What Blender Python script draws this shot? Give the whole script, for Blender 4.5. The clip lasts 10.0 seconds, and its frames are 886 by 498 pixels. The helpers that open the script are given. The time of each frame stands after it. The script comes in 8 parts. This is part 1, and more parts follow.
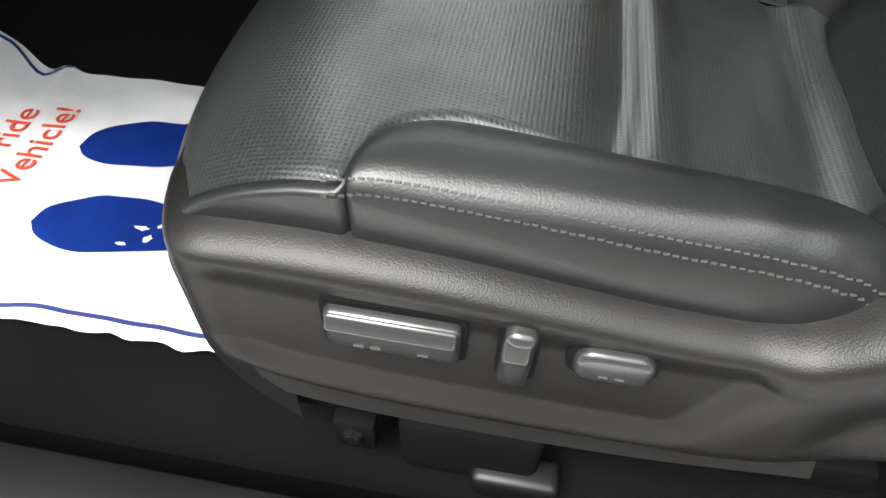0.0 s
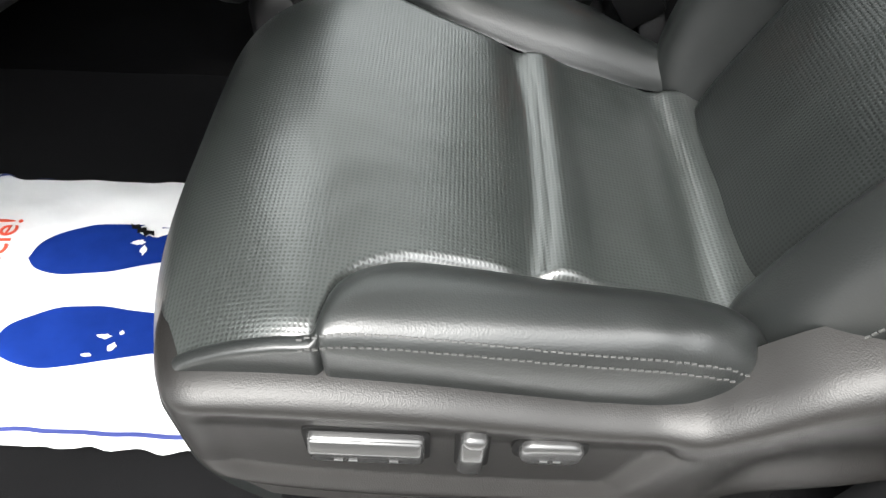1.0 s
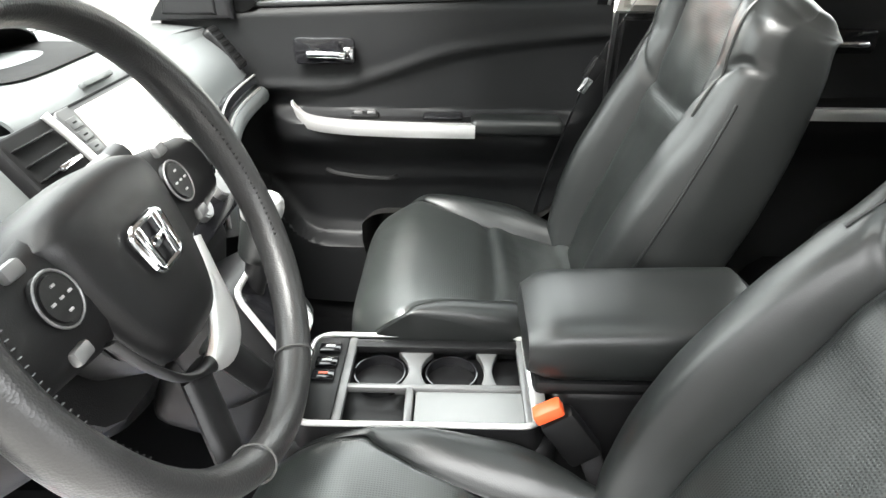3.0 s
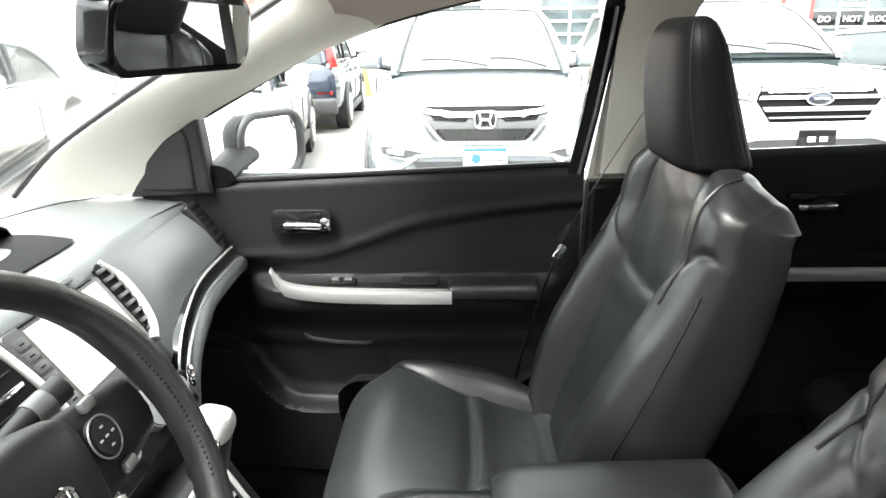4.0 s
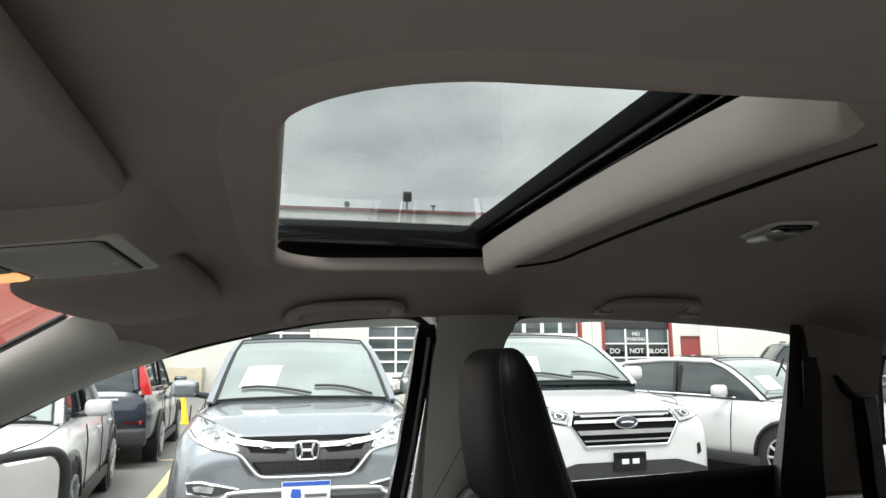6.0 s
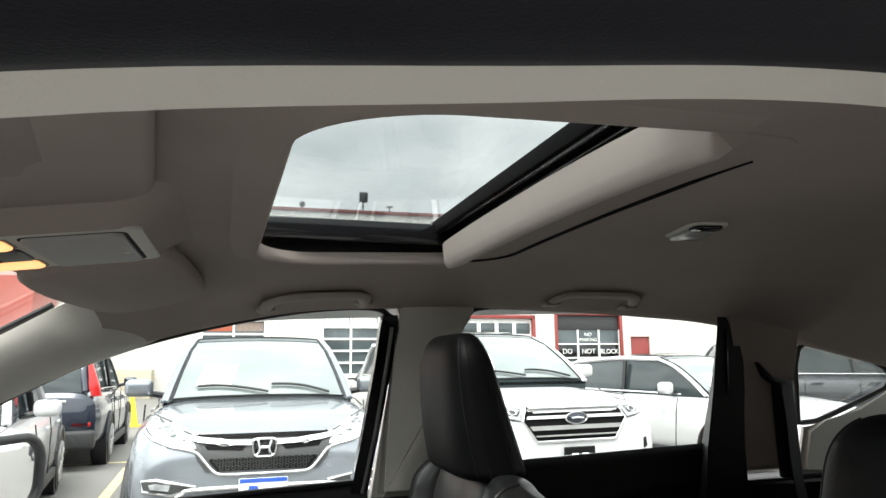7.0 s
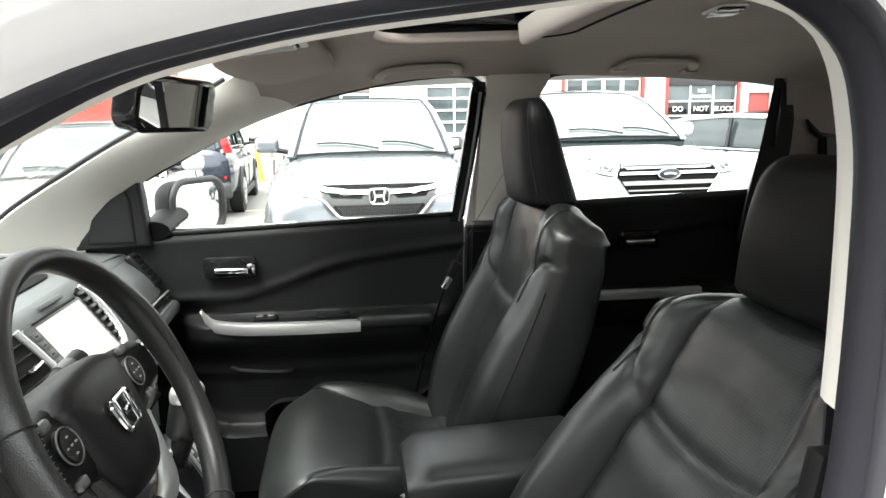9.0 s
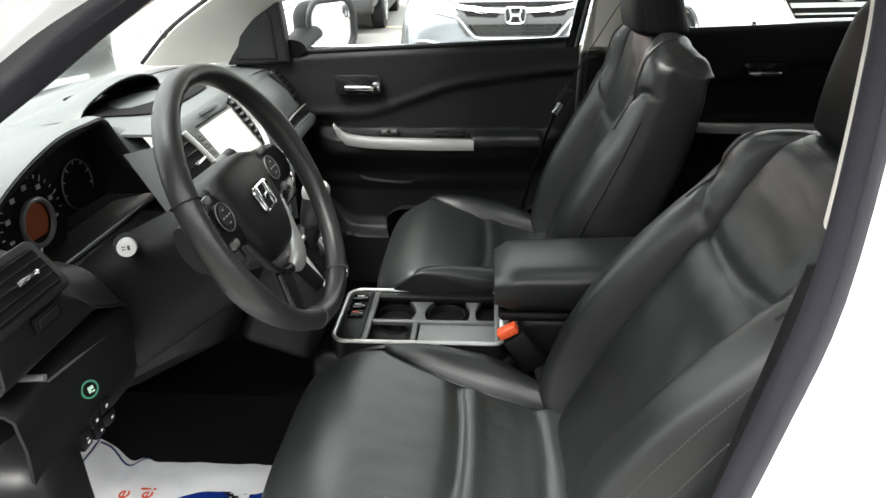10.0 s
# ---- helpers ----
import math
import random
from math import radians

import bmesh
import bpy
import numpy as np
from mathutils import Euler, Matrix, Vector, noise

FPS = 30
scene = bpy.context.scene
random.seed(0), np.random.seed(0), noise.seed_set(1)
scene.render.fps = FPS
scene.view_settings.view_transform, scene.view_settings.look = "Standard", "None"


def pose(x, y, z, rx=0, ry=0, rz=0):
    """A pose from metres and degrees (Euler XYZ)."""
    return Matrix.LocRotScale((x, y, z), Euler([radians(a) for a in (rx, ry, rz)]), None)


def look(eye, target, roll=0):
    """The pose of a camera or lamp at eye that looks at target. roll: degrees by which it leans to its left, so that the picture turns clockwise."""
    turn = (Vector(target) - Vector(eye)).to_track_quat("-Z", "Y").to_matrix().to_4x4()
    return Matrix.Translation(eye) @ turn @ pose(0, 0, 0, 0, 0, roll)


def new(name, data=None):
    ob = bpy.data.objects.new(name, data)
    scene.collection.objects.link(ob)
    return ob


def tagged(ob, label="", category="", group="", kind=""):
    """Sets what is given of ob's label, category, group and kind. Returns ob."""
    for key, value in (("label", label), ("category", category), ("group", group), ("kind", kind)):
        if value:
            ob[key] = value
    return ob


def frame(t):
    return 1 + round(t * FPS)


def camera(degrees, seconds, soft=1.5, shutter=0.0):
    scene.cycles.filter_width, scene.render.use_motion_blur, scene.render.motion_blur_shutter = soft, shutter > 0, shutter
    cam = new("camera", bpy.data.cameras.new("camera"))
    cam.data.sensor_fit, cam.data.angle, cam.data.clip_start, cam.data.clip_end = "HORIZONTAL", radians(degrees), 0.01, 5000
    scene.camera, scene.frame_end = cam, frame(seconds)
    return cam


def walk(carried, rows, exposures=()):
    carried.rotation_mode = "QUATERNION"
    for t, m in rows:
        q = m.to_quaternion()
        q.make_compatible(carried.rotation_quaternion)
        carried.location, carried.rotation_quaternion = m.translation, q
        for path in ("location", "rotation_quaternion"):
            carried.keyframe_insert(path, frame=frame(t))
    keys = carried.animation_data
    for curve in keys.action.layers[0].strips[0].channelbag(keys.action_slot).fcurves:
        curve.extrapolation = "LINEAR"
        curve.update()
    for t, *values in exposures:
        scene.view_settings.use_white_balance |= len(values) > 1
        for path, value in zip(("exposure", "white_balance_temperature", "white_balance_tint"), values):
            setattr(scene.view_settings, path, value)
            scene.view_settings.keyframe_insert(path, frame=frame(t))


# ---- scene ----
from mathutils.bvhtree import BVHTree

cam = camera(66.6, 10.0)
PATH = [
    (0, (0.278, -0.819, 0.921), (0.058, 0.472, -0.591), 0.7),
    (0.5, (0.26, -0.818, 0.939), (0.182, 0.5, -0.562), 1.2),
    (1, (0.266, -0.808, 1.032), (0.246, 0.503, -0.478), 1.1),
    (1.5, (0.264, -0.804, 1.127), (0.258, 0.497, -0.392), 1.1),
    (2, (0.27, -0.805, 1.209), (0.258, 0.601, -0.214), 0.6),
    (2.5, (0.281, -0.816, 1.248), (0.248, 0.904, 0.228), 0.4),
    (2.7, (0.28, -0.813, 1.265), (0.256, 0.938, 0.298), 0.7),
    (3.8, (0.342, -0.763, 1.391), (0.301, 1.116, 0.706), -0.6),
    (4, (0.344, -0.744, 1.398), (0.306, 1.164, 0.798), -0.7),
    (4.5, (0.369, -0.658, 1.4), (0.346, 1.341, 1.344), -0.6),
    (5, (0.377, -0.651, 1.394), (0.502, 1.317, 1.728), 0.1),
    (5.5, (0.385, -0.638, 1.398), (0.718, 1.306, 1.731), -0.2),
    (6, (0.389, -0.639, 1.402), (0.837, 1.281, 1.735), -0.3),
    (7.3, (0.326, -0.776, 1.368), (0.919, 1.106, 1.698), -0.8),
    (7.5, (0.309, -0.789, 1.366), (0.909, 1.099, 1.641), -0.8),
    (8, (0.291, -0.843, 1.354), (0.883, 1.065, 1.431), -0.8),
    (8.5, (0.306, -0.974, 1.354), (0.786, 0.964, 1.232), -0.8),
    (9, (0.314, -1.078, 1.372), (0.589, 0.869, 1.008), -0.8),
    (9.5, (0.345, -1.157, 1.388), (0.433, 0.745, 0.777), -1.0),
    (10, (0.38, -1.214, 1.401), (0.245, 0.592, 0.552), -1.1),
]
EXPOSURES = [(0, 2.68), (0.5, 2.92), (1, 3.32), (1.5, 3.40), (2, 3.62), (2.4, 3.98), (2.7, 4.12), (3.8, 3.78), (4.2, 3.1), (4.6, 2.45), (5.0, 1.85), (5.5, 1.38), (6.2, 1.36), (7.3, 1.92), (8.0, 2.15), (8.5, 2.56), (9.5, 2.68), (10, 2.56)]
walk(cam, [(t, look(eye, target, roll)) for t, eye, target, roll in PATH], EXPOSURES)

# ---- world and light ----
world = bpy.data.worlds.new("overcast_sky")
scene.world = world
world.use_nodes = True
wn, wl = world.node_tree.nodes, world.node_tree.links
wn.clear()
w_out = wn.new("ShaderNodeOutputWorld")
w_bg = wn.new("ShaderNodeBackground")
w_sky = wn.new("ShaderNodeTexSky")
w_sky.sky_type = "NISHITA"
w_sky.sun_disc = False
w_sky.sun_elevation, w_sky.sun_rotation = radians(61), radians(210)
w_sky.air_density, w_sky.dust_density, w_sky.ozone_density = 1.0, 4.0, 1.0
w_hsv = wn.new("ShaderNodeHueSaturation")
w_hsv.inputs["Saturation"].default_value = 0.12
w_tc = wn.new("ShaderNodeTexCoord")
w_map = wn.new("ShaderNodeMapping")
w_map.inputs["Scale"].default_value = (2.0, 2.0, 5.0)
w_noise = wn.new("ShaderNodeTexNoise")
w_noise.inputs["Scale"].default_value = 1.6
w_noise.inputs["Detail"].default_value = 6.0
w_ramp = wn.new("ShaderNodeValToRGB")
w_ramp.color_ramp.elements[0].position, w_ramp.color_ramp.elements[0].color = 0.34, (0.64, 0.66, 0.67, 1)
w_ramp.color_ramp.elements[1].position, w_ramp.color_ramp.elements[1].color = 0.68, (1.15, 1.15, 1.13, 1)
w_mul = wn.new("ShaderNodeMix")
w_mul.data_type, w_mul.blend_type = "RGBA", "MULTIPLY"
w_mul.inputs[0].default_value = 1.0
w_grey = wn.new("ShaderNodeMix")
w_grey.data_type = "RGBA"
w_grey.inputs[0].default_value = 0.55
w_grey.inputs[7].default_value = (9.35, 9.4, 9.42, 1)
wl.new(w_sky.outputs[0], w_hsv.inputs["Color"])
wl.new(w_hsv.outputs[0], w_grey.inputs[6])
wl.new(w_tc.outputs["Generated"], w_map.inputs["Vector"])
wl.new(w_map.outputs[0], w_noise.inputs["Vector"])
wl.new(w_noise.outputs["Fac"], w_ramp.inputs["Fac"])
wl.new(w_grey.outputs[2], w_mul.inputs[6])
wl.new(w_ramp.outputs["Color"], w_mul.inputs[7])
wl.new(w_mul.outputs[2], w_bg.inputs["Color"])
w_bg.inputs["Strength"].default_value = 0.15
wl.new(w_bg.outputs[0], w_out.inputs["Surface"])

sun = new("sun", bpy.data.lights.new("sun", "SUN"))
sun.data.energy, sun.data.angle, sun.data.color = 1.1, radians(30), (1.0, 0.97, 0.92)
sun.matrix_world = look((0, 0, 0), (0.24, 0.42, -0.87))


# ---- materials ----
def material(name, color, rough=0.5, metal=0.0, vary=0.12, grain=0.0, grain_scale=300.0, bump=0.0, bump_scale=400.0,
             big=6.0, coat=0.0, spec=0.5, kind="noise"):
    m = bpy.data.materials.new(name)
    m.use_nodes = True
    n, l = m.node_tree.nodes, m.node_tree.links
    b = n["Principled BSDF"]
    b.inputs["Metallic"].default_value = metal
    b.inputs["Specular IOR Level"].default_value = spec
    b.inputs["Coat Weight"].default_value = coat
    b.inputs["Coat Roughness"].default_value = 0.05
    tc = n.new("ShaderNodeTexCoord")
    n1, n2 = n.new("ShaderNodeTexNoise"), n.new("ShaderNodeTexNoise")
    n1.inputs["Scale"].default_value, n1.inputs["Detail"].default_value = big, 5.0
    n2.inputs["Scale"].default_value, n2.inputs["Detail"].default_value = grain_scale, 2.0
    l.new(tc.outputs["Object"], n1.inputs["Vector"])
    l.new(tc.outputs["Object"], n2.inputs["Vector"])
    mix = n.new("ShaderNodeMath")
    mix.operation = "MULTIPLY_ADD"
    l.new(n2.outputs["Fac"], mix.inputs[0])
    mix.inputs[1].default_value = grain
    l.new(n1.outputs["Fac"], mix.inputs[2])
    ramp = n.new("ShaderNodeValToRGB")
    e = ramp.color_ramp.elements
    e[0].position, e[1].position = 0.3, 0.7 + grain
    e[0].color = (*[c * (1 - vary) for c in color], 1)
    e[1].color = (*[min(1, c * (1 + vary)) for c in color], 1)
    l.new(mix.outputs[0], ramp.inputs["Fac"])
    l.new(ramp.outputs["Color"], b.inputs["Base Color"])
    rr = n.new("ShaderNodeMapRange")
    rr.inputs["To Min"].default_value, rr.inputs["To Max"].default_value = max(0.02, rough * 0.85), min(1, rough * 1.15)
    l.new(n1.outputs["Fac"], rr.inputs["Value"])
    l.new(rr.outputs[0], b.inputs["Roughness"])
    if bump:
        bp = n.new("ShaderNodeBump")
        bp.inputs["Strength"].default_value, bp.inputs["Distance"].default_value = bump, 0.001
        if kind == "voronoi":
            t = n.new("ShaderNodeTexVoronoi")
            t.inputs["Scale"].default_value = bump_scale
            l.new(tc.outputs["Object"], t.inputs["Vector"])
            l.new(t.outputs["Distance"], bp.inputs["Height"])
        else:
            t = n.new("ShaderNodeTexNoise")
            t.inputs["Scale"].default_value, t.inputs["Detail"].default_value = bump_scale, 3.0
            l.new(tc.outputs["Object"], t.inputs["Vector"])
            l.new(t.outputs["Fac"], bp.inputs["Height"])
        l.new(bp.outputs[0], b.inputs["Normal"])
    return m


def perforated(name, color, rough, upright=False):
    """Leather with a fine grid of punched holes, 4 mm apart, darker in the holes."""
    m = material(name, color, rough, vary=0.15, big=9.0, bump=0.0)
    n, l = m.node_tree.nodes, m.node_tree.links
    b = n["Principled BSDF"]
    tc = n["Texture Coordinate"]
    mp = n.new("ShaderNodeMapping")
    mp.inputs["Scale"].default_value = (290, 290, 290)
    xyz, yz = n.new("ShaderNodeSeparateXYZ"), n.new("ShaderNodeCombineXYZ")
    l.new(tc.outputs["Object"], xyz.inputs[0])
    l.new(xyz.outputs["Y"], yz.inputs[1])
    l.new(xyz.outputs["Z" if upright else "X"], yz.inputs[0])
    b.inputs["Specular IOR Level"].default_value = 0.4 if upright else 0.9
    l.new(yz.outputs[0], mp.inputs["Vector"])
    vo = n.new("ShaderNodeTexVoronoi")
    vo.inputs["Scale"].default_value = 1.0
    vo.inputs["Randomness"].default_value = 0.0
    vo.voronoi_dimensions = "2D"
    l.new(mp.outputs[0], vo.inputs["Vector"])
    r = n.new("ShaderNodeMapRange")
    r.inputs["From Min"].default_value, r.inputs["From Max"].default_value = 0.15, 0.42
    l.new(vo.outputs["Distance"], r.inputs["Value"])
    bp = n.new("ShaderNodeBump")
    bp.inputs["Strength"].default_value, bp.inputs["Distance"].default_value = 0.16, 0.0010
    l.new(r.outputs[0], bp.inputs["Height"])
    l.new(bp.outputs[0], b.inputs["Normal"])
    ramp = n["Color Ramp"]
    mx = n.new("ShaderNodeMix")
    mx.data_type, mx.blend_type = "RGBA", "MULTIPLY"
    mx.inputs[0].default_value = 0.8
    l.new(ramp.outputs["Color"], mx.inputs[6])
    l.new(r.outputs[0], mx.inputs[7])
    l.new(mx.outputs[2], b.inputs["Base Color"])
    return m


def window_glass(name, tint, gloss=1.0):
    m = bpy.data.materials.new(name)
    m.use_nodes = True
    n, l = m.node_tree.nodes, m.node_tree.links
    n.clear()
    out, tr, gl, mx, fr = (n.new(k) for k in ("ShaderNodeOutputMaterial", "ShaderNodeBsdfTransparent", "ShaderNodeBsdfGlossy",
                                              "ShaderNodeMixShader", "ShaderNodeFresnel"))
    tr.inputs[0].default_value = (*tint, 1)
    gl.inputs["Roughness"].default_value = 0.02
    fr.inputs["IOR"].default_value = 1.45
    mul = n.new("ShaderNodeMath")
    mul.operation = "MULTIPLY"
    mul.inputs[1].default_value = gloss
    l.new(fr.outputs[0], mul.inputs[0])
    l.new(mul.outputs[0], mx.inputs[0])
    l.new(tr.outputs[0], mx.inputs[1])
    l.new(gl.outputs[0], mx.inputs[2])
    l.new(mx.outputs[0], out.inputs[0])
    return m


def glowing(name, color, strength, base=(0.8, 0.8, 0.8)):
    m = material(name, base, 0.35)
    b = m.node_tree.nodes["Principled BSDF"]
    b.inputs["Emission Color"].default_value = (*color, 1)
    b.inputs["Emission Strength"].default_value = strength
    return m


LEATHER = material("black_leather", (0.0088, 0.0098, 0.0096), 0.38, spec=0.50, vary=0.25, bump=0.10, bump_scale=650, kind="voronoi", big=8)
# seat leather again, darkened and dulled to put the headrests' shade into the colour
DIMLEATHER = material("shaded_black_leather", (0.0034, 0.0036, 0.0038), 0.5, spec=0.11, vary=0.2, bump=0.10, bump_scale=650, kind="voronoi", big=8)
# one leather in two tones: cushion sheen and backrest shade put into the colour
PERF = perforated("perforated_leather_lit", (0.024, 0.0270, 0.0258), 0.32)
PERF_BACK = perforated("perforated_leather_shaded", (0.0125, 0.0142, 0.0137), 0.36, True)
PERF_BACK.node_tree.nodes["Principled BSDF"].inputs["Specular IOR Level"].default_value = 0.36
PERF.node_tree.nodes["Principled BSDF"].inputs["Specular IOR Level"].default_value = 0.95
PLASTIC = material("dark_plastic", (0.0045, 0.0045, 0.0048), 0.44, vary=0.15, bump=0.15, bump_scale=900, spec=0.3)
SHIELD = material("warm_grey_plastic", (0.0080, 0.0075, 0.0071), 0.42, vary=0.12, bump=0.14, bump_scale=900, kind="voronoi", spec=0.30)
SHROUD = material("matt_grained_plastic", (0.0042, 0.0042, 0.0044), 0.58, vary=0.15, bump=0.2, bump_scale=900, kind="voronoi", spec=0.16)
DASHTOP = material("dash_skin", (0.082, 0.088, 0.088), 0.42, vary=0.1, bump=0.25, bump_scale=700, kind="voronoi")
DOORSKIN = material("door_skin", (0.0088, 0.0092, 0.0098), 0.5, spec=0.3, vary=0.14, bump=0.2, bump_scale=700, kind="voronoi")
GLOSS = material("gloss_black", (0.008, 0.008, 0.009), 0.10, vary=0.05)
RUBBER = material("black_rubber", (0.010, 0.010, 0.011), 0.55, vary=0.15, bump=0.2, bump_scale=250)
SEALCLOTH = material("flocked_seal", (0.014, 0.014, 0.0185), 0.6, spec=0.3, vary=0.15, bump=0.25, bump_scale=900)
# rubber lightened and blued: the sky's sheen on the outer lip is in the colour
SEALRUBBER = material("skylit_seal_rubber", (0.030, 0.030, 0.036), 0.38, spec=0.6, vary=0.12, bump=0.15, bump_scale=500)
SILVER = material("satin_silver", (0.72, 0.72, 0.71), 0.36, metal=0.85, vary=0.05)
CHROME = material("chrome", (0.82, 0.83, 0.84), 0.08, metal=1.0, vary=0.03)
STEEL = material("dull_steel", (0.18, 0.18, 0.18), 0.45, metal=0.7, vary=0.2)
LINER = material("woven_headliner", (0.40, 0.345, 0.312), 0.9, vary=0.06, grain=0.12, grain_scale=900, bump=0.35, bump_scale=1100, spec=0.2)
GRIPGREY = material("beige_grip_plastic", (0.42, 0.375, 0.34), 0.6, vary=0.04, bump=0.15, bump_scale=900, spec=0.25)
PILLAR = material("beige_pillar_plastic", (0.66, 0.64, 0.585), 0.55, vary=0.04, bump=0.15, bump_scale=900, kind="voronoi", spec=0.4)
CARPET = material("black_carpet", (0.0045, 0.0045, 0.0048), 0.95, vary=0.3, grain=0.3, grain_scale=1500, bump=0.8, bump_scale=1300, spec=0.04)
PAPER = material("white_paper", (0.68, 0.68, 0.685), 0.7, vary=0.07, big=14, bump=0.9, bump_scale=28)
BLUEINK = material("blue_ink", (0.007, 0.024, 0.16), 0.18, vary=0.12, big=25)
NAVYINK = material("navy_ink", (0.02, 0.03, 0.13), 0.5)
REDINK = material("red_ink", (0.62, 0.07, 0.03), 0.5)
WHITEPAINT = material("white_car_paint", (0.80, 0.80, 0.80), 0.22, vary=0.02, coat=0.8)
THREAD = material("grey_thread", (0.036, 0.036, 0.035), 0.7)
ORANGE = material("orange_red_plastic", (0.75, 0.10, 0.03), 0.35)
WEBBING = material("seat_belt_webbing", (0.012, 0.012, 0.013), 0.6, vary=0.1, bump=0.5, bump_scale=500)
MIRROR = material("mirror_glass", (0.9, 0.9, 0.9), 0.01, metal=1.0, vary=0.01)
SCREEN = glowing("lit_screen", (0.85, 0.80, 0.66), 0.17, (0.25, 0.25, 0.24))
LAMPON = glowing("lit_lamp_lens", (1.0, 0.47, 0.16), 0.42, (0.9, 0.8, 0.6))
LENS = material("clear_grey_lens", (0.45, 0.45, 0.44), 0.15, vary=0.05)
MATTBLACK = material("matt_black", (0.004, 0.004, 0.004), 0.7, vary=0.1, spec=0.1)
SWITCH = material("switch_plastic", (0.022, 0.022, 0.022), 0.22, vary=0.1, spec=0.6)
STACKGREY = material("stack_grey", (0.045, 0.046, 0.046), 0.4, vary=0.06)
DULLWALL = material("dull_wall", (0.10, 0.10, 0.10), 0.85, vary=0.2, big=1.0)
GREENMARK = material("pale_green_marks", (0.45, 0.62, 0.52), 0.4)
GREEN = material("green_button", (0.05, 0.20, 0.13), 0.3)
GAUGEMARK = material("gauge_marks", (0.30, 0.30, 0.30), 0.5)
GAUGEORANGE = glowing("gauge_orange", (1.0, 0.22, 0.05), 0.006, (0.04, 0.015, 0.010))
WHITEMARK = material("white_marks", (0.6, 0.6, 0.6), 0.5)
WINGLASS = window_glass("window_glass", (0.93, 0.95, 0.94), 0.5)
ROOFGLASS = window_glass("tinted_roof_glass", (0.56, 0.585, 0.58), 0.25)


# ---- mesh helpers ----
def thing(name, label, category, loc=(0, 0, 0), group="", kind=""):
    ob = new(name)
    ob.location = loc
    ob.empty_display_size = 0.05
    return tagged(ob, label, category, group, kind)


def finish(bm, name, mats, smooth=True, angle=40):
    bmesh.ops.recalc_face_normals(bm, faces=bm.faces)
    me = bpy.data.meshes.new(name)
    bm.to_mesh(me)
    bm.free()
    for m in mats if isinstance(mats, (list, tuple)) else [mats]:
        me.materials.append(m)
    if smooth:
        me.shade_smooth()
        me.set_sharp_from_angle(angle=radians(angle))
    return me


def part(name, bm, mats, parent=None, label="", smooth=True, angle=40):
    """Links a bmesh, given in the place's metres, as one mesh under a thing or a part."""
    ob = new(name, finish(bm, name, mats, smooth, angle))
    if parent is not None:
        ob.parent = parent
        ob.matrix_parent_inverse = Matrix.Translation(-parent.location) if parent.data is None else Matrix.Identity(4)
    if label:
        ob["label"] = label
    return ob


def solo(name, bm, mats, label, category, group="", kind="", smooth=True, angle=40):
    return tagged(part(name, bm, mats, None, "", smooth, angle), label, category, group, kind)


def rbox(c, s, r=0.004, seg=2, rot=None, bm=None):
    """A box of size s round c, with its edges rounded by r; rot: a turn about c."""
    bm = bm or bmesh.new()
    m = Matrix.Translation(c) @ (rot.to_4x4() if rot is not None else Matrix.Identity(4)) @ Matrix.Diagonal((*s, 1))
    made = bmesh.ops.create_cube(bm, size=1, matrix=m)["verts"]
    if r > 0:
        edges = list({e for v in made for e in v.link_edges})
        bmesh.ops.bevel(bm, geom=edges, offset=min(r, min(s) * 0.45), segments=seg, affect="EDGES", profile=0.5)
    return bm


def cyl(a, b, r1, r2=None, n=16, bm=None, bevel=0.0):
    bm = bm or bmesh.new()
    a, b = Vector(a), Vector(b)
    d = b - a
    q = d.to_track_quat("Z", "Y").to_matrix().to_4x4()
    made = bmesh.ops.create_cone(bm, cap_ends=True, segments=n, radius1=r1, radius2=r1 if r2 is None else r2, depth=d.length,
                                 matrix=Matrix.Translation((a + b) / 2) @ q)["verts"]
    if bevel:
        es = [e for e in {e for v in made for e in v.link_edges} if len(e.link_faces) == 2 and any(len(f.verts) > 4 for f in e.link_faces)]
        bmesh.ops.bevel(bm, geom=es, offset=bevel, segments=2, affect="EDGES")
    return bm


def ball(c, r, bm=None, scale=(1, 1, 1), n=16):
    bm = bm or bmesh.new()
    bmesh.ops.create_uvsphere(bm, u_segments=n, v_segments=max(6, n // 2), radius=r, matrix=Matrix.Translation(c) @ Matrix.Diagonal((*scale, 1)))
    return bm


def loft(rings, closed=True, caps=True, bm=None):
    """A skin over rings of equally many points; closed: each ring is a loop."""
    bm = bm or bmesh.new()
    vs = [[bm.verts.new(p) for p in ring] for ring in rings]
    n = len(vs[0])
    for a, b in zip(vs, vs[1:]):
        for i in range(n if closed else n - 1):
            j = (i + 1) % n
            try:
                bm.faces.new((a[i], a[j], b[j], b[i]))
            except ValueError:
                pass
    if caps and closed:
        bm.faces.new(vs[0][::-1])
        bm.faces.new(vs[-1])
    return bm


def surface(fn, nu, nv, bm=None, keep=None):
    """A sheet: fn(u, v) for u, v from 0 to 1; keep(u, v) picks the faces."""
    bm = bm or bmesh.new()
    vs = [[bm.verts.new(fn(i / nu, j / nv)) for j in range(nv + 1)] for i in range(nu + 1)]
    for i in range(nu):
        for j in range(nv):
            if keep is None or keep((i + 0.5) / nu, (j + 0.5) / nv):
                bm.faces.new((vs[i][j], vs[i + 1][j], vs[i + 1][j + 1], vs[i][j + 1]))
    loose = [v for v in bm.verts if not v.link_faces]
    bmesh.ops.delete(bm, geom=loose, context="VERTS")
    return bm


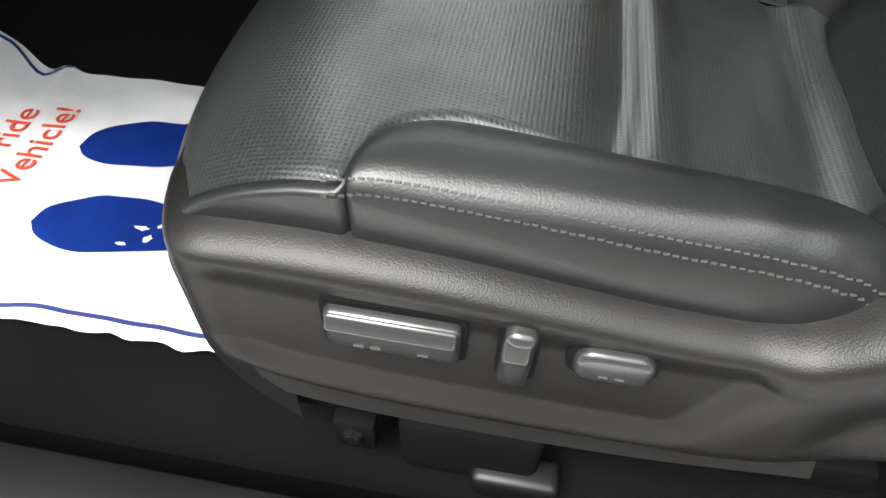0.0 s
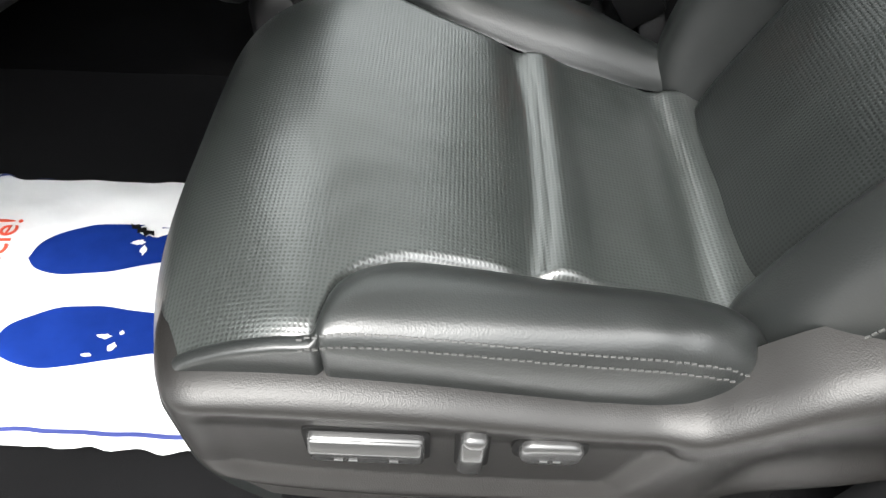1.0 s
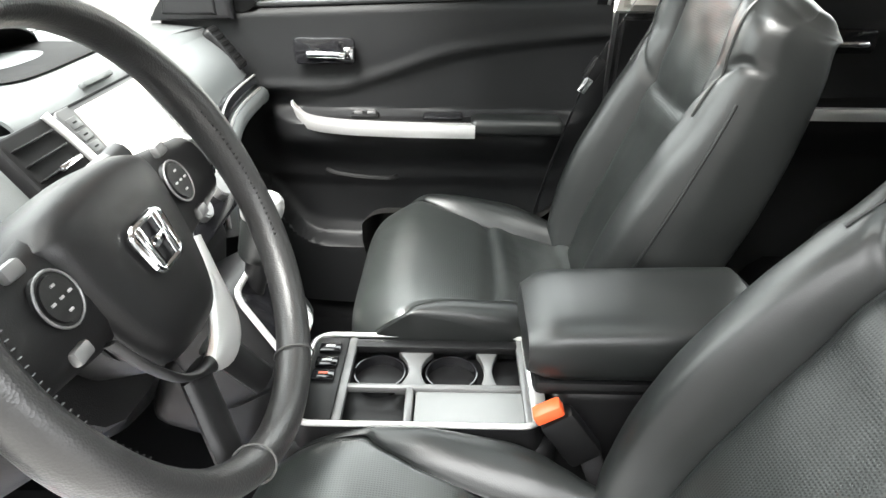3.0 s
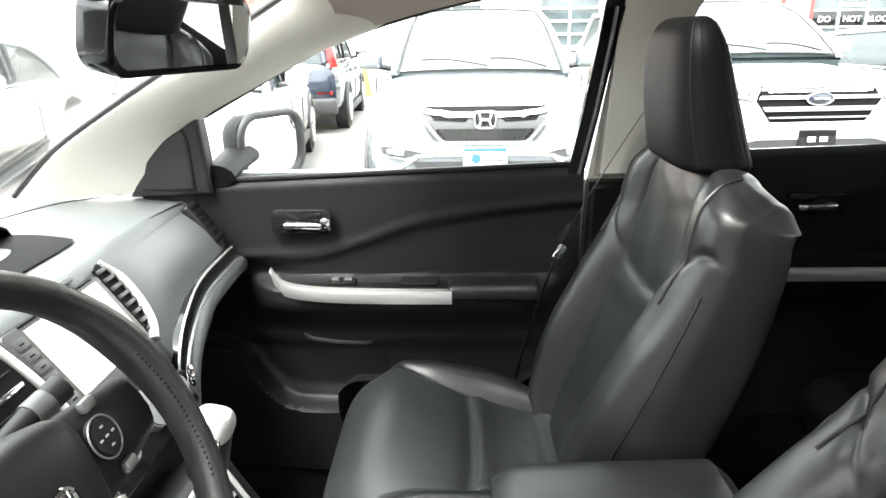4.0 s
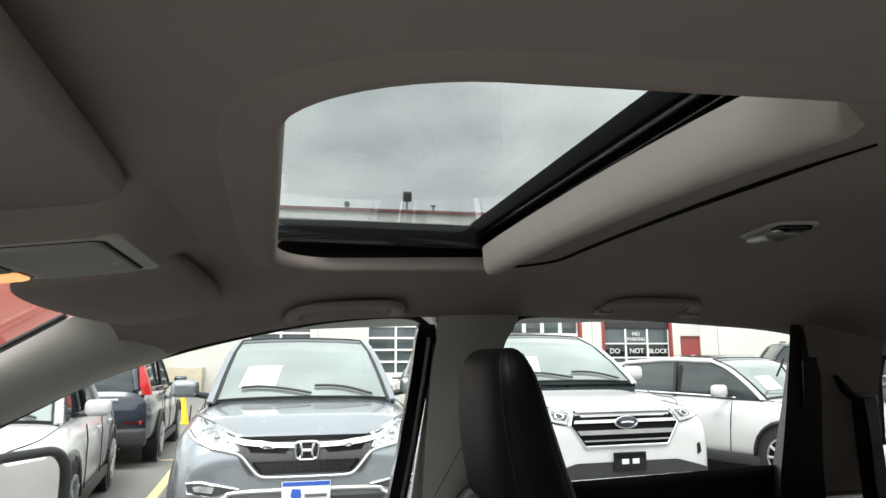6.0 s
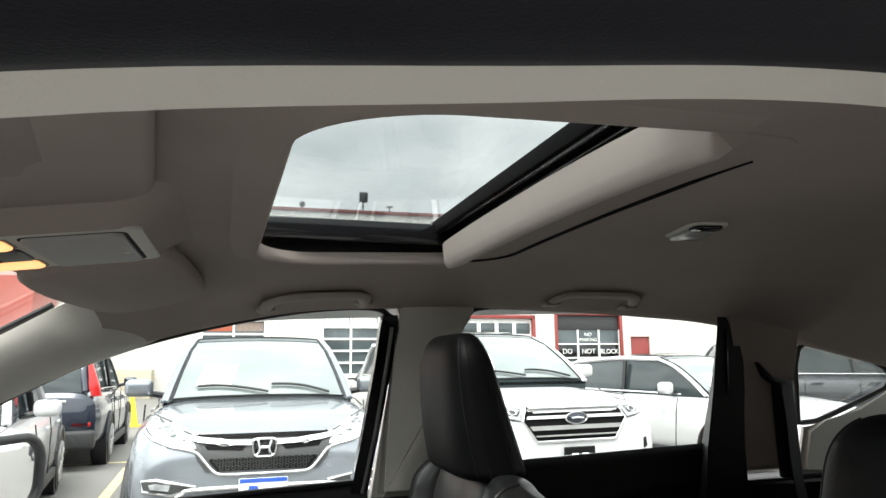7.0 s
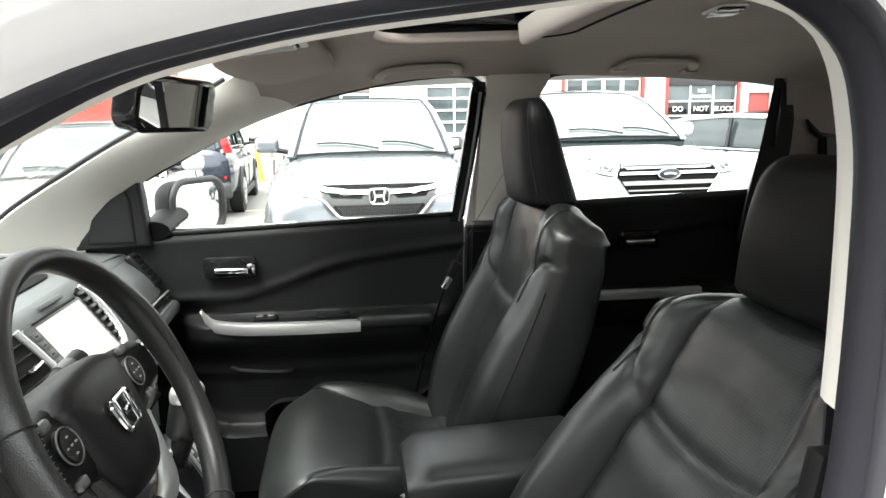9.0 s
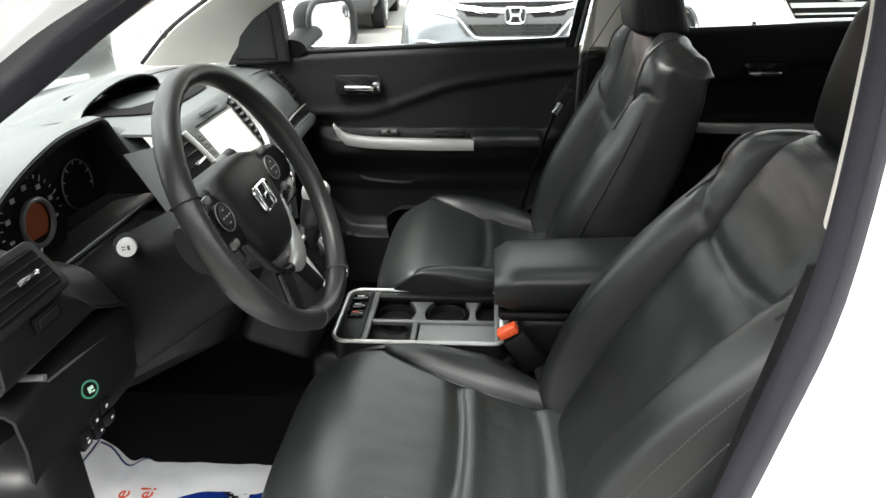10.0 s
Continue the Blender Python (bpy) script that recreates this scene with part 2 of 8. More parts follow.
def thicken(bm, t):
    """Gives a sheet the thickness t along its normals, with closed edges."""
    bm.normal_update()
    verts, faces = list(bm.verts), list(bm.faces)
    rim = [e for e in bm.edges if len(e.link_faces) == 1]
    pairs = [(e.verts[0], e.verts[1]) for e in rim]
    twin = {v: bm.verts.new(v.co + v.normal * t) for v in verts}
    for f in faces:
        bm.faces.new([twin[v] for v in reversed(f.verts)])
    for p, q in pairs:
        bm.faces.new((p, q, twin[q], twin[p]))
    return bm


def spline(pts, n):
    """n + 1 points on a smooth line through pts."""
    p = [Vector(q) for q in pts]
    p = [2 * p[0] - p[1]] + p + [2 * p[-1] - p[-2]]
    out, m = [], len(p) - 3
    for k in range(n + 1):
        s = k / n * m
        i = min(int(s), m - 1)
        t = s - i
        a, b, c, d = p[i:i + 4]
        out.append(0.5 * ((2 * b) + (c - a) * t + (2 * a - 5 * b + 4 * c - d) * t * t + (3 * b - 3 * c + d - a) * t ** 3))
    return out


def line_at(pts, x):
    """The smooth line through (x, value) pairs, at x."""
    xs = [p[0] for p in pts]
    if x <= xs[0]:
        return pts[0][1]
    if x >= xs[-1]:
        return pts[-1][1]
    i = max(k for k in range(len(xs) - 1) if xs[k] <= x)
    x0, x1 = xs[i], xs[i + 1]
    y0, y1 = pts[i][1], pts[i + 1][1]
    m0 = (y1 - pts[i - 1][1]) / (x1 - xs[i - 1]) if i > 0 else (y1 - y0) / (x1 - x0)
    m1 = (pts[i + 2][1] - y0) / (xs[i + 2] - x0) if i + 2 < len(xs) else (y1 - y0) / (x1 - x0)
    t = (x - x0) / (x1 - x0)
    h = x1 - x0
    return (2 * t**3 - 3 * t**2 + 1) * y0 + (t**3 - 2 * t**2 + t) * h * m0 + (-2 * t**3 + 3 * t**2) * y1 + (t**3 - t**2) * h * m1


def smooth(a, b, x):
    t = min(1, max(0, (x - a) / (b - a)))
    return t * t * (3 - 2 * t)


def tube(pts, r, n=10, bm=None, caps=True, flat=1.0, closed=False):
    """A rod along pts; r: its radius or one for each point; flat: its thickness across against its width."""
    bm = bm or bmesh.new()
    pts = [Vector(p) for p in pts]
    rings, up = [], None
    for i, p in enumerate(pts):
        a = pts[(i - 1) % len(pts)] if closed else pts[max(0, i - 1)]
        b = pts[(i + 1) % len(pts)] if closed else pts[min(len(pts) - 1, i + 1)]
        d = (b - a).normalized()
        if up is None:
            up = Vector((0, 0, 1)) if abs(d.z) < 0.9 else Vector((1, 0, 0))
        side = d.cross(up).normalized()
        up = side.cross(d).normalized()
        rr = r[i] if isinstance(r, (list, tuple)) else r
        rings.append([p + (side * math.cos(2 * math.pi * k / n) + up * math.sin(2 * math.pi * k / n) * flat) * rr for k in range(n)])
    if closed:
        rings.append(rings[0])
        loft(rings, True, False, bm)
        bmesh.ops.remove_doubles(bm, verts=bm.verts, dist=1e-6)
        return bm
    return loft(rings, True, caps, bm)


def prism(poly, axis, a, b, r=0.0, bm=None, seg=2):
    """A flat outline pulled from a to b along an axis; its points are the other two coordinates in order."""
    bm = bm or bmesh.new()

    def put(p, d):
        return {"x": (d, p[0], p[1]), "y": (p[0], d, p[1]), "z": (p[0], p[1], d)}[axis]
    lo = [bm.verts.new(put(p, a)) for p in poly]
    hi = [bm.verts.new(put(p, b)) for p in poly]
    n = len(poly)
    fs = [bm.faces.new(lo[::-1]), bm.faces.new(hi)]
    for i in range(n):
        fs.append(bm.faces.new((lo[i], lo[(i + 1) % n], hi[(i + 1) % n], hi[i])))
    if r:      # rounded rims: rings stepped inwards at both ends
        bmesh.ops.delete(bm, geom=fs[:2], context="FACES_ONLY")
        area = sum(poly[i][0] * poly[(i + 1) % n][1] - poly[(i + 1) % n][0] * poly[i][1] for i in range(n))
        turn = 1 if area > 0 else -1
        inward = []
        for i in range(n):
            p, q, w = Vector(poly[i - 1]), Vector(poly[i]), Vector(poly[(i + 1) % n])
            d0, d1 = (q - p).normalized(), (w - q).normalized()
            m = Vector((-(d0.y + d1.y), d0.x + d1.x)) * turn
            m = m.normalized() if m.length > 1e-6 else Vector((0.0, 0.0))
            inward.append(m / max(0.5, m.dot(Vector((-d1.y, d1.x)) * turn)))
        sg = 1 if b > a else -1
        for base, ring, way, at_end in ((a, lo, sg, 0), (b, hi, -sg, 1)):
            for v, p in zip(ring, poly):
                v.co = put(p, base + way * r)
            last = ring
            for k in range(1, seg + 1):
                t = math.pi / 2 * k / seg
                nxt = [bm.verts.new(put((p[0] + m.x * r * (1 - math.cos(t)), p[1] + m.y * r * (1 - math.cos(t))), base + way * r * (1 - math.sin(t)))) for p, m in zip(poly, inward)]
                for i in range(n):
                    bm.faces.new((last[i], last[(i + 1) % n], nxt[(i + 1) % n], nxt[i]))
                last = nxt
            bm.faces.new(last)
    return bm


def round_rect(x0, y0, x1, y1, r, n=5):
    out = []
    for cx, cy, a in ((x1 - r, y1 - r, 0), (x0 + r, y1 - r, 90), (x0 + r, y0 + r, 180), (x1 - r, y0 + r, 270)):
        for k in range(n + 1):
            t = radians(a + 90 * k / n)
            out.append((cx + r * math.cos(t), cy + r * math.sin(t)))
    return out


def turned(bm, m):
    bmesh.ops.transform(bm, matrix=m, verts=bm.verts)
    return bm


def lettering(name, text, size, m, mat, parent, extrude=0.0004, align="LEFT"):
    cu = bpy.data.curves.new(name, "FONT")
    cu.body, cu.size, cu.extrude, cu.align_x = text, size, extrude, align
    tmp = bpy.data.objects.new(name, cu)
    scene.collection.objects.link(tmp)
    me = bpy.data.meshes.new_from_object(tmp.evaluated_get(bpy.context.evaluated_depsgraph_get()))
    bpy.data.objects.remove(tmp)
    bm = bmesh.new()
    bm.from_mesh(me)
    bpy.data.meshes.remove(me)
    return part(name, turned(bm, m), mat, parent, smooth=False)

# ---- the car's shell: floor, headliner, pillars, seals, body side ----
def driver_edge(x):
    """Height of the headliner's edge over the driver's door."""
    return line_at([(-0.30, 1.11), (-0.1, 1.245), (0.07, 1.348), (0.165, 1.392), (0.24, 1.414), (0.32, 1.430), (0.42, 1.443), (0.50, 1.453),
                    (0.70, 1.462), (1.3, 1.455), (1.7, 1.40), (2.1, 1.33)], x)


def pass_edge(x):
    """Height of the headliner's edge over the passenger's doors."""
    return line_at([(-0.30, 1.12), (-0.18, 1.25), (0.07, 1.376), (0.18, 1.416), (0.32, 1.452), (0.47, 1.479), (0.62, 1.488), (0.86, 1.492),
                    (1.38, 1.470), (1.7, 1.415), (2.1, 1.33)], x)


def crown(x):
    return line_at([(-0.08, 1.475), (0.05, 1.505), (0.2, 1.528), (0.4, 1.541), (0.7, 1.552), (1.2, 1.563), (1.6, 1.545), (2.1, 1.47)], x)


def liner_z(x, y):
    edge = driver_edge(x) if y < 0 else pass_edge(x)
    t = min(1, abs(y) / 0.63)
    c = crown(x)
    return c + (edge - c) * (0.25 * t**2 + 0.75 * t**5) if edge < c else c


SX0, SX1, SY, SD = 0.374, 0.690, 0.338, 0.358     # opening of the sunroof: front, rear, passenger's and driver's side
YM, YH = (SY - SD) / 2, (SY + SD) / 2


def in_opening(x, y):
    g = 0.012      # the cut lies behind the rolled edge
    if not (SX0 - g < x < SX1 and abs(y - YM) < YH + g):
        return False
    x -= 0.010 * smooth(0.05, -0.30, y) * (SX1 - x) / (SX1 - SX0)
    if x < SX0 - g:
        return False
    rad = 0.10
    cx, cy = SX0 + rad, YH - rad
    rad += g
    return not (x < cx and abs(y - YM) > cy and (x - cx) ** 2 + (abs(y - YM) - cy) ** 2 > rad * rad)


def headliner():
    bm = bmesh.new()
    nx, ny = 172, 108
    x0, x1, y0, y1 = 0.03, 2.10, -0.64, 0.64

    def front(y):
        return x0 + 0.02 + 0.075 * smooth(0.15, 0.58, abs(y))

    def at(u, v):
        y = y0 + (y1 - y0) * v
        x = front(y) + (x1 - front(y)) * u
        if y < 0:      # stops short over the driver's door
            y *= 1 - 0.070 * smooth(0.86, 0.70, x)
        z = liner_z(x, y)
        return (x, y, z)
    surface(at, nx, ny, bm, keep=lambda u, v: not in_opening(*at(u, v)[:2]))
    return thicken(bm, 0.006)


solo("ceiling", headliner(), LINER, "beige-grey woven cloth headliner with a sunroof opening", "headliner", kind="structure")

# roof skin over the headliner, with the same opening
bm = bmesh.new()


def roof_at(u, v):
    x, y = 0.06 + 2.14 * u, -0.70 + 1.40 * v
    t = abs(y) / 0.70
    return (x, y, crown(x) + 0.055 - 0.03 * t**2 - 0.10 * t**8)


surface(roof_at, 46, 40, bm, keep=lambda u, v: not (SX0 - 0.05 < 0.06 + 2.14 * u < SX1 + 0.12 and abs(-0.70 + 1.40 * v - YM) < YH + 0.05))
solo("roof", thicken(bm, 0.012), WHITEPAINT, "white painted steel roof panel of the car", "car roof", kind="structure")

# sunroof: black tray walls, glass, lip at the rear
sunroof = thing("sunroof", "tinted glass sunroof in a black frame above the front seats", "sunroof", (0.54, 0, 1.56))
# tray walls at both sides and the rear; the front stays open to the glass
path_lo = [(SX0 + 0.0, SY + 0.006), (SX1 + 0.0, SY + 0.006), (SX1 + 0.035, SY - 0.02), (SX1 + 0.035, -SD + 0.02), (SX1, -SD - 0.006), (SX0 + 0.0, -SD - 0.006)]
rings = [[(x, y, liner_z(x, y) + 0.008) for x, y in path_lo], [(x + (0.02 if x > SX1 else 0), y * 1.05, 1.612) for x, y in path_lo]]
part("sunroof_frame", thicken(loft(rings, False, False), 0.005), GLOSS, sunroof, "black painted frame")
# smooth rolled edge round the front and sides of the opening
edge = [p for p in round_rect(SX0, -SD, SX1 + 0.12, SY, 0.10, 12) if p[0] < SX1 + 0.01]
edge = [(x + 0.010 * smooth(0.05, -0.30, y) * (SX1 - x) / (SX1 - SX0), y) for x, y in edge]
edge = [(SX1, SY)] + [p for p in edge if p[1] > 0] + [p for p in edge if p[1] <= 0] + [(SX1, -SD)]
rings = []
for i, (x, y) in enumerate(edge):
    p, q = edge[max(0, i - 1)], edge[min(len(edge) - 1, i + 1)]
    d = Vector((q[0] - p[0], q[1] - p[1], 0)).normalized()
    n = Vector((d.y, -d.x, 0))
    if n.dot(Vector((x - 0.54, y, 0))) < 0:
        n = -n
    def under(k, dz):
        return Vector((x + n.x * k, y + n.y * k, liner_z(x + n.x * k, y + n.y * k) + dz))
    rings.append([under(0.0, 0.016), under(-0.0015, 0.006), under(0.0, -0.0010), under(0.003, -0.0042), under(0.008, -0.0048), under(0.014, -0.0040), under(0.020, -0.0026), under(0.026, -0.0014), under(0.034, -0.0002), under(0.040, 0.002)])
part("opening_edge", thicken(loft(rings, False, False), 0.002), LINER, sunroof, "rolled cloth edge")
for s in (-1, 1):
    part("side_rail", rbox((0.54, YM + s * (YH - 0.004), 1.588), (0.34, 0.040, 0.036), 0.006), GLOSS, sunroof)
part("rear_rail", rbox((0.715, YM, 1.602), (0.110, 2 * YH + 0.02, 0.022), 0.003), MATTBLACK, sunroof)
for gx, gz in ((0.668, 1.590), (0.682, 1.586), (0.697, 1.583)):
    part("rail_ridge", rbox((gx, YM, gz), (0.005, 2 * YH, 0.008), 0.002), GLOSS, sunroof)
ob = part("glass_panel", rbox((0.55, YM, 1.618), (0.38, 2 * YH + 0.06, 0.005), 0.001), ROOFGLASS, sunroof, "green-grey tinted glass")
ob.visible_shadow = False


def lip_width(y):
    """The shade lip runs full width but rounds off towards its two ends."""
    e = max(0.0, 1 - (SY - 0.012 - y) / 0.085, 1 - (y + SD) / 0.030)
    return 0.104 * math.sqrt(max(0.004, 1 - min(1.0, e) ** 2.2))


def lip_at(u, v):
    y = -SD + (SY - 0.012 + SD) * v
    x = 0.668 + 0.012 * math.exp(-((y - SY + 0.012) / 0.012) ** 2) + lip_width(y) * u
    drop = line_at([(0, -0.024), (0.02, 0.002), (0.06, 0.013), (0.13, 0.019), (0.22, 0.0185), (0.33, 0.0120), (0.48, 0.0035), (0.66, -0.0012), (0.86, 0.0002), (1.0, 0.0015)], u) * min(1.0, lip_width(y) / 0.08)
    return (x, y, liner_z(x, y) - drop)


part("shade_back", thicken(surface(lip_at, 36, 60, keep=lambda u, v: u > 0.34), 0.004), LINER, sunroof, "cloth covered rear part", angle=75)
# front roll paler than the liner: light from the opening is in its colour
part("shade_lip", thicken(surface(lip_at, 36, 60, keep=lambda u, v: u < 0.34), 0.004), material("beige_lit_shade_lip", (0.50, 0.45, 0.405), 0.6, vary=0.05, bump=0.2, bump_scale=900), sunroof, "beige rolled lip of the sun shade, roof light put into its pale colour", angle=75)
seam = [Vector(lip_at(1.0, k / 60)) + Vector((0.0035, 0, -0.0008)) for k in range(7, 61)]
part("shade_seam", tube(seam, [0.0010 + 0.0016 * smooth(0, 12, k) for k in range(54)], 6), MATTBLACK, sunroof)

# carpeted floor with toe board, tunnel and sill
bm = bmesh.new()


def floor_at(u, v):
    x, y = -0.85 + 3.0 * u, -0.72 + 1.44 * v
    z = 0.375 + 0.004 * noise.noise((x * 6, y * 6, 0))
    z += 0.55 * smooth(-0.42, -0.85, x) if x < -0.42 else 0
    z += 0.16 * smooth(0.16, 0.10, abs(y))
    z += 0.07 * smooth(-0.62, -0.68, y) + 0.07 * smooth(0.62, 0.68, y)
    z += 0.10 * smooth(0.95, 1.05, x)
    return (x, y, z)


surface(floor_at, 90, 72, bm)
solo("floor", thicken(bm, -0.02), CARPET, "black carpeted car floor with toe board and tunnel", "floor", kind="structure")

# door sill plate and rocker below the driver's door
solo("trim", rbox((0.12, -0.70, 0.435), (1.15, 0.085, 0.03), 0.012), PLASTIC, "black plastic sill plate under the open door", "sill trim", kind="structure")
solo("trim", rbox((0.15, -0.80, 0.36), (3.2, 0.13, 0.16), 0.03), WHITEPAINT, "white painted rocker panel below the door", "rocker panel", kind="structure")


# A-pillar trims, beige, on both sides
def pillar_face(side):
    if side > 0:
        outer = [(-0.30, 0.66, 1.095), (-0.235, 0.662, 1.195), (-0.172, 0.66, 1.250), (-0.06, 0.652, 1.309), (0.07, 0.645, 1.373), (0.18, 0.64, 1.414), (0.26, 0.64, 1.438)]
        inner = [(-0.56, 0.60, 1.09), (-0.444, 0.565, 1.186), (-0.291, 0.545, 1.280), (-0.175, 0.54, 1.347), (-0.082, 0.54, 1.394), (-0.017, 0.54, 1.431), (0.059, 0.53, 1.474), (0.15, 0.52, 1.506)]
    else:
        outer = [(-0.32, -0.655, 1.085), (-0.22, -0.655, 1.165), (-0.1, -0.65, 1.245), (0.0, -0.642, 1.312), (0.07, -0.628, 1.354), (0.165, -0.585, 1.410), (0.24, -0.565, 1.438)]
        inner = [(-0.56, -0.60, 1.09), (-0.42, -0.585, 1.195), (-0.285, -0.575, 1.28), (-0.175, -0.57, 1.34), (-0.07, -0.565, 1.39), (0.05, -0.56, 1.44), (0.14, -0.55, 1.476)]
    a, b = spline(outer, 30), spline(inner, 30)

    def at(u, v):
        i = min(29, int(u * 30))
        p = a[i].lerp(a[i + 1], u * 30 - i).lerp(b[i].lerp(b[i + 1], u * 30 - i), v)
        bulge = (0.012 + 0.016 * smooth(0.2, 0.6, u)) * math.sin(math.pi * v) ** 0.7 * (1 - smooth(0.76, 0.96, u))
        return p + Vector((0.35, -side * 0.85, -0.25)) * bulge + Vector((0, 0, 0.012 * smooth(0.80, 1.0, u)))
    return at


face_p, face_d = pillar_face(1), pillar_face(-1)
p_pillar = tagged(part("pillar_trim", thicken(surface(face_p, 30, 12), 0.004), PILLAR), "pale beige plastic windscreen pillar trim beside the passenger window", "pillar trim", "windscreen pillar trims")
part("airbag_mark", tube([face_p(0.70 + 0.030 * math.copysign(abs(math.cos(t)) ** 0.5, math.cos(t)), 0.40 + 0.085 * math.copysign(abs(math.sin(t)) ** 0.5, math.sin(t))) for t in [k * math.pi / 14 for k in range(28)]], 0.0011, 6, closed=True), GRIPGREY, p_pillar, "faint oval moulding mark")
part("trim_seam", tube([face_p(0.835 - 0.02 * k / 12, 0.02 + 0.96 * k / 12) for k in range(13)], 0.0015, 6), STACKGREY, p_pillar)
tagged(part("pillar_trim", thicken(surface(face_d, 30, 12), 0.004), PILLAR), "pale beige plastic windscreen pillar trim beside the open door", "pillar trim", "windscreen pillar trims")

# windscreen with its black edge
bm = bmesh.new()


def screen_at(u, v):
    y = -0.60 + 1.20 * v
    x = -0.86 + 0.92 * u + 0.10 * abs(2 * v - 1) ** 2
    z = 0.99 + 0.545 * u ** 0.90 - 0.012 * abs(2 * v - 1) ** 2 + 0.01
    return (x, y, z)


surface(screen_at, 18, 18, bm)
ob = solo("window_1", thicken(bm, 0.005), WINGLASS, "clear curved windscreen glass of the car", "windscreen", kind="structure")
ob.visible_shadow = False
bm = tube([Vector(p) + Vector((-0.008, 0.004, 0.004)) for p in spline([(-0.56, 0.60, 1.09), (-0.444, 0.565, 1.186), (-0.291, 0.545, 1.280), (-0.175, 0.54, 1.347), (-0.082, 0.54, 1.394), (-0.017, 0.54, 1.431), (0.059, 0.53, 1.474)], 28)], 0.006, 8)
solo("trim", bm, RUBBER, "black rubber seal along the windscreen edge", "windscreen seal", kind="structure")

# passenger's B-pillar, C-pillar and quarter panel: one beige skin with the window openings left free
FWIN = [(-0.30, 1.098), (-0.172, 1.270), (0.07, 1.404), (0.18, 1.434), (0.32, 1.464), (0.47, 1.487), (0.61, 1.492), (0.655, 1.478), (0.672, 1.44), (0.612, 1.134)]
RWIN = [(0.735, 1.160), (0.805, 1.40), (0.825, 1.46), (0.865, 1.496), (1.10, 1.492), (1.515, 1.470), (1.520, 1.450), (1.465, 1.180)]
QWIN = [(1.700, 1.220), (1.694, 1.36), (1.705, 1.405), (1.735, 1.424), (1.81, 1.420), (1.90, 1.392), (1.985, 1.355), (2.01, 1.328), (1.985, 1.300), (1.865, 1.258), (1.76, 1.224)]


def wall_y(z):
    return 0.668 - (z - 1.13) * 0.10


def pillar_skin(poly, name, label, mat=PILLAR, group="", th=0.02, dy=0.0, round_to=0.012):
    bm = bmesh.new()
    inner = [bm.verts.new((x, wall_y(z) + dy, z)) for x, z in poly]
    outer = [bm.verts.new((x, wall_y(z) + dy + th, z)) for x, z in poly]
    n = len(poly)
    f = bm.faces.new(inner)
    bm.faces.new(outer[::-1])
    for i in range(n):
        bm.faces.new((inner[i], inner[(i + 1) % n], outer[(i + 1) % n], outer[i]))
    bmesh.ops.bevel(bm, geom=list(f.edges), offset=round_to, segments=3, affect="EDGES")
    return solo(name, bm, mat, label, "pillar trim", group)


pillar_skin([(0.625, 1.10), (0.684, 1.44), (0.676, 1.478), (0.655, 1.54), (0.875, 1.54), (0.835, 1.485), (0.812, 1.445), (0.795, 1.40), (0.728, 1.10)], "pillar_trim",
            "beige plastic middle pillar trim behind the passenger seat", group="door pillar trims", dy=-0.006, th=0.05, round_to=0.020)
pillar_skin([(0.615, 0.42), (0.625, 1.105), (0.728, 1.105), (0.74, 0.42)], "pillar_trim", "black plastic lower middle pillar trim", PLASTIC, "door pillar trims", dy=-0.03, th=0.05)
pillar_skin([(1.488, 1.118), (1.494, 1.30), (1.490, 1.40), (1.470, 1.46), (1.44, 1.53), (1.70, 1.49), (1.664, 1.43), (1.650, 1.40), (1.640, 1.34), (1.648, 1.21), (1.64, 1.118)], "pillar_trim",
            "beige plastic rear pillar trim beside the small rear window", LINER, "door pillar trims", dy=-0.04, th=0.05)
# quarter panel round the small window: strips above, behind and below
pillar_skin([(1.722, 1.432), (1.81, 1.428), (1.905, 1.399), (1.992, 1.362), (2.02, 1.330), (2.14, 1.31), (2.14, 1.40), (1.74, 1.48)], "trim", "beige-grey cloth lining above the small rear window", LINER, dy=-0.03)
pillar_skin([(1.68, 1.10), (1.70, 1.212), (1.76, 1.216), (1.868, 1.251), (1.99, 1.294), (2.02, 1.322), (2.14, 1.30), (2.14, 1.08)], "trim", "beige plastic ledge below the small rear window", PILLAR, dy=-0.03)
pillar_skin([(1.42, 0.40), (1.43, 1.10), (2.14, 1.10), (2.14, 0.40)], "trim", "black plastic cargo side lining", PLASTIC, dy=-0.06, th=0.09)


def seal_round(poly, r, dy, name, label, closed=True):
    pts = [Vector((x, wall_y(z) + dy, z)) for x, z in poly]
    if closed:
        dense = []
        for i, p in enumerate(pts):
            q = pts[(i + 1) % len(pts)]
            dense += [p.lerp(q, k / 4) for k in range(4)]
        return solo(name, tube(dense, r, 8, closed=True), RUBBER, label, "window seal", kind="structure")
    return solo(name, tube(pts, r, 8), RUBBER, label, "window seal", kind="structure")


seal_round(QWIN, 0.007, 0.0, "trim", "black rubber edge of the small rear window")
bm = bmesh.new()
bm.faces.new([bm.verts.new((x, wall_y(z) + 0.006, z)) for x, z in QWIN])
ob = solo("window_2", thicken(bm, 0.004), WINGLASS, "small fixed rear side window glass", "window", kind="structure")
ob.visible_shadow = False

# driver's side: flocked seal and white body side round the open doorway, beige middle pillar
edge_d = [(x, driver_edge(x)) for x in (-0.34, -0.22, -0.1, 0.0, 0.07, 0.165, 0.24, 0.32, 0.42, 0.50, 0.57)] + [(0.62, 1.455), (0.660, 1.428), (0.680, 1.38), (0.690, 1.30), (0.690, 1.10), (0.665, 0.95), (0.635, 0.80), (0.60, 0.62), (0.57, 0.46)]
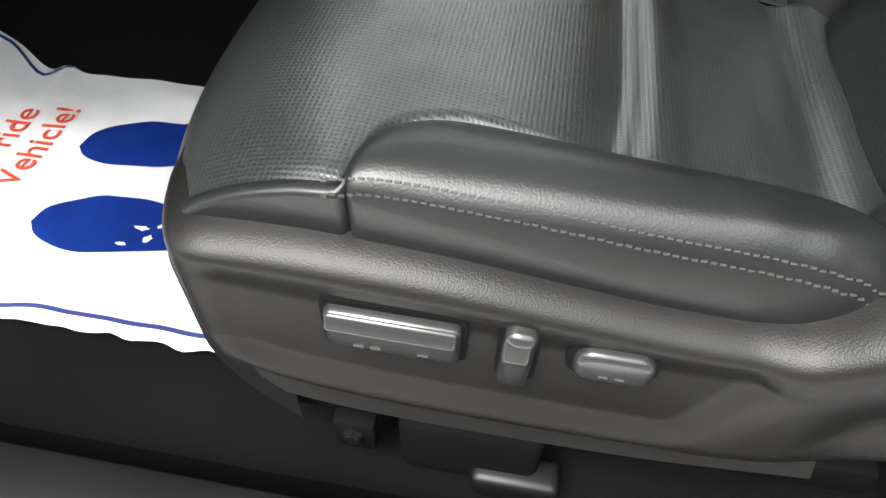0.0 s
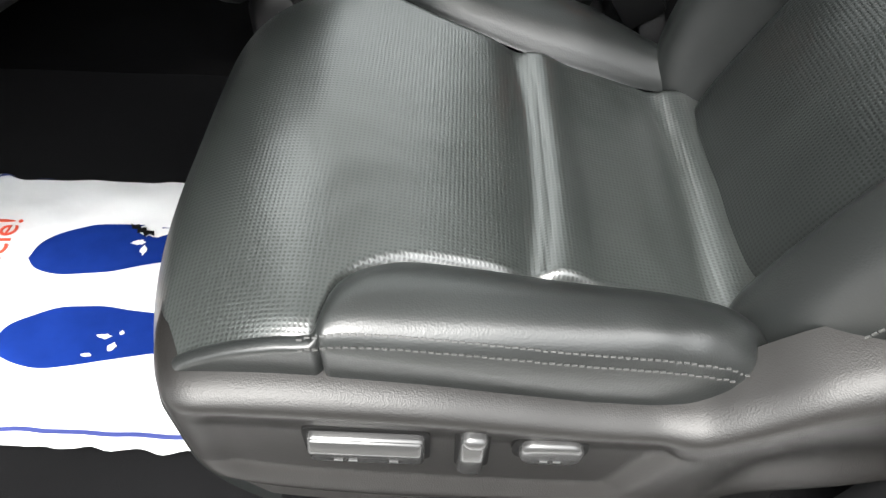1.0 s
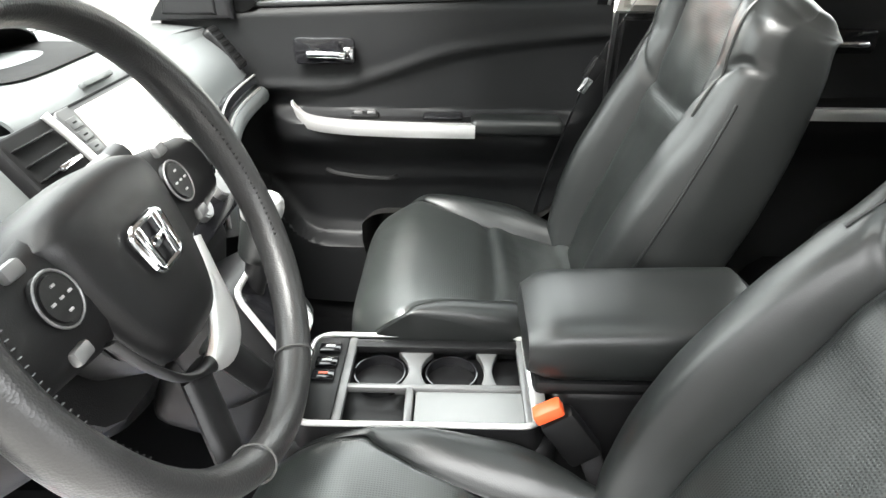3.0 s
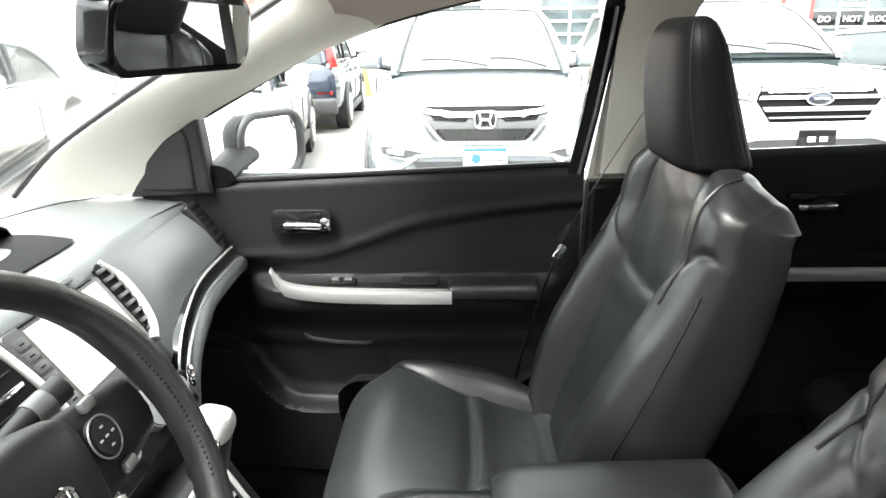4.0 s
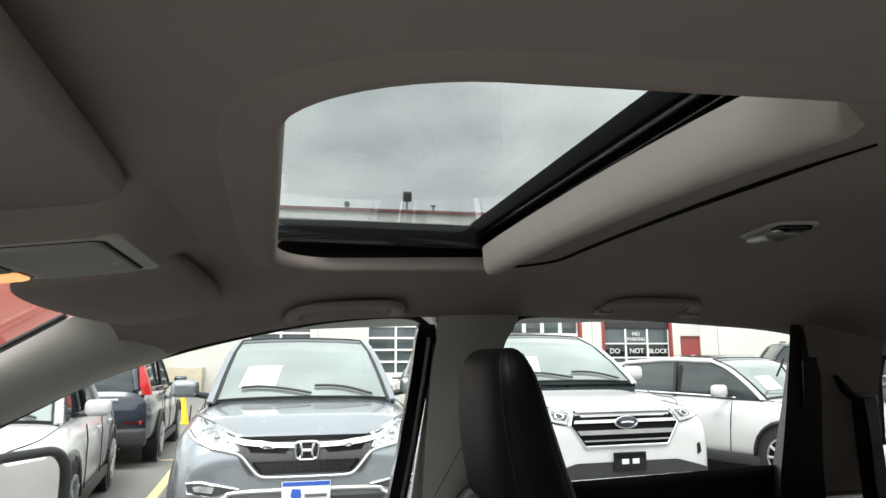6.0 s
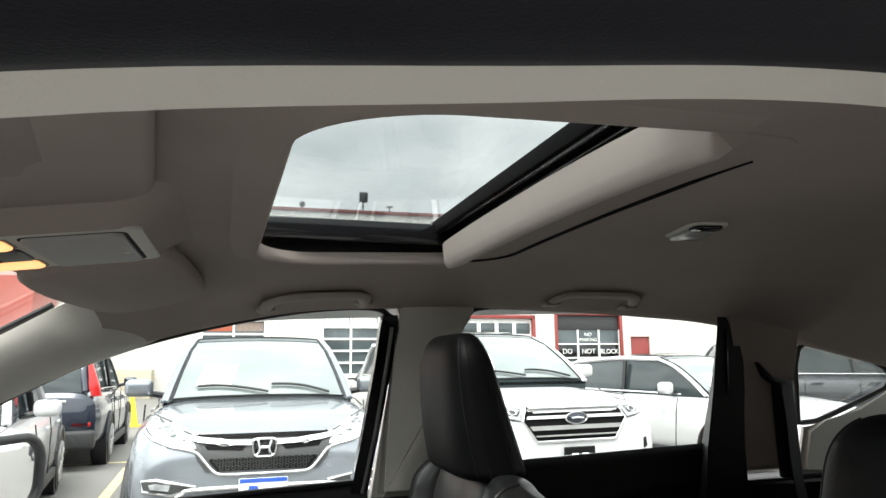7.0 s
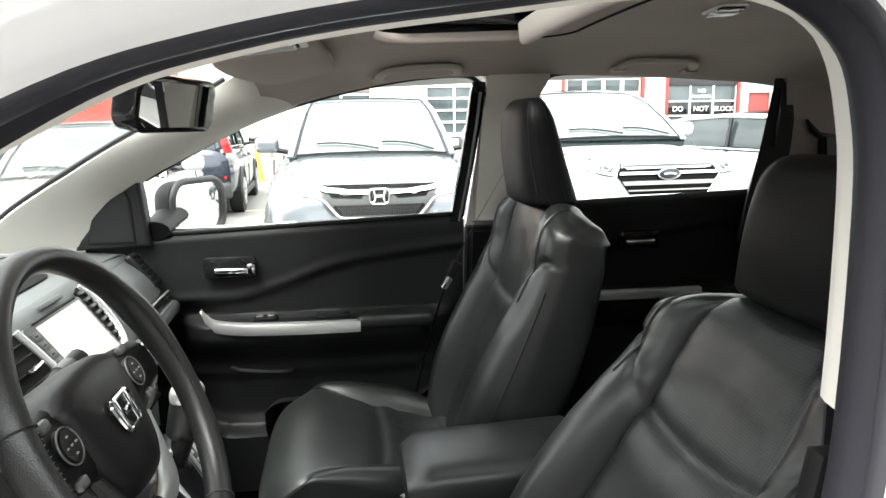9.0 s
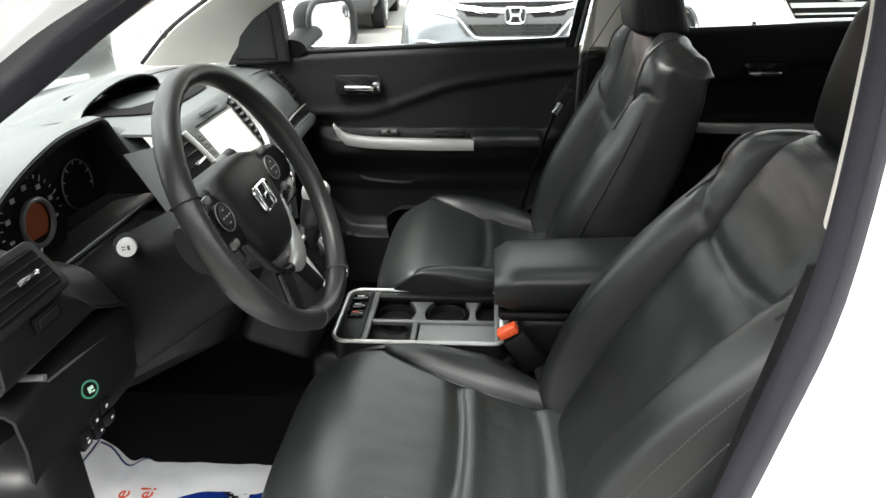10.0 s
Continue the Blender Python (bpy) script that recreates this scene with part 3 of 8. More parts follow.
dense_e = spline([(x, 0, z) for x, z in edge_d], 90)


def jamb(offs, mat, label, name="trim", category="door seal", stop=91, low=None, fore=None):
    """A strip along the doorway: offs are (outward from the doorway, y) pairs across it, fore and low those of the two pillars."""
    def at(u, v):
        i = min(stop - 1, int(round(u * 90)))
        p = dense_e[i]
        d = (dense_e[min(90, i + 1)] - dense_e[max(0, i - 1)]).normalized()
        nrm = Vector((-d.z, 0, d.x))
        k = v * (len(offs) - 1)
        j = min(int(k), len(offs) - 2)
        o = offs[j][0] + (offs[j + 1][0] - offs[j][0]) * (k - j)
        y = offs[j][1] + (offs[j + 1][1] - offs[j][1]) * (k - j)
        for other, f in ((fore, smooth(0.20, -0.02, p.x)), (low, smooth(48, 60, i))):
            if other:
                o += (other[j][0] + (other[j + 1][0] - other[j][0]) * (k - j) - o) * f
                y += (other[j][1] + (other[j + 1][1] - other[j][1]) * (k - j) - y) * f
        return (p.x + nrm.x * o, y, p.z + nrm.z * o)
    bm = surface(at, 90, 3 * (len(offs) - 1), keep=lambda u, v: u * 90 < stop)
    return solo(name, thicken(bm, 0.003), mat, label, category, kind="structure")


jamb([(0.038, -0.552), (0.020, -0.560), (0.009, -0.571), (0.016, -0.585)], PILLAR, "pale beige trim edge along the driver's doorway", category="doorway trim", stop=71,
     low=[(0.012, -0.594), (0.007, -0.606), (0.004, -0.622), (0.004, -0.634)], fore=[(0.010, -0.600), (0.000, -0.616), (-0.010, -0.638), (-0.007, -0.652)])
jamb([(0.018, -0.584), (0.012, -0.590), (0.009, -0.600), (0.009, -0.612), (0.010, -0.622), (0.011, -0.632), (0.013, -0.640)], SEALCLOTH, "black flocked door seal round the open doorway",
     low=[(0.006, -0.624), (-0.003, -0.630), (-0.007, -0.640), (-0.007, -0.648), (-0.004, -0.655), (-0.001, -0.660), (0.001, -0.664)],
     fore=[(-0.008, -0.648), (-0.013, -0.654), (-0.016, -0.664), (-0.014, -0.672), (-0.011, -0.680), (-0.009, -0.686), (-0.006, -0.692)])
jamb([(0.013, -0.638), (0.008, -0.646), (0.007, -0.658), (0.010, -0.670), (0.016, -0.680)], SEALRUBBER, "smooth rubber lip of the door seal with sky sheen in its grey",
     low=[(0.001, -0.662), (0.000, -0.666), (0.001, -0.670), (0.003, -0.674), (0.006, -0.677)], fore=[(-0.006, -0.690), (-0.007, -0.695), (-0.005, -0.701), (-0.001, -0.706), (0.006, -0.711)])
jamb([(0.013, -0.677), (0.020, -0.696), (0.038, -0.724), (0.060, -0.738), (0.09, -0.735), (0.13, -0.715), (0.17, -0.68)], WHITEPAINT, "white painted body frame round the driver's doorway", "trim", "car body side",
     low=[(0.003, -0.672), (0.012, -0.690), (0.032, -0.715), (0.060, -0.738), (0.09, -0.735), (0.13, -0.715), (0.17, -0.68)],
     fore=[(0.004, -0.707), (0.014, -0.722), (0.035, -0.738), (0.060, -0.742), (0.09, -0.735), (0.13, -0.715), (0.17, -0.68)])
for x in (0.404, 0.521):
    bm = rbox((x, -0.560, driver_edge(x) + 0.028), (0.034, 0.020, 0.026), 0.008, 3)
    solo("trim_cap", bm, PILLAR, "small beige plastic cap on the headliner edge above the doorway", "trim cap", "caps on the headliner edge")
# trim face of the driver's middle pillar and the body side behind it
bm = prism([(0.716, 1.10), (0.718, 1.30), (0.712, 1.38), (0.697, 1.43), (0.677, 1.455), (0.642, 1.53), (0.80, 1.55), (0.80, 1.10)], "y", -0.64, -0.600, 0.008)
solo("pillar_trim", bm, PILLAR, "beige plastic middle pillar trim beside the driver's seat", "pillar trim", "door pillar trims")
bm = prism([(0.585, 0.46), (0.640, 0.80), (0.672, 0.95), (0.696, 1.097), (0.80, 1.097), (0.80, 0.46)], "y", -0.610, -0.585, 0.008)
solo("pillar_trim", bm, PLASTIC, "black plastic lower middle pillar trim beside the driver's seat", "pillar trim", "door pillar trims")
bm = bmesh.new()


def side_at(u, v):
    z = 0.30 + 0.86 * v
    x = 0.60 + 0.175 * v ** 1.3 + 1.6 * u
    return (x, -0.750 - 0.10 * math.sin(math.pi * min(1, (1 - v) * 0.62 + 0.05)) + 0.05 * smooth(0.8, 1.0, v), z)


surface(side_at, 20, 24, bm)
solo("wall_south", thicken(bm, 0.01), WHITEPAINT, "white painted rear door and body side of the car", "car body side", kind="structure")
bm = prism([(0.80, 1.12), (0.80, 1.47), (0.90, 1.47), (0.86, 1.14)], "y", -0.73, -0.60, 0.004)
prism([(1.38, 1.12), (1.40, 1.47), (1.62, 1.46), (1.62, 1.12)], "y", -0.73, -0.60, 0.004, bm)
prism([(0.80, 1.45), (0.80, 1.52), (2.1, 1.50), (2.1, 1.40)], "y", -0.70, -0.60, 0.004, bm)
prism([(1.62, 1.12), (1.62, 1.47), (2.1, 1.44), (2.1, 1.12)], "y", -0.73, -0.66, 0.004, bm)
solo("wall_south_upper", bm, LINER, "beige lined pillars of the driver's side rear window", "car body side", kind="structure")
bm = rbox((1.10, -0.69, 1.29), (0.60, 0.005, 0.36), 0.001)
ob = solo("window_3", bm, WINGLASS, "rear side window glass behind the driver", "window", kind="structure")
ob.visible_shadow = False
solo("wall_south_inner", rbox((1.45, -0.66, 0.78), (1.35, 0.05, 0.72), 0.01), PLASTIC, "black inner lining behind the driver's seat", "door lining", kind="structure")
# tailgate with its window and the load floor behind the rear seat
bm = rbox((2.17, 0, 0.78), (0.05, 1.42, 0.80), 0.02)
solo("wall_east", bm, PLASTIC, "black lined tailgate", "tailgate", kind="structure")
ob = solo("window_4", rbox((2.14, 0, 1.30), (0.006, 1.20, 0.30), 0.001, rot=Euler((0, radians(-14), 0)).to_matrix()), WINGLASS, "tailgate window glass", "window", kind="structure")
ob.visible_shadow = False
# outer passenger side below the windows and the white roof side
bm = bmesh.new()


def pside_at(u, v):
    z = 0.28 + 0.84 * v
    return (-0.42 + 2.65 * u, 0.745 + 0.13 * math.sin(math.pi * min(1, (1 - v) * 0.62 + 0.05)) - 0.03 * smooth(0.8, 1.0, v), z)


surface(pside_at, 20, 12, bm)
solo("wall_north", thicken(bm, 0.01), WHITEPAINT, "white painted outer skin of the passenger side", "car body side", kind="structure")
solo("wall_west", thicken(surface(lambda u, v: (-0.92 + 0.12 * v, -0.75 + 1.5 * u, 0.3 + 0.70 * v), 4, 4), 0.02), PLASTIC, "black firewall in front of the dashboard", "firewall", kind="structure")
bm = surface(lambda u, v: (-1.85 + 1.02 * u, -0.78 + 1.56 * v, 0.86 + 0.16 * u + 0.03 * math.sin(math.pi * v)), 8, 8)
solo("bonnet", thicken(bm, 0.015), WHITEPAINT, "white painted bonnet beyond the windscreen", "car bonnet", kind="structure")

# ---- seats ----
def seat(name, label, yc, dx, dz, base, headrest, mirror, zseam):
    """A front seat: perforated centre, leather bolsters, leaning backrest, wedge headrest. mirror: -1 puts its plastic shield at +y."""
    root = thing(name, label, "car seat", (0.30 + dx, yc, 0.42), "front seats")
    o = -mirror
    path = spline([(0.085, 0, 0.49), (0.050, 0, 0.530), (0.030, 0, 0.575), (0.030, 0, 0.612), (0.050, 0, 0.646), (0.090, 0, 0.668), (0.135, 0, 0.677), (0.18, 0, 0.676), (0.25, 0, 0.663),
                   (0.337, 0, 0.641), (0.40, 0, 0.628), (0.477, 0, 0.611), (0.56, 0, 0.602), (0.64, 0, 0.590)], 140)
    if mirror < 0:      # the passenger's cushion is shorter
        for p in path:
            p.x += 0.050 * (1 - smooth(0.05, 0.30, p.x))
    px = [p.x for p in path]

    def seam_y(x, outer):
        """Half width of the cushion's centre panel on one side."""
        if outer:
            return line_at([(0.03, 0.222), (0.12, 0.222), (0.160, 0.221), (0.172, 0.216), (0.182, 0.190), (0.192, 0.174), (0.210, 0.160), (0.235, 0.150), (0.28, 0.146), (0.36, 0.146), (0.45, 0.150), (0.56, 0.166)], x)
        return line_at([(0.03, 0.226), (0.12, 0.232), (0.165, 0.232), (0.20, 0.214), (0.25, 0.187), (0.34, 0.159), (0.40, 0.147), (0.48, 0.139), (0.56, 0.132)], x)

    def roll(x, yy, outer):
        """How the front edge falls back and down towards the corners: shifts in x and z."""
        f = 1 - smooth(0.10, 0.22, x)
        c = (abs(yy) / 0.235) ** 3
        if not outer:
            c = (abs(yy) / 0.240) ** 6
        return (0.040 if outer else 0.045) * f * c, (-0.003 if outer else -0.008) * (1 - smooth(0.14, 0.26, x)) * c

    def edge_dip(x):
        return 0.004 * smooth(0.15, 0.30, x) - 0.007 * smooth(0.13, 0.20, x)

    def centre_at(u, v):
        s = 2 * v - 1
        p = path[int(round(u * 140))]
        own = s * o > 0 and mirror > 0
        yy = seam_y(p.x, own) * abs(s)
        sx, sz = roll(p.x, yy, own)
        x, z = p.x + sx, p.z + sz
        fade = smooth(1.0, 0.93, abs(s))
        back = smooth(0.15, 0.30, x)
        z += 0.004 * s * s * back - 0.007 * smooth(0.95, 1.0, abs(s)) * smooth(0.13, 0.20, x)
        for c, d in ((0.338, 0.010), (0.478, 0.008)):      # sewn cross seams, the panel behind each one padded
            c -= 0.010 * s * s
            g = x - c
            z -= d * (math.exp(-(g / 0.016) ** 2) if g < 0 else math.exp(-(g / 0.008) ** 2)) * (0.35 + 0.65 * fade)
            z += 0.005 * math.exp(-((g - 0.028) / 0.018) ** 2) * fade
        hollow = smooth(0.355, 0.385, x) * smooth(0.475, 0.44, x) * fade
        z -= 0.006 * hollow * (1 - 0.6 * s * s)
        z += (0.0018 * noise.noise((x * 34, yy * 22 * (1 if s > 0 else -1), yc * 7)) + 0.0006 * noise.noise((x * 60, s * 9, 2))) * hollow
        z += 0.0005 * noise.noise((x * 16, s * 5, yc * 3))
        return (x + dx, yc + math.copysign(yy, s), z + dz)
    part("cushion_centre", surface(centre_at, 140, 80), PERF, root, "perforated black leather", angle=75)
    cross = [(0.0, 0.0), (0.05, 0.12), (0.14, 0.42), (0.32, 0.80), (0.54, 1.0), (0.75, 0.97), (0.88, 0.80), (0.955, 0.54), (0.995, 0.20), (1.005, -0.10), (1.0, -0.5), (0.985, -1.0)]
    cline = spline([(f, 0, h) for f, h in cross], 44)

    def bolster_at(u, v, sgn):
        outer = sgn * o > 0 and mirror > 0
        p = path[int(round(u * 140))]
        q = cline[int(round(v * 44))]
        yb = seam_y(p.x, outer)
        if outer:
            wide = line_at([(0.03, 0.234), (0.12, 0.234), (0.43, 0.236), (0.47, 0.230), (0.505, 0.205), (0.56, 0.19)], p.x)
            crest = line_at([(0.03, 0.004), (0.12, 0.004), (0.165, 0.005), (0.178, 0.014), (0.20, 0.021), (0.25, 0.028), (0.31, 0.040), (0.37, 0.050), (0.43, 0.058), (0.462, 0.054), (0.49, 0.030), (0.52, 0.008)], p.x)
        else:
            wide = line_at([(0.03, 0.238), (0.12, 0.244), (0.36, 0.244), (0.42, 0.225), (0.48, 0.192), (0.56, 0.150)], p.x)
            crest = line_at([(0.03, 0.003), (0.14, 0.003), (0.20, 0.010), (0.28, 0.028), (0.38, 0.038), (0.46, 0.032), (0.56, 0.014)], p.x)
        yy = yb + (wide - yb) * q.x
        h = q.z * crest if q.z > 0 else q.z * 0.075
        sx, sz = roll(p.x, min(yy, 0.235), outer)
        groove = 0.005 * math.exp(-((p.x - 0.172) / 0.0035) ** 2) * smooth(0.1, 0.3, v) if outer else 0.0
        wr = 0.0016 * noise.noise((p.x * 45, q.x * 6, yc * 5 + sgn)) * smooth(0.36, 0.44, p.x)
        z = p.z + sz + h + wr + edge_dip(p.x) * (1 - smooth(0.0, 0.10, v))
        return (p.x + sx + dx, yc + sgn * (yy - groove + wr), z + dz)
    for sgn in (-1, 1):
        lo = min(range(141), key=lambda i: abs(px[i] - 0.172) if i > 40 else 9) / 140
        if sgn * o > 0 and mirror > 0:
            part("cushion_cap", surface(lambda u, v: bolster_at(u, v, sgn), 140, 44, keep=lambda u, v: u < lo), LEATHER, root, "smooth black leather corner", angle=75)
            part("cushion_bolster", surface(lambda u, v: bolster_at(u, v, sgn), 140, 44, keep=lambda u, v: u > lo), LEATHER, root, "smooth black leather", angle=75)
        else:
            part("cushion_bolster", surface(lambda u, v: bolster_at(u, v, sgn), 140, 44), LEATHER, root, "smooth black leather", angle=75)
    part("cushion_base", rbox((0.325 + dx, yc, 0.545 + dz), (0.44, 0.40, 0.06), 0.02), PLASTIC, root)
    # double row of stitches along the outer bolster, and a welt between the rows
    for gap in (0.0, 0.0085) if mirror > 0 else ():
        bm = bmesh.new()
        for k in range(64):
            x = 0.176 + 0.298 * k / 63
            u = min(range(60, 141), key=lambda i: abs(px[i] - x)) / 140
            row = [Vector(bolster_at(u, (25 + j) / 44, o)) for j in range(18)]
            want, j = gap + 0.006 * smooth(0.445, 0.475, x), 0
            while j < 15 and (row[j + 1] - row[j]).length < want:
                want -= (row[j + 1] - row[j]).length
                j += 1
            q, q2 = row[j].lerp(row[j + 1], min(1, want / max(1e-5, (row[j + 1] - row[j]).length))), row[j + 1]
            rbox((x + dx, q.y + o * 0.0004, q.z + 0.0004), (0.0032, 0.0012, 0.0012), 0, bm=bm, rot=Euler((math.atan2(q2.z - q.z, q2.y - q.y) if o > 0 else -math.atan2(q2.z - q.z, -(q2.y - q.y)), 0, 0)).to_matrix())
        part("stitching", bm, THREAD, root, "pale grey thread", smooth=False)
    # plastic side shield: a dished panel with a rounded rim, stepped out behind its switches
    def shield_at(u, v):
        x = 0.060 + 0.56 * u
        top = line_at([(0.06, 0.640), (0.085, 0.648), (0.12, 0.651), (0.17, 0.651), (0.25, 0.646), (0.314, 0.638), (0.378, 0.631), (0.43, 0.633), (0.46, 0.652), (0.50, 0.684), (0.54, 0.700), (0.60, 0.690), (0.62, 0.66)], x)
        bot = line_at([(0.06, 0.600), (0.068, 0.560), (0.083, 0.533), (0.105, 0.513), (0.14, 0.497), (0.217, 0.486), (0.336, 0.486), (0.42, 0.492), (0.50, 0.502), (0.56, 0.520), (0.62, 0.56)], x)
        z = bot + (top - bot) * v
        rim = line_at([(0, 0.170), (0.04, 0.222), (0.09, 0.246), (0.16, 0.2580), (0.23, 0.2600), (0.34, 0.2600), (0.55, 0.2600), (0.75, 0.2600), (0.84, 0.2590), (0.91, 0.2560), (0.96, 0.246), (0.99, 0.230), (1.0, 0.205)], v)
        step = 0.425 - 0.45 * abs(z - 0.598)
        dish = smooth(0.085, 0.120, x) * smooth(step + 0.004, step - 0.014, x) * smooth(0.20, 0.34, v) * smooth(0.93, 0.70, v)
        rear = smooth(step - 0.010, step + 0.020, x)
        y = rim - 0.0085 * dish + 0.004 * rear * smooth(0.1, 0.3, v)
        y -= 0.016 * rear * smooth(0.44, 0.50, x) * math.exp(-((v - 0.40) / 0.22) ** 2)
        e = min(1.0, max(0.0, (x - 0.060) / 0.050))
        y = 0.165 + (y - 0.165) * math.sqrt(max(0.0, 1 - (1 - e) ** 2.6))
        return (x + dx, yc + o * y, z + dz)
    part("side_shield", surface(shield_at, 150, 60), SHIELD, root, "warm dark grey grained plastic", angle=75)
    rings = []
    for k in range(21):
        x = 0.088 + 0.40 * k / 20
        z = line_at([(0.085, 0.500), (0.11, 0.484), (0.16, 0.472), (0.25, 0.466), (0.38, 0.468), (0.49, 0.480)], x)
        w = 0.250 - 0.02 * (1 - smooth(0.085, 0.12, x))
        rings.append([(x + dx, yc + o * (w - 0.06), z + 0.035 + dz), (x + dx, yc + o * (w - 0.008), z + 0.024 + dz), (x + dx, yc + o * w, z + 0.008 + dz), (x + dx, yc + o * (w - 0.003), z + 0.002 + dz), (x + dx, yc + o * (w - 0.012), z + dz), (x + dx, yc + o * (w - 0.06), z + 0.012 + dz)])
    part("shield_flange", loft(rings), SHIELD, root, "lower plastic lip", angle=50)
    if mirror > 0:
        yo = yc + o * 0.2535
        sw = part("slide_switch", rbox((0.2135, yo, 0.5955), (0.080, 0.020, 0.034), 0.005, 3, Euler((0, radians(1.0), 0)).to_matrix()), SWITCH, root, "long black seat slide switch")
        part("switch_ridge", rbox((0.2135, yo - 0.0075, 0.6045), (0.077, 0.010, 0.013), 0.003, 3, Euler((radians(-28), radians(1.0), 0)).to_matrix()), SWITCH, sw)
        part("switch_slot", prism(round_rect(0.1705, 0.574, 0.2565, 0.617, 0.006), "y", yo - 0.0022, yo + 0.006), MATTBLACK, sw)
        for xx in (0.194, 0.204, 0.232):
            part("switch_mark", rbox((xx, yo - 0.0102, 0.586), (0.006, 0.001, 0.0012), 0), STACKGREY, sw, smooth=False)
        sw = part("recline_switch", rbox((0.2855, yo - 0.001, 0.594), (0.0185, 0.022, 0.052), 0.006, 3, Euler((0, radians(3), 0)).to_matrix()), SWITCH, root, "upright black backrest switch")
        part("switch_cap", rbox((0.2850, yo - 0.0100, 0.607), (0.0165, 0.008, 0.018), 0.0035, 3, Euler((radians(-22), radians(3), 0)).to_matrix()), SWITCH, sw)
        part("switch_slot", prism(round_rect(0.2735, 0.565, 0.2975, 0.623, 0.007), "y", yo - 0.0022, yo + 0.006), MATTBLACK, sw)
        part("lumbar_recess", prism(round_rect(0.3125, 0.580, 0.3645, 0.6135, 0.014), "y", yo - 0.0022, yo + 0.006), MATTBLACK, root)
        sw = part("lumbar_switch", prism(round_rect(0.3165, 0.583, 0.3615, 0.610, 0.011), "y", yo - 0.009, yo + 0.004, 0.005, seg=4), SWITCH, root, "oval black lumbar switch")
        for xx in (0.334, 0.343):
            part("switch_mark", rbox((xx, yo - 0.0092, 0.592), (0.005, 0.001, 0.0012), 0), STACKGREY, sw, smooth=False)
    # rails, bracket and bolt under the seat
    for sy in (-0.19, 0.19):
        part("seat_rail", rbox((0.32 + dx, yc + sy, 0.415), (0.50, 0.045, 0.035), 0.006), MATTBLACK, root)
        part("rail_cover", rbox((0.14 + dx, yc + sy, 0.425), (0.09, 0.06, 0.05), 0.012), MATTBLACK, root)
        part("riser", rbox((0.24 + dx, yc + sy, 0.475), (0.30, 0.03, 0.10), 0.01), MATTBLACK, root)
    if mirror > 0:
        part("bracket", rbox((0.172, yc - 0.240, 0.424), (0.034, 0.016, 0.040), 0.004), CARPET, root)
        part("bolt", cyl((0.172, yc - 0.246, 0.430), (0.172, yc - 0.254, 0.430), 0.0085, n=6, bevel=0.002), PLASTIC, root)
        part("rail_box", rbox((0.262, yc - 0.225, 0.428), (0.110, 0.05, 0.080), 0.010, 3), CARPET, root, "black rail cover")
        part("rail_end", rbox((0.300, yc - 0.246, 0.398), (0.070, 0.03, 0.030), 0.008, 3), PLASTIC, root)

    # backrest: sections across a line that climbs the front face and curls over the top
    bpath = spline([(x, 0, z) for x, z in base], 180)
    k_top = max(range(181), key=lambda k: bpath[k].z)
    k_seam = min(range(20, k_top), key=lambda k: abs(bpath[k].z - zseam))
    across = []
    for k in range(181):
        r = (k - k_seam) / k_seam if k < k_seam else (k - k_seam) / (k_top - k_seam)
        ws = line_at([(-1, 0.116), (-0.6, 0.124), (0, 0.132), (0.5, 0.126), (1, 0.108), (1.4, 0.10)], r)
        hb = line_at([(-1, 0.018), (-0.78, 0.046), (-0.45, 0.064), (-0.15, 0.052), (0.08, 0.032), (0.26, 0.020), (0.40, 0.021), (0.62, 0.018), (0.84, 0.006), (0.96, 0.0), (1.25, 0.0), (1.5, 0.0)], r)
        wo = line_at([(-1, 0.200), (-0.7, 0.232), (-0.25, 0.248), (0.3, 0.244), (0.6, 0.238), (0.85, 0.224), (1.0, 0.208), (1.25, 0.186), (1.5, 0.17)], r)
        dp = line_at([(-1, 0.120), (0, 0.118), (0.5, 0.105), (0.8, 0.088), (1.0, 0.055), (1.25, 0.018), (1.6, 0.006)], r)
        cut = 0.007 * (1 - 0.85 * smooth(0.65, 0.95, r))
        centre = [(0.0, 0.003, 0), (ws * 0.5, 0.0045, 0), (ws * 0.85, 0.002, 0), (ws, -cut, 0)]
        side = [(ws, -cut, 0), (ws + 0.006, 0.18 * hb, 0), (ws + 0.020, 0.66 * hb + 0.002, 0), (ws + 0.040, 0.99 * hb + 0.002, 0), (wo - 0.036, 0.90 * hb, 0), (wo - 0.014, 0.60 * hb, 0.005), (wo - 0.002, 0.16 * hb, 0.017),
                (wo + 0.001, 0.0, dp * 0.30), (wo, 0.0, dp * 0.62), (wo - 0.008, 0.0, dp * 0.88), (wo - 0.028, 0.0, dp)]
        across.append((r, spline(centre, 20), spline(side, 48), wo))

    def back_pt(k, q, sgn, r, centre, wo):
        p = bpath[k]
        d = (bpath[min(180, k + 2)] - bpath[max(0, k - 2)]).normalized()
        nrm = Vector((-d.z, 0, d.x))
        out = q.y
        if centre:      # upper and lower panels meet in a tuck, the lower one padded
            g = r - 0.035 * (q.x / 0.13) ** 2
            w_ = 0.020 if g < 0 else 0.045
            out -= 0.006 * math.exp(-(g / w_) ** 2)
            out += 0.005 * math.exp(-((g + 0.09) / 0.07) ** 2) + 0.006 * math.exp(-((r + 0.5) / 0.35) ** 2)
        else:           # the bolster's own tuck runs outwards and up from that seam
            g = r - (0.02 + 0.30 * smooth(0.125, 0.225, q.x))
            out -= 0.006 * math.exp(-(g / 0.030) ** 2) * smooth(0.05, 0.02, q.z)
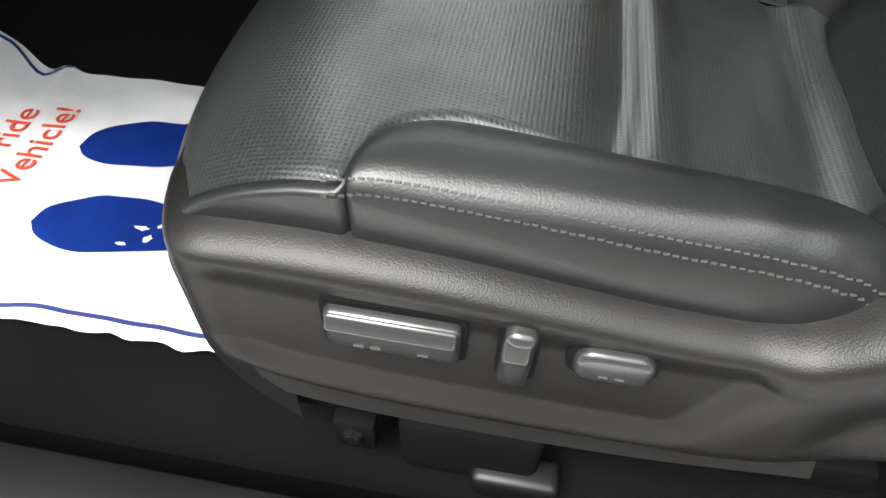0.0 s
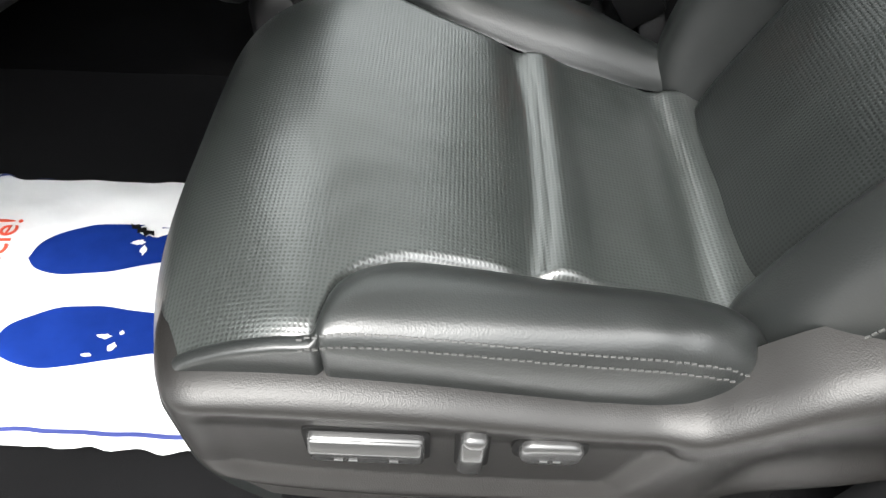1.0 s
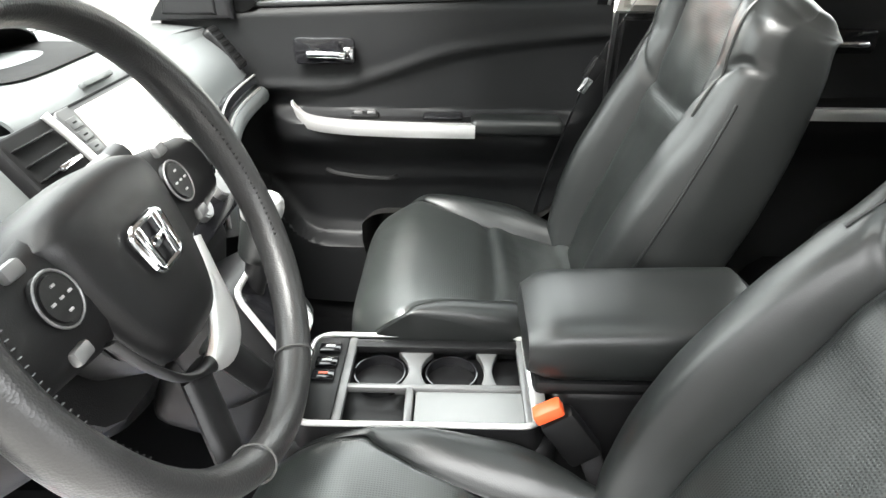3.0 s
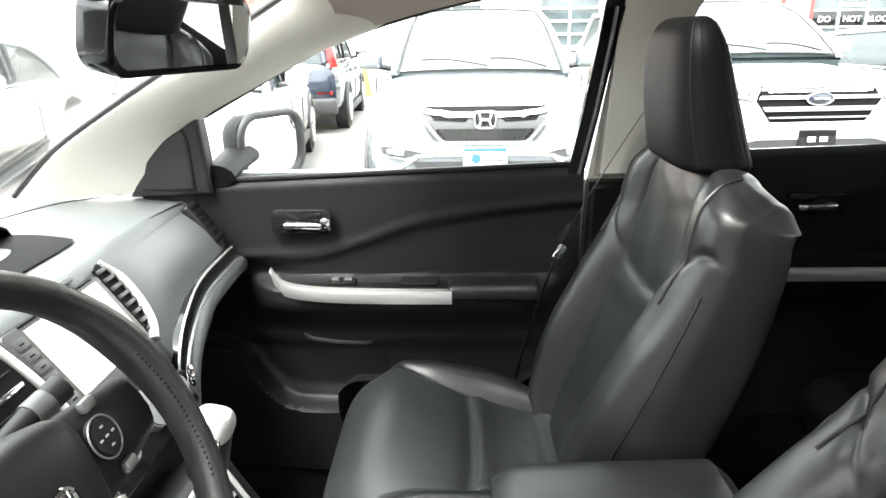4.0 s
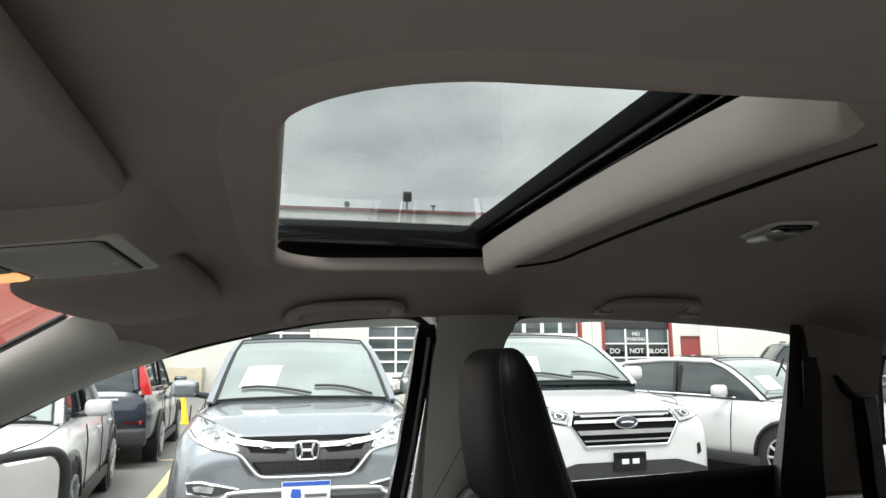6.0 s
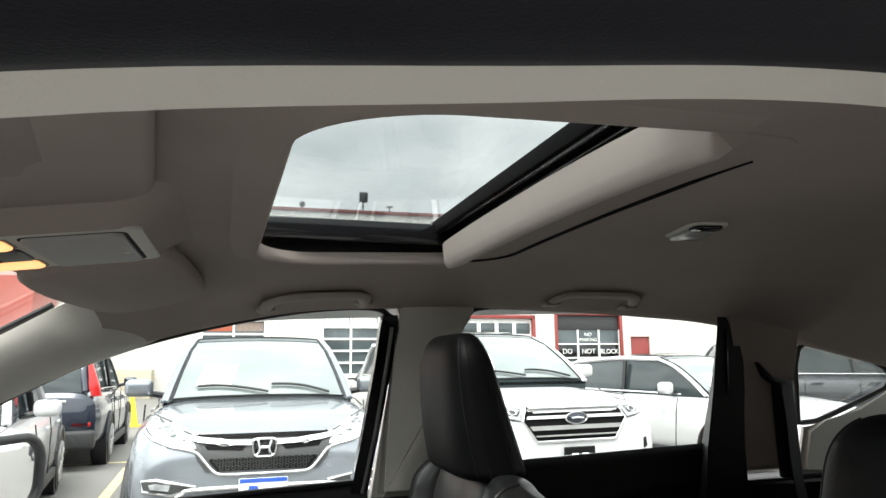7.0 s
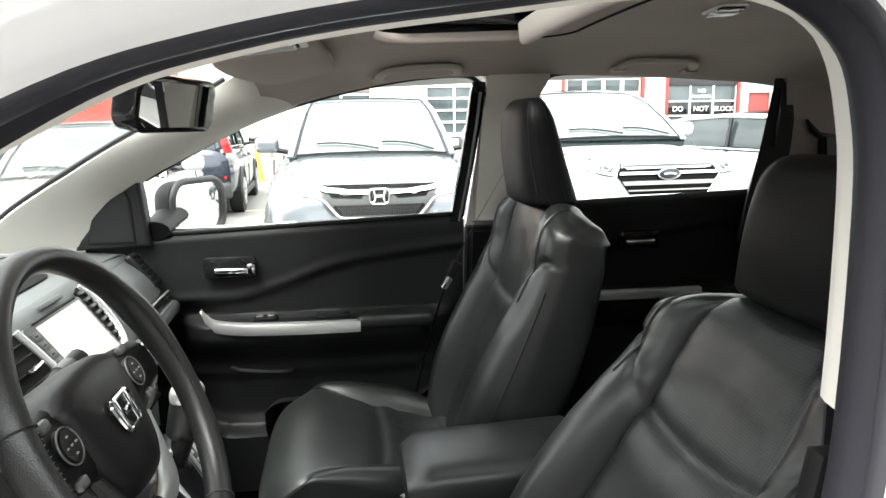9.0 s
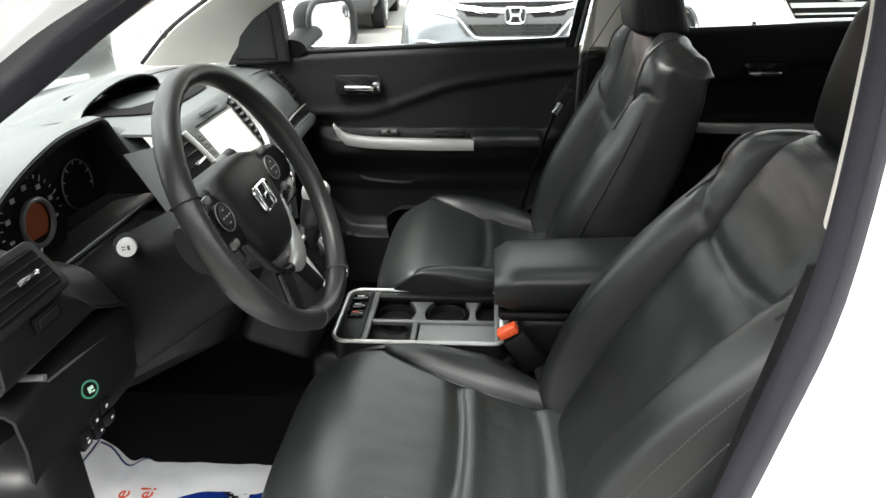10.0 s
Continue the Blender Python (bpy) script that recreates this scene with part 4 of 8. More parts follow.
        out += 0.0016 * noise.noise((r * 7, q.x * 18 * sgn, yc * 5))
        w = p + nrm * out + Vector((0.97, 0, -0.24)) * q.z
        far = q.x if centre else q.x + (max(q.x, wo) - q.x) * smooth(0.004, 0.018, q.z)
        sag = ((0.040 if mirror > 0 else 0.038) * min(1.6, max(0, (far - 0.09) / 0.13)) ** 2 + 0.25 * q.z) * smooth(0.45, 1.0, r)
        return (w.x + 0.3 * sag, yc + sgn * q.x, w.z - sag)

    def back_centre(u, v):
        k = int(round(u * 180))
        r, c, _, wo = across[k]
        s = 2 * v - 1
        return back_pt(k, c[int(round(abs(s) * 20))], 1 if s >= 0 else -1, r, True, wo)

    def back_side(u, v, sgn):
        k = int(round(u * 180))
        r, _, c, wo = across[k]
        return back_pt(k, c[int(round(v * 48))], sgn, r, False, wo)
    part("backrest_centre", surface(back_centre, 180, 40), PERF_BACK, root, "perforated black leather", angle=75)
    for sgn in (-1, 1):
        part("backrest_bolster", surface(lambda u, v: back_side(u, v, sgn), 180, 48), LEATHER, root, "smooth black leather", angle=75)
        part("backrest_piping", tube([Vector(back_side(k / 180, 17 / 48, sgn)) + Vector((-0.0008, 0, 0.0006)) for k in range(k_seam + 4, k_top + 2, 3)], 0.0024, 6), LEATHER, root, "leather piping")
    # rear shell of the backrest
    rings = []
    for k in range(13):
        u = 0.04 + 0.58 * k / 12
        i = int(round(u * 180))
        p = bpath[i]
        d = (bpath[min(180, i + 2)] - bpath[max(0, i - 2)]).normalized()
        nrm = Vector((-d.z, 0, d.x))
        w = 0.212 * (1 - 0.10 * smooth(0.40, 0.62, u))
        th = 0.122 - 0.045 * smooth(0.40, 0.62, u)
        a, b = p - nrm * 0.03, p - nrm * th
        ring = []
        for t in range(20):
            ang = 2 * math.pi * t / 20
            cy, cx = math.cos(ang), math.sin(ang)
            cy, cx = math.copysign(abs(cy) ** 0.5, cy), math.copysign(abs(cx) ** 0.7, cx)
            q = (a + b) / 2 + nrm * ((a - b).length / 2) * cx
            ring.append((q.x, yc + w * cy, q.z))
        rings.append(ring)
    part("back_shell", loft(rings), LEATHER, root)
    # two rows of stitches where the bolster turns to the side
    part("side_seam", tube([Vector(back_side(k / 180, 26 / 48, -o)) + Vector((-0.001, -o * 0.001, 0)) for k in range(16, k_seam + 12, 3)], 0.0024, 6), LEATHER, root, "leather piping")
    for sgn in (o,):
        for vv in (24.5, 27.5):
            bm = bmesh.new()
            n = 80
            for j in range(n):
                k = 22 + (k_seam + 10 - 22) * j / n
                q = Vector(back_side(int(k) / 180, round(vv) / 48, sgn)).lerp(Vector(back_side((int(k) + 1) / 180, round(vv) / 48, sgn)), k - int(k))
                rbox(q + Vector((-0.0006, sgn * 0.0005, 0)), (0.0014, 0.0014, 0.0034), 0, bm=bm, rot=Matrix.Rotation(radians(30), 3, "Y"))
            part("stitching", bm, THREAD, root, "pale grey thread", smooth=False)
    # headrest: a wedge, thin at its top, with a sewn panel on each side
    hx, hz, lean, tall = headrest
    hr = []
    for k in range(33):
        t = (1 - math.cos(math.pi * k / 32)) / 2
        end = math.sqrt(max(0.0, 1 - max(0, (t - 0.72) / 0.28) ** 2.4)) * math.sqrt(max(0.0, 1 - max(0, (0.07 - t) / 0.07) ** 2))
        front = -0.037 - 0.012 * t - 0.010 * math.sin(math.pi * t) + 0.028 * (1 - end)
        rear = 0.078 - 0.064 * t - 0.016 * (1 - end)
        w = (0.132 - 0.022 * t) * (0.56 + 0.44 * end)
        ring = []
        for j in range(36):
            a = 2 * math.pi * j / 36
            cy, cx = math.cos(a), math.sin(a)
            cy, cx = math.copysign(abs(cy) ** 0.50, cy), math.copysign(abs(cx) ** 0.66, cx)
            x = (front + rear) / 2 + (rear - front) / 2 * cx
            q = Matrix.Rotation(radians(lean), 3, "Y") @ Vector((x, w * cy, tall * t))
            ring.append((hx + q.x, yc + q.y, hz + q.z))
        hr.append(ring)
    head = part("headrest", loft(hr), DIMLEATHER, root, "black leather headrest with a sewn panel", angle=75)
    for j in (3, 15, 33, 21):
        part("headrest_seam", tube([Vector(ring[j]) for ring in hr[3:29]], 0.0015, 6), PLASTIC, head)
    for j in (1, 17, 35, 19):
        bm = bmesh.new()
        for ring, ring2 in zip(hr[4:28], hr[5:29]):
            for f in (0.2, 0.7):
                rbox(Vector(ring[j]).lerp(Vector(ring2[j]), f), (0.0014, 0.0012, 0.003), 0, bm=bm)
        part("headrest_stitching", bm, PLASTIC, head, smooth=False)
    for sgn in (-0.06, 0.06):
        v0 = Vector((hx + 0.01, yc + sgn, hz - 0.05))
        part("headrest_post", cyl(v0, v0 + Matrix.Rotation(radians(lean), 3, "Y") @ Vector((0, 0, 0.09)), 0.006), CHROME, root)
    return root


BACK_D = [(0.500, 0.575), (0.515, 0.62), (0.545, 0.68), (0.590, 0.765), (0.640, 0.85), (0.692, 0.93), (0.740, 1.005), (0.770, 1.062), (0.794, 1.104), (0.822, 1.128), (0.858, 1.132), (0.893, 1.115), (0.910, 1.085)]
BACK_P = [(0.515, 0.61), (0.535, 0.66), (0.562, 0.74), (0.598, 0.83), (0.630, 0.915), (0.655, 0.99), (0.677, 1.07), (0.692, 1.13), (0.702, 1.175), (0.716, 1.206), (0.745, 1.214), (0.772, 1.200), (0.785, 1.17)]
driver_seat = seat("driver_seat", "black perforated leather driver's seat with power switches on its side shield", -0.352, 0.0, 0.0, BACK_D, (0.860, 1.130, 13, 0.200), 1, 0.965)
passenger_seat = seat("passenger_seat", "black perforated leather passenger seat beside the centre console", 0.345, 0.035, 0.045, BACK_P, (0.714, 1.198, -1, 0.225), -1, 1.000)

# seat belt buckle beside the driver's seat
buckle = thing("seat_belt_buckle", "black seat belt buckle with an orange-red release button", "seat belt buckle", (0.415, -0.118, 0.60))
part("buckle_body", rbox((0.452, -0.115, 0.672), (0.050, 0.028, 0.085), 0.008, rot=Euler((0, radians(-35), 0)).to_matrix()), PLASTIC, buckle)
part("release_button", rbox((0.418, -0.118, 0.716), (0.040, 0.024, 0.018), 0.004, rot=Euler((0, radians(-30), 0)).to_matrix()), ORANGE, buckle, "orange-red button")
part("buckle_strap", rbox((0.50, -0.115, 0.585), (0.03, 0.012, 0.13), 0.004, rot=Euler((0, radians(-20), 0)).to_matrix()), WEBBING, buckle)

# passenger's belt: webbing down the middle pillar, latch plate, anchor
belt = thing("seat_belt", "black webbing seat belt hanging at the passenger's middle pillar", "seat belt", (0.60, 0.64, 0.9))


def strap(pts, w, ob_parent, name="webbing", side=(1, 0, 0), th=0.0016):
    s = Vector(side).normalized() * w / 2
    rings = []
    for p in spline(pts, 24):
        n = Vector((0, th, 0))
        rings.append([p - s - n, p + s - n, p + s + n, p - s + n])
    return part(name, loft(rings), WEBBING, ob_parent)


strap([(0.775, 0.585, 1.37), (0.720, 0.592, 1.27), (0.662, 0.600, 1.169), (0.606, 0.604, 1.069), (0.567, 0.608, 0.987), (0.520, 0.600, 0.854), (0.482, 0.590, 0.723), (0.470, 0.585, 0.66)], 0.044, belt, side=(0.40, 0.88, 0.22))
part("latch_plate", rbox((0.560, 0.596, 0.972), (0.040, 0.012, 0.020), 0.004, rot=Euler((0, radians(-60), 0)).to_matrix()), CHROME, belt, "chrome latch plate")
part("latch_cover", rbox((0.576, 0.600, 1.002), (0.050, 0.020, 0.030), 0.006, rot=Euler((0, radians(-60), 0)).to_matrix()), PLASTIC, belt)
part("belt_guide", rbox((0.782, 0.590, 1.375), (0.055, 0.020, 0.03), 0.008), PLASTIC, belt)
belt2 = thing("seat_belt", "black webbing seat belt at the driver's middle pillar", "seat belt", (0.70, -0.60, 0.9))
strap([(0.742, -0.575, 1.33), (0.745, -0.57, 1.2), (0.75, -0.565, 1.05), (0.75, -0.56, 0.85), (0.74, -0.56, 0.5)], 0.044, belt2, side=(1, 0.1, 0))
part("latch_plate", rbox((0.735, -0.575, 1.055), (0.052, 0.012, 0.022), 0.004, rot=Euler((0, radians(-35), 0)).to_matrix()), CHROME, belt2, "chrome latch plate")
part("latch_cover", rbox((0.752, -0.572, 1.075), (0.05, 0.018, 0.03), 0.006, rot=Euler((0, radians(-35), 0)).to_matrix()), PLASTIC, belt2)
part("belt_guide", rbox((0.74, -0.582, 1.34), (0.06, 0.02, 0.035), 0.008), PILLAR, belt2)
belt3 = thing("seat_belt", "black webbing rear seat belt at the rear pillar", "seat belt", (1.5, 0.60, 0.9))
strap([(1.605, 0.588, 1.322), (1.610, 0.586, 1.25), (1.612, 0.584, 1.12), (1.62, 0.56, 0.95), (1.62, 0.52, 0.75)], 0.030, belt3, side=(1, 0.1, 0))
part("belt_guide", prism([(1.535, 1.372), (1.575, 1.338), (1.632, 1.330), (1.636, 1.105), (1.585, 1.105), (1.582, 1.318), (1.552, 1.338)], "y", 0.590, 0.612, 0.004), PLASTIC, belt3, "black belt guide slot")

# rear bench
rear = thing("bench_seat", "black leather rear bench with a tall headrest", "rear seat", (1.55, 0, 0.5))
rings = []
for k in range(15):
    y = -0.62 + 1.24 * k / 14
    e = 1 - 0.10 * smooth(0.85, 1.0, abs(y) / 0.62)
    prof = spline([(1.58, y, 0.55), (1.60, y, 0.70), (1.68, y, 0.95), (1.735, y, 1.08 * e), (1.765, y, 1.145 * e), (1.81, y, 1.15 * e), (1.86, y, 1.10), (1.85, y, 0.8), (1.80, y, 0.5)], 24)
    rings.append(prof)
part("backrest", loft(rings), LEATHER, rear)
rings = []
for k in range(15):
    y = -0.62 + 1.24 * k / 14
    rings.append(spline([(1.16, y, 0.50), (1.12, y, 0.60), (1.16, y, 0.665), (1.30, y, 0.67), (1.60, y, 0.625), (1.66, y, 0.55), (1.60, y, 0.46)], 20))
part("cushion", loft(rings), LEATHER, rear)
for yc in (0.34, -0.34, 0.0):
    hr = []
    for k in range(9):
        t = k / 8
        w, d = 0.135 * (1 - 0.35 * smooth(0.7, 1, t)), 0.05 * (1 - 0.5 * smooth(0.75, 1, t))
        hr.append([(1.79 + 0.03 * t + d * math.copysign(abs(math.sin(a)) ** 0.7, math.sin(a)), yc + w * math.copysign(abs(math.cos(a)) ** 0.6, math.cos(a)), 1.13 + (0.17 if yc else 0.08) * t)
                   for a in [2 * math.pi * j / 20 for j in range(20)]])
    part("headrest", loft(hr), LEATHER, rear)
part("seat_seam", tube(spline([(1.60, 0.46, 0.72), (1.70, 0.47, 1.0), (1.77, 0.50, 1.148)], 12), 0.003, 6), PLASTIC, rear)

# ---- passenger's front door ----
def door_skin(x0, x1, sill0, sill1, arm, crease, pocket):
    def at(u, v):
        x = x0 + (x1 - x0) * u
        top = sill0 + (sill1 - sill0) * u
        z = 0.42 + (top - 0.42) * v
        y = 0.674
        zc = line_at(crease, x)
        y -= 0.011 * smooth(zc - 0.012, zc + 0.014, z) * (1 - 0.35 * smooth(zc + 0.05, top, z))
        y -= 0.004 * math.exp(-((z - zc - 0.014) / 0.014) ** 2)
        y += 0.02 * smooth(0.05, -0.15, x) * smooth(0.95, 0.90, z)
        if z > top - 0.02:
            y += 0.010 * ((z - top + 0.02) / 0.02) ** 2
        a0, a1, az, ah = arm
        inside = smooth(a0, a0 + 0.12, x) * smooth(a1 + 0.10, a1 - 0.02, x)
        y -= 0.056 * inside * smooth(az - 0.115, az - 0.02, z) * smooth(az + 0.028, az + 0.002, z)
        if pocket:      # bellied map pocket with a hollow above it
            edge = line_at([(-0.33, 0.74), (-0.16, 0.72), (-0.11, 0.65), (-0.06, 0.595), (0.02, 0.583), (0.62, 0.585)], x)
            y -= 0.050 * smooth(edge + 0.006, edge - 0.010, z)
            y += 0.012 * smooth(0.74, 0.70, z) * smooth(edge, edge + 0.04, z)
        return (x, y, z)
    return thicken(surface(at, 110, 150), -0.006)


pdoor = thing("door_1", "closed black passenger door with a silver armrest strip", "car door", (0.15, 0.67, 0.45), "passenger side doors", "structure")
part("door_panel", door_skin(-0.33, 0.615, 1.098, 1.136, (-0.16, 0.50, 0.868, 0), [(-0.33, 0.93), (0.02, 0.93), (0.127, 0.957), (0.27, 1.005), (0.42, 1.03), (0.58, 1.048), (0.62, 1.05)], True), DOORSKIN, pdoor, "black grained soft plastic")
# silver strip along the front of the armrest
pts = spline([(-0.070, 0.668, 0.905), (-0.052, 0.645, 0.886), (-0.025, 0.626, 0.874), (0.05, 0.612, 0.868), (0.18, 0.604, 0.866), (0.335, 0.598, 0.867)], 30)
rings = []
for i, p in enumerate(pts):
    h = 0.006 + 0.010 * smooth(0, 8, i)
    rings.append([p + Vector((0, 0.010, -h)), p + Vector((0, -0.003, -h * 0.9)), p + Vector((0, -0.007, 0)), p + Vector((0, -0.002, h * 0.9)), p + Vector((0, 0.012, h))])
part("armrest_strip", loft(rings), SILVER, pdoor, "satin silver strip")
part("armrest_pad", rbox((0.425, 0.632, 0.874), (0.20, 0.075, 0.036), 0.014, 3), LEATHER, pdoor, "black padded armrest")
part("armrest_top", prism([(-0.05, 0.69), (-0.03, 0.660), (0.05, 0.630), (0.18, 0.615), (0.335, 0.608), (0.335, 0.69)], "z", 0.862, 0.884, 0.004), PLASTIC, pdoor)
cup = part("pull_cup", rbox((0.265, 0.645, 0.888), (0.085, 0.044, 0.008), 0.003), GLOSS, pdoor, "dark recessed pull cup")
wsw = part("window_switch", rbox((0.095, 0.642, 0.889), (0.060, 0.030, 0.008), 0.003), PLASTIC, pdoor)
for dx in (-0.014, 0.014):
    part("switch_key", rbox((0.095 + dx, 0.642, 0.895), (0.018, 0.016, 0.006), 0.002), STEEL, wsw)
# door handle in its dark bowl
bowl = part("handle_bowl", prism(round_rect(-0.050, 0.996, 0.080, 1.052, 0.012), "y", 0.640, 0.652, 0.004), GLOSS, pdoor, "dark handle recess")
part("door_handle", rbox((0.020, 0.634, 1.018), (0.085, 0.014, 0.013), 0.005, 3, Euler((0, radians(1), 0)).to_matrix()), CHROME, pdoor, "chrome pull handle")
part("handle_pivot", rbox((0.068, 0.636, 1.022), (0.022, 0.018, 0.026), 0.005), CHROME, pdoor)
part("lock_button", rbox((0.052, 0.638, 1.040), (0.012, 0.008, 0.010), 0.002), GLOSS, pdoor)
# speaker rim and pocket edge
part("pull_ledge", tube(spline([(0.000, 0.655, 0.756), (0.025, 0.640, 0.752), (0.09, 0.634, 0.746), (0.145, 0.640, 0.742), (0.160, 0.655, 0.742)], 16), 0.006, 8), PLASTIC, pdoor, "small moulded ledge")
# window: glass, dark frame at the rear, belt seal, sail piece with the mirror
def window_frame_strip(poly, w, name, mat, parent, dy=0.0, th=0.016):
    rings = []
    for i, (x, z) in enumerate(poly):
        a, b = poly[max(0, i - 1)], poly[min(len(poly) - 1, i + 1)]
        d = Vector((b[0] - a[0], 0, b[1] - a[1])).normalized()
        n = Vector((-d.z, 0, d.x))
        p = Vector((x, wall_y(z) + dy, z))
        rings.append([p - Vector((0, th / 2, 0)), p + n * w - Vector((0, th / 2, 0)), p + n * w + Vector((0, th / 2, 0)), p + Vector((0, th / 2, 0))])
    return part(name, loft(rings), mat, parent)


window_frame_strip([(p.x, p.z) for p in spline([(x, 0, z) for x, z in [(-0.172, 1.243), (0.07, 1.370), (0.18, 1.411), (0.32, 1.448), (0.47, 1.476), (0.60, 1.486), (0.645, 1.474), (0.662, 1.44), (0.640, 1.32), (0.604, 1.134)]], 60)], 0.010, "window_seal", RUBBER, pdoor, 0.008)
rings = [[(x0, wall_y(z) - 0.006, z), (x0 - w, wall_y(z) - 0.006, z), (x0 - w, wall_y(z) + 0.02, z), (x0, wall_y(z) + 0.02, z)] for z, x0, w in ((1.120, 0.614, 0.034), (1.25, 0.638, 0.034), (1.38, 0.660, 0.036), (1.45, 0.672, 0.040), (1.475, 0.668, 0.030))]
part("rear_frame", loft(rings), GLOSS, pdoor, "gloss black window frame")
part("frame_seal", tube([(0.604, wall_y(1.12) - 0.008, 1.12), (0.629, wall_y(1.25) - 0.008, 1.25), (0.648, wall_y(1.38) - 0.008, 1.38), (0.656, wall_y(1.45) - 0.008, 1.45)], 0.004, 6), STEEL, pdoor)
part("belt_seal", rbox((0.14, 0.676, 1.122), (0.94, 0.012, 0.010), 0.004, rot=Euler((0, radians(-2.3), 0)).to_matrix()), RUBBER, pdoor)
bm = bmesh.new()
bm.faces.new([bm.verts.new((x, wall_y(z) + 0.014, z)) for x, z in FWIN])
ob = part("window_glass", thicken(bm, 0.004), WINGLASS, pdoor, "clear side window glass")
ob.visible_shadow = False
sail = part("sail_trim", prism([(-0.345, 1.080), (-0.335, 1.115), (-0.30, 1.190), (-0.255, 1.235), (-0.195, 1.270), (-0.185, 1.262), (-0.178, 1.20), (-0.170, 1.085)], "y", 0.640, 0.69, 0.010, seg=3), RUBBER, pdoor, "black mirror corner trim")
part("sail_pad", prism([(-0.315, 1.095), (-0.30, 1.16), (-0.26, 1.205), (-0.215, 1.225), (-0.205, 1.20), (-0.200, 1.095)], "y", 0.634, 0.650, 0.008, seg=3), RUBBER, sail)
# outside mirror
om = Matrix.Translation((-0.100, 0.900, 1.150)) @ Matrix.Rotation(radians(-28), 4, "Z")
rings = []
for k in range(11):
    t = k / 10
    sc = max(0.22, (1 - t ** 2.4)) ** 0.5
    rings.append([(-0.004 - 0.105 * t, y * sc, z * sc + 0.004 * t) for y, z in round_rect(-0.118, -0.078, 0.104, 0.080, 0.050, 6)])
bm = turned(loft(rings), om)
tube([(-0.17, 0.665, 1.120), (-0.165, 0.74, 1.128), (-0.16, 0.83, 1.140)], [0.045, 0.040, 0.045], 14, bm, flat=0.55)
mir = part("side_mirror", bm, SHROUD, pdoor, "black door mirror housing")
glass_l = round_rect(-0.099, -0.067, 0.093, 0.069, 0.046, 7)
rings = []
for f in (0.002, 0.2, 0.4, 0.6, 0.8, 0.92, 1.0):
    rings.append([(0.0045 - ((y * f) ** 2 + (z * f) ** 2) / (2 * 0.95), y * f, z * f) for y, z in glass_l])
rings.append([(-0.006, y, z) for y, z in glass_l])
part("mirror_glass", turned(loft(rings, True, False), om), MIRROR, mir, "curved reflecting mirror glass", angle=75)
part("glass_rim", turned(tube([(0.001, y, z) for y, z in round_rect(-0.108, -0.075, 0.101, 0.077, 0.052, 7)], 0.010, 10, closed=True), om), RUBBER, mir)

# ---- passenger's rear door ----
rdoor = thing("door_2", "closed black rear door with a short silver strip", "car door", (1.05, 0.67, 0.45), "passenger side doors", "structure")
part("door_panel", door_skin(0.72, 1.51, 1.158, 1.184, (0.90, 1.36, 0.905, 0), [(0.72, 0.98), (0.90, 1.00), (1.10, 1.05), (1.30, 1.08), (1.51, 1.088)], False), DOORSKIN, rdoor, "black grained soft plastic")
rings = []
for p in spline([(0.90, 0.632, 0.925), (0.93, 0.608, 0.915), (1.02, 0.598, 0.914), (1.26, 0.596, 0.914)], 16):
    rings.append([p + Vector((0, 0.01, -0.013)), p + Vector((0, -0.005, -0.012)), p + Vector((0, -0.007, 0)), p + Vector((0, -0.004, 0.012)), p + Vector((0, 0.012, 0.013))])
part("armrest_strip", loft(rings), SILVER, rdoor, "satin silver strip")
part("door_handle", rbox((1.10, 0.640, 1.050), (0.085, 0.014, 0.014), 0.005), CHROME, rdoor, "chrome pull handle")
part("handle_bowl", prism(round_rect(1.04, 1.030, 1.16, 1.080, 0.012), "y", 0.644, 0.654, 0.004), GLOSS, rdoor)
rings = [[(a, 0.600, z), (b, 0.600, z), (b + 0.03, wall_y(z) + 0.03, z), (a + 0.055, wall_y(z) + 0.03, z)]
         for z, a, b in ((1.04, 1.365, 1.486), (1.18, 1.384, 1.486), (1.25, 1.398, 1.491), (1.31, 1.410, 1.498), (1.374, 1.421, 1.501), (1.425, 1.429, 1.492), (1.452, 1.433, 1.480), (1.478, 1.437, 1.460))]
part("rear_frame", loft(rings), PLASTIC, rdoor, "black window frame")
part("division_bar", rbox((1.452, 0.599, 1.375), (0.007, 0.006, 0.15), 0.002, rot=Euler((0, radians(3), 0)).to_matrix()), GLOSS, rdoor)
window_frame_strip([(p.x, p.z) for p in spline([(x, 0, z) for x, z in [(0.79, 1.36), (0.805, 1.42), (0.825, 1.462), (0.868, 1.490), (1.10, 1.487), (1.46, 1.467)]], 40)], 0.009, "window_seal", RUBBER, rdoor, 0.008)
bm = bmesh.new()
bm.faces.new([bm.verts.new((x, wall_y(z) + 0.014, z)) for x, z in RWIN])
ob = part("window_glass", thicken(bm, 0.004), WINGLASS, rdoor, "clear side window glass")
ob.visible_shadow = False

# ---- dashboard ----
dash = thing("dashboard", "dark grey moulded dashboard with a cluster hood and centre screen", "dashboard", (-0.4, 0, 0.8))


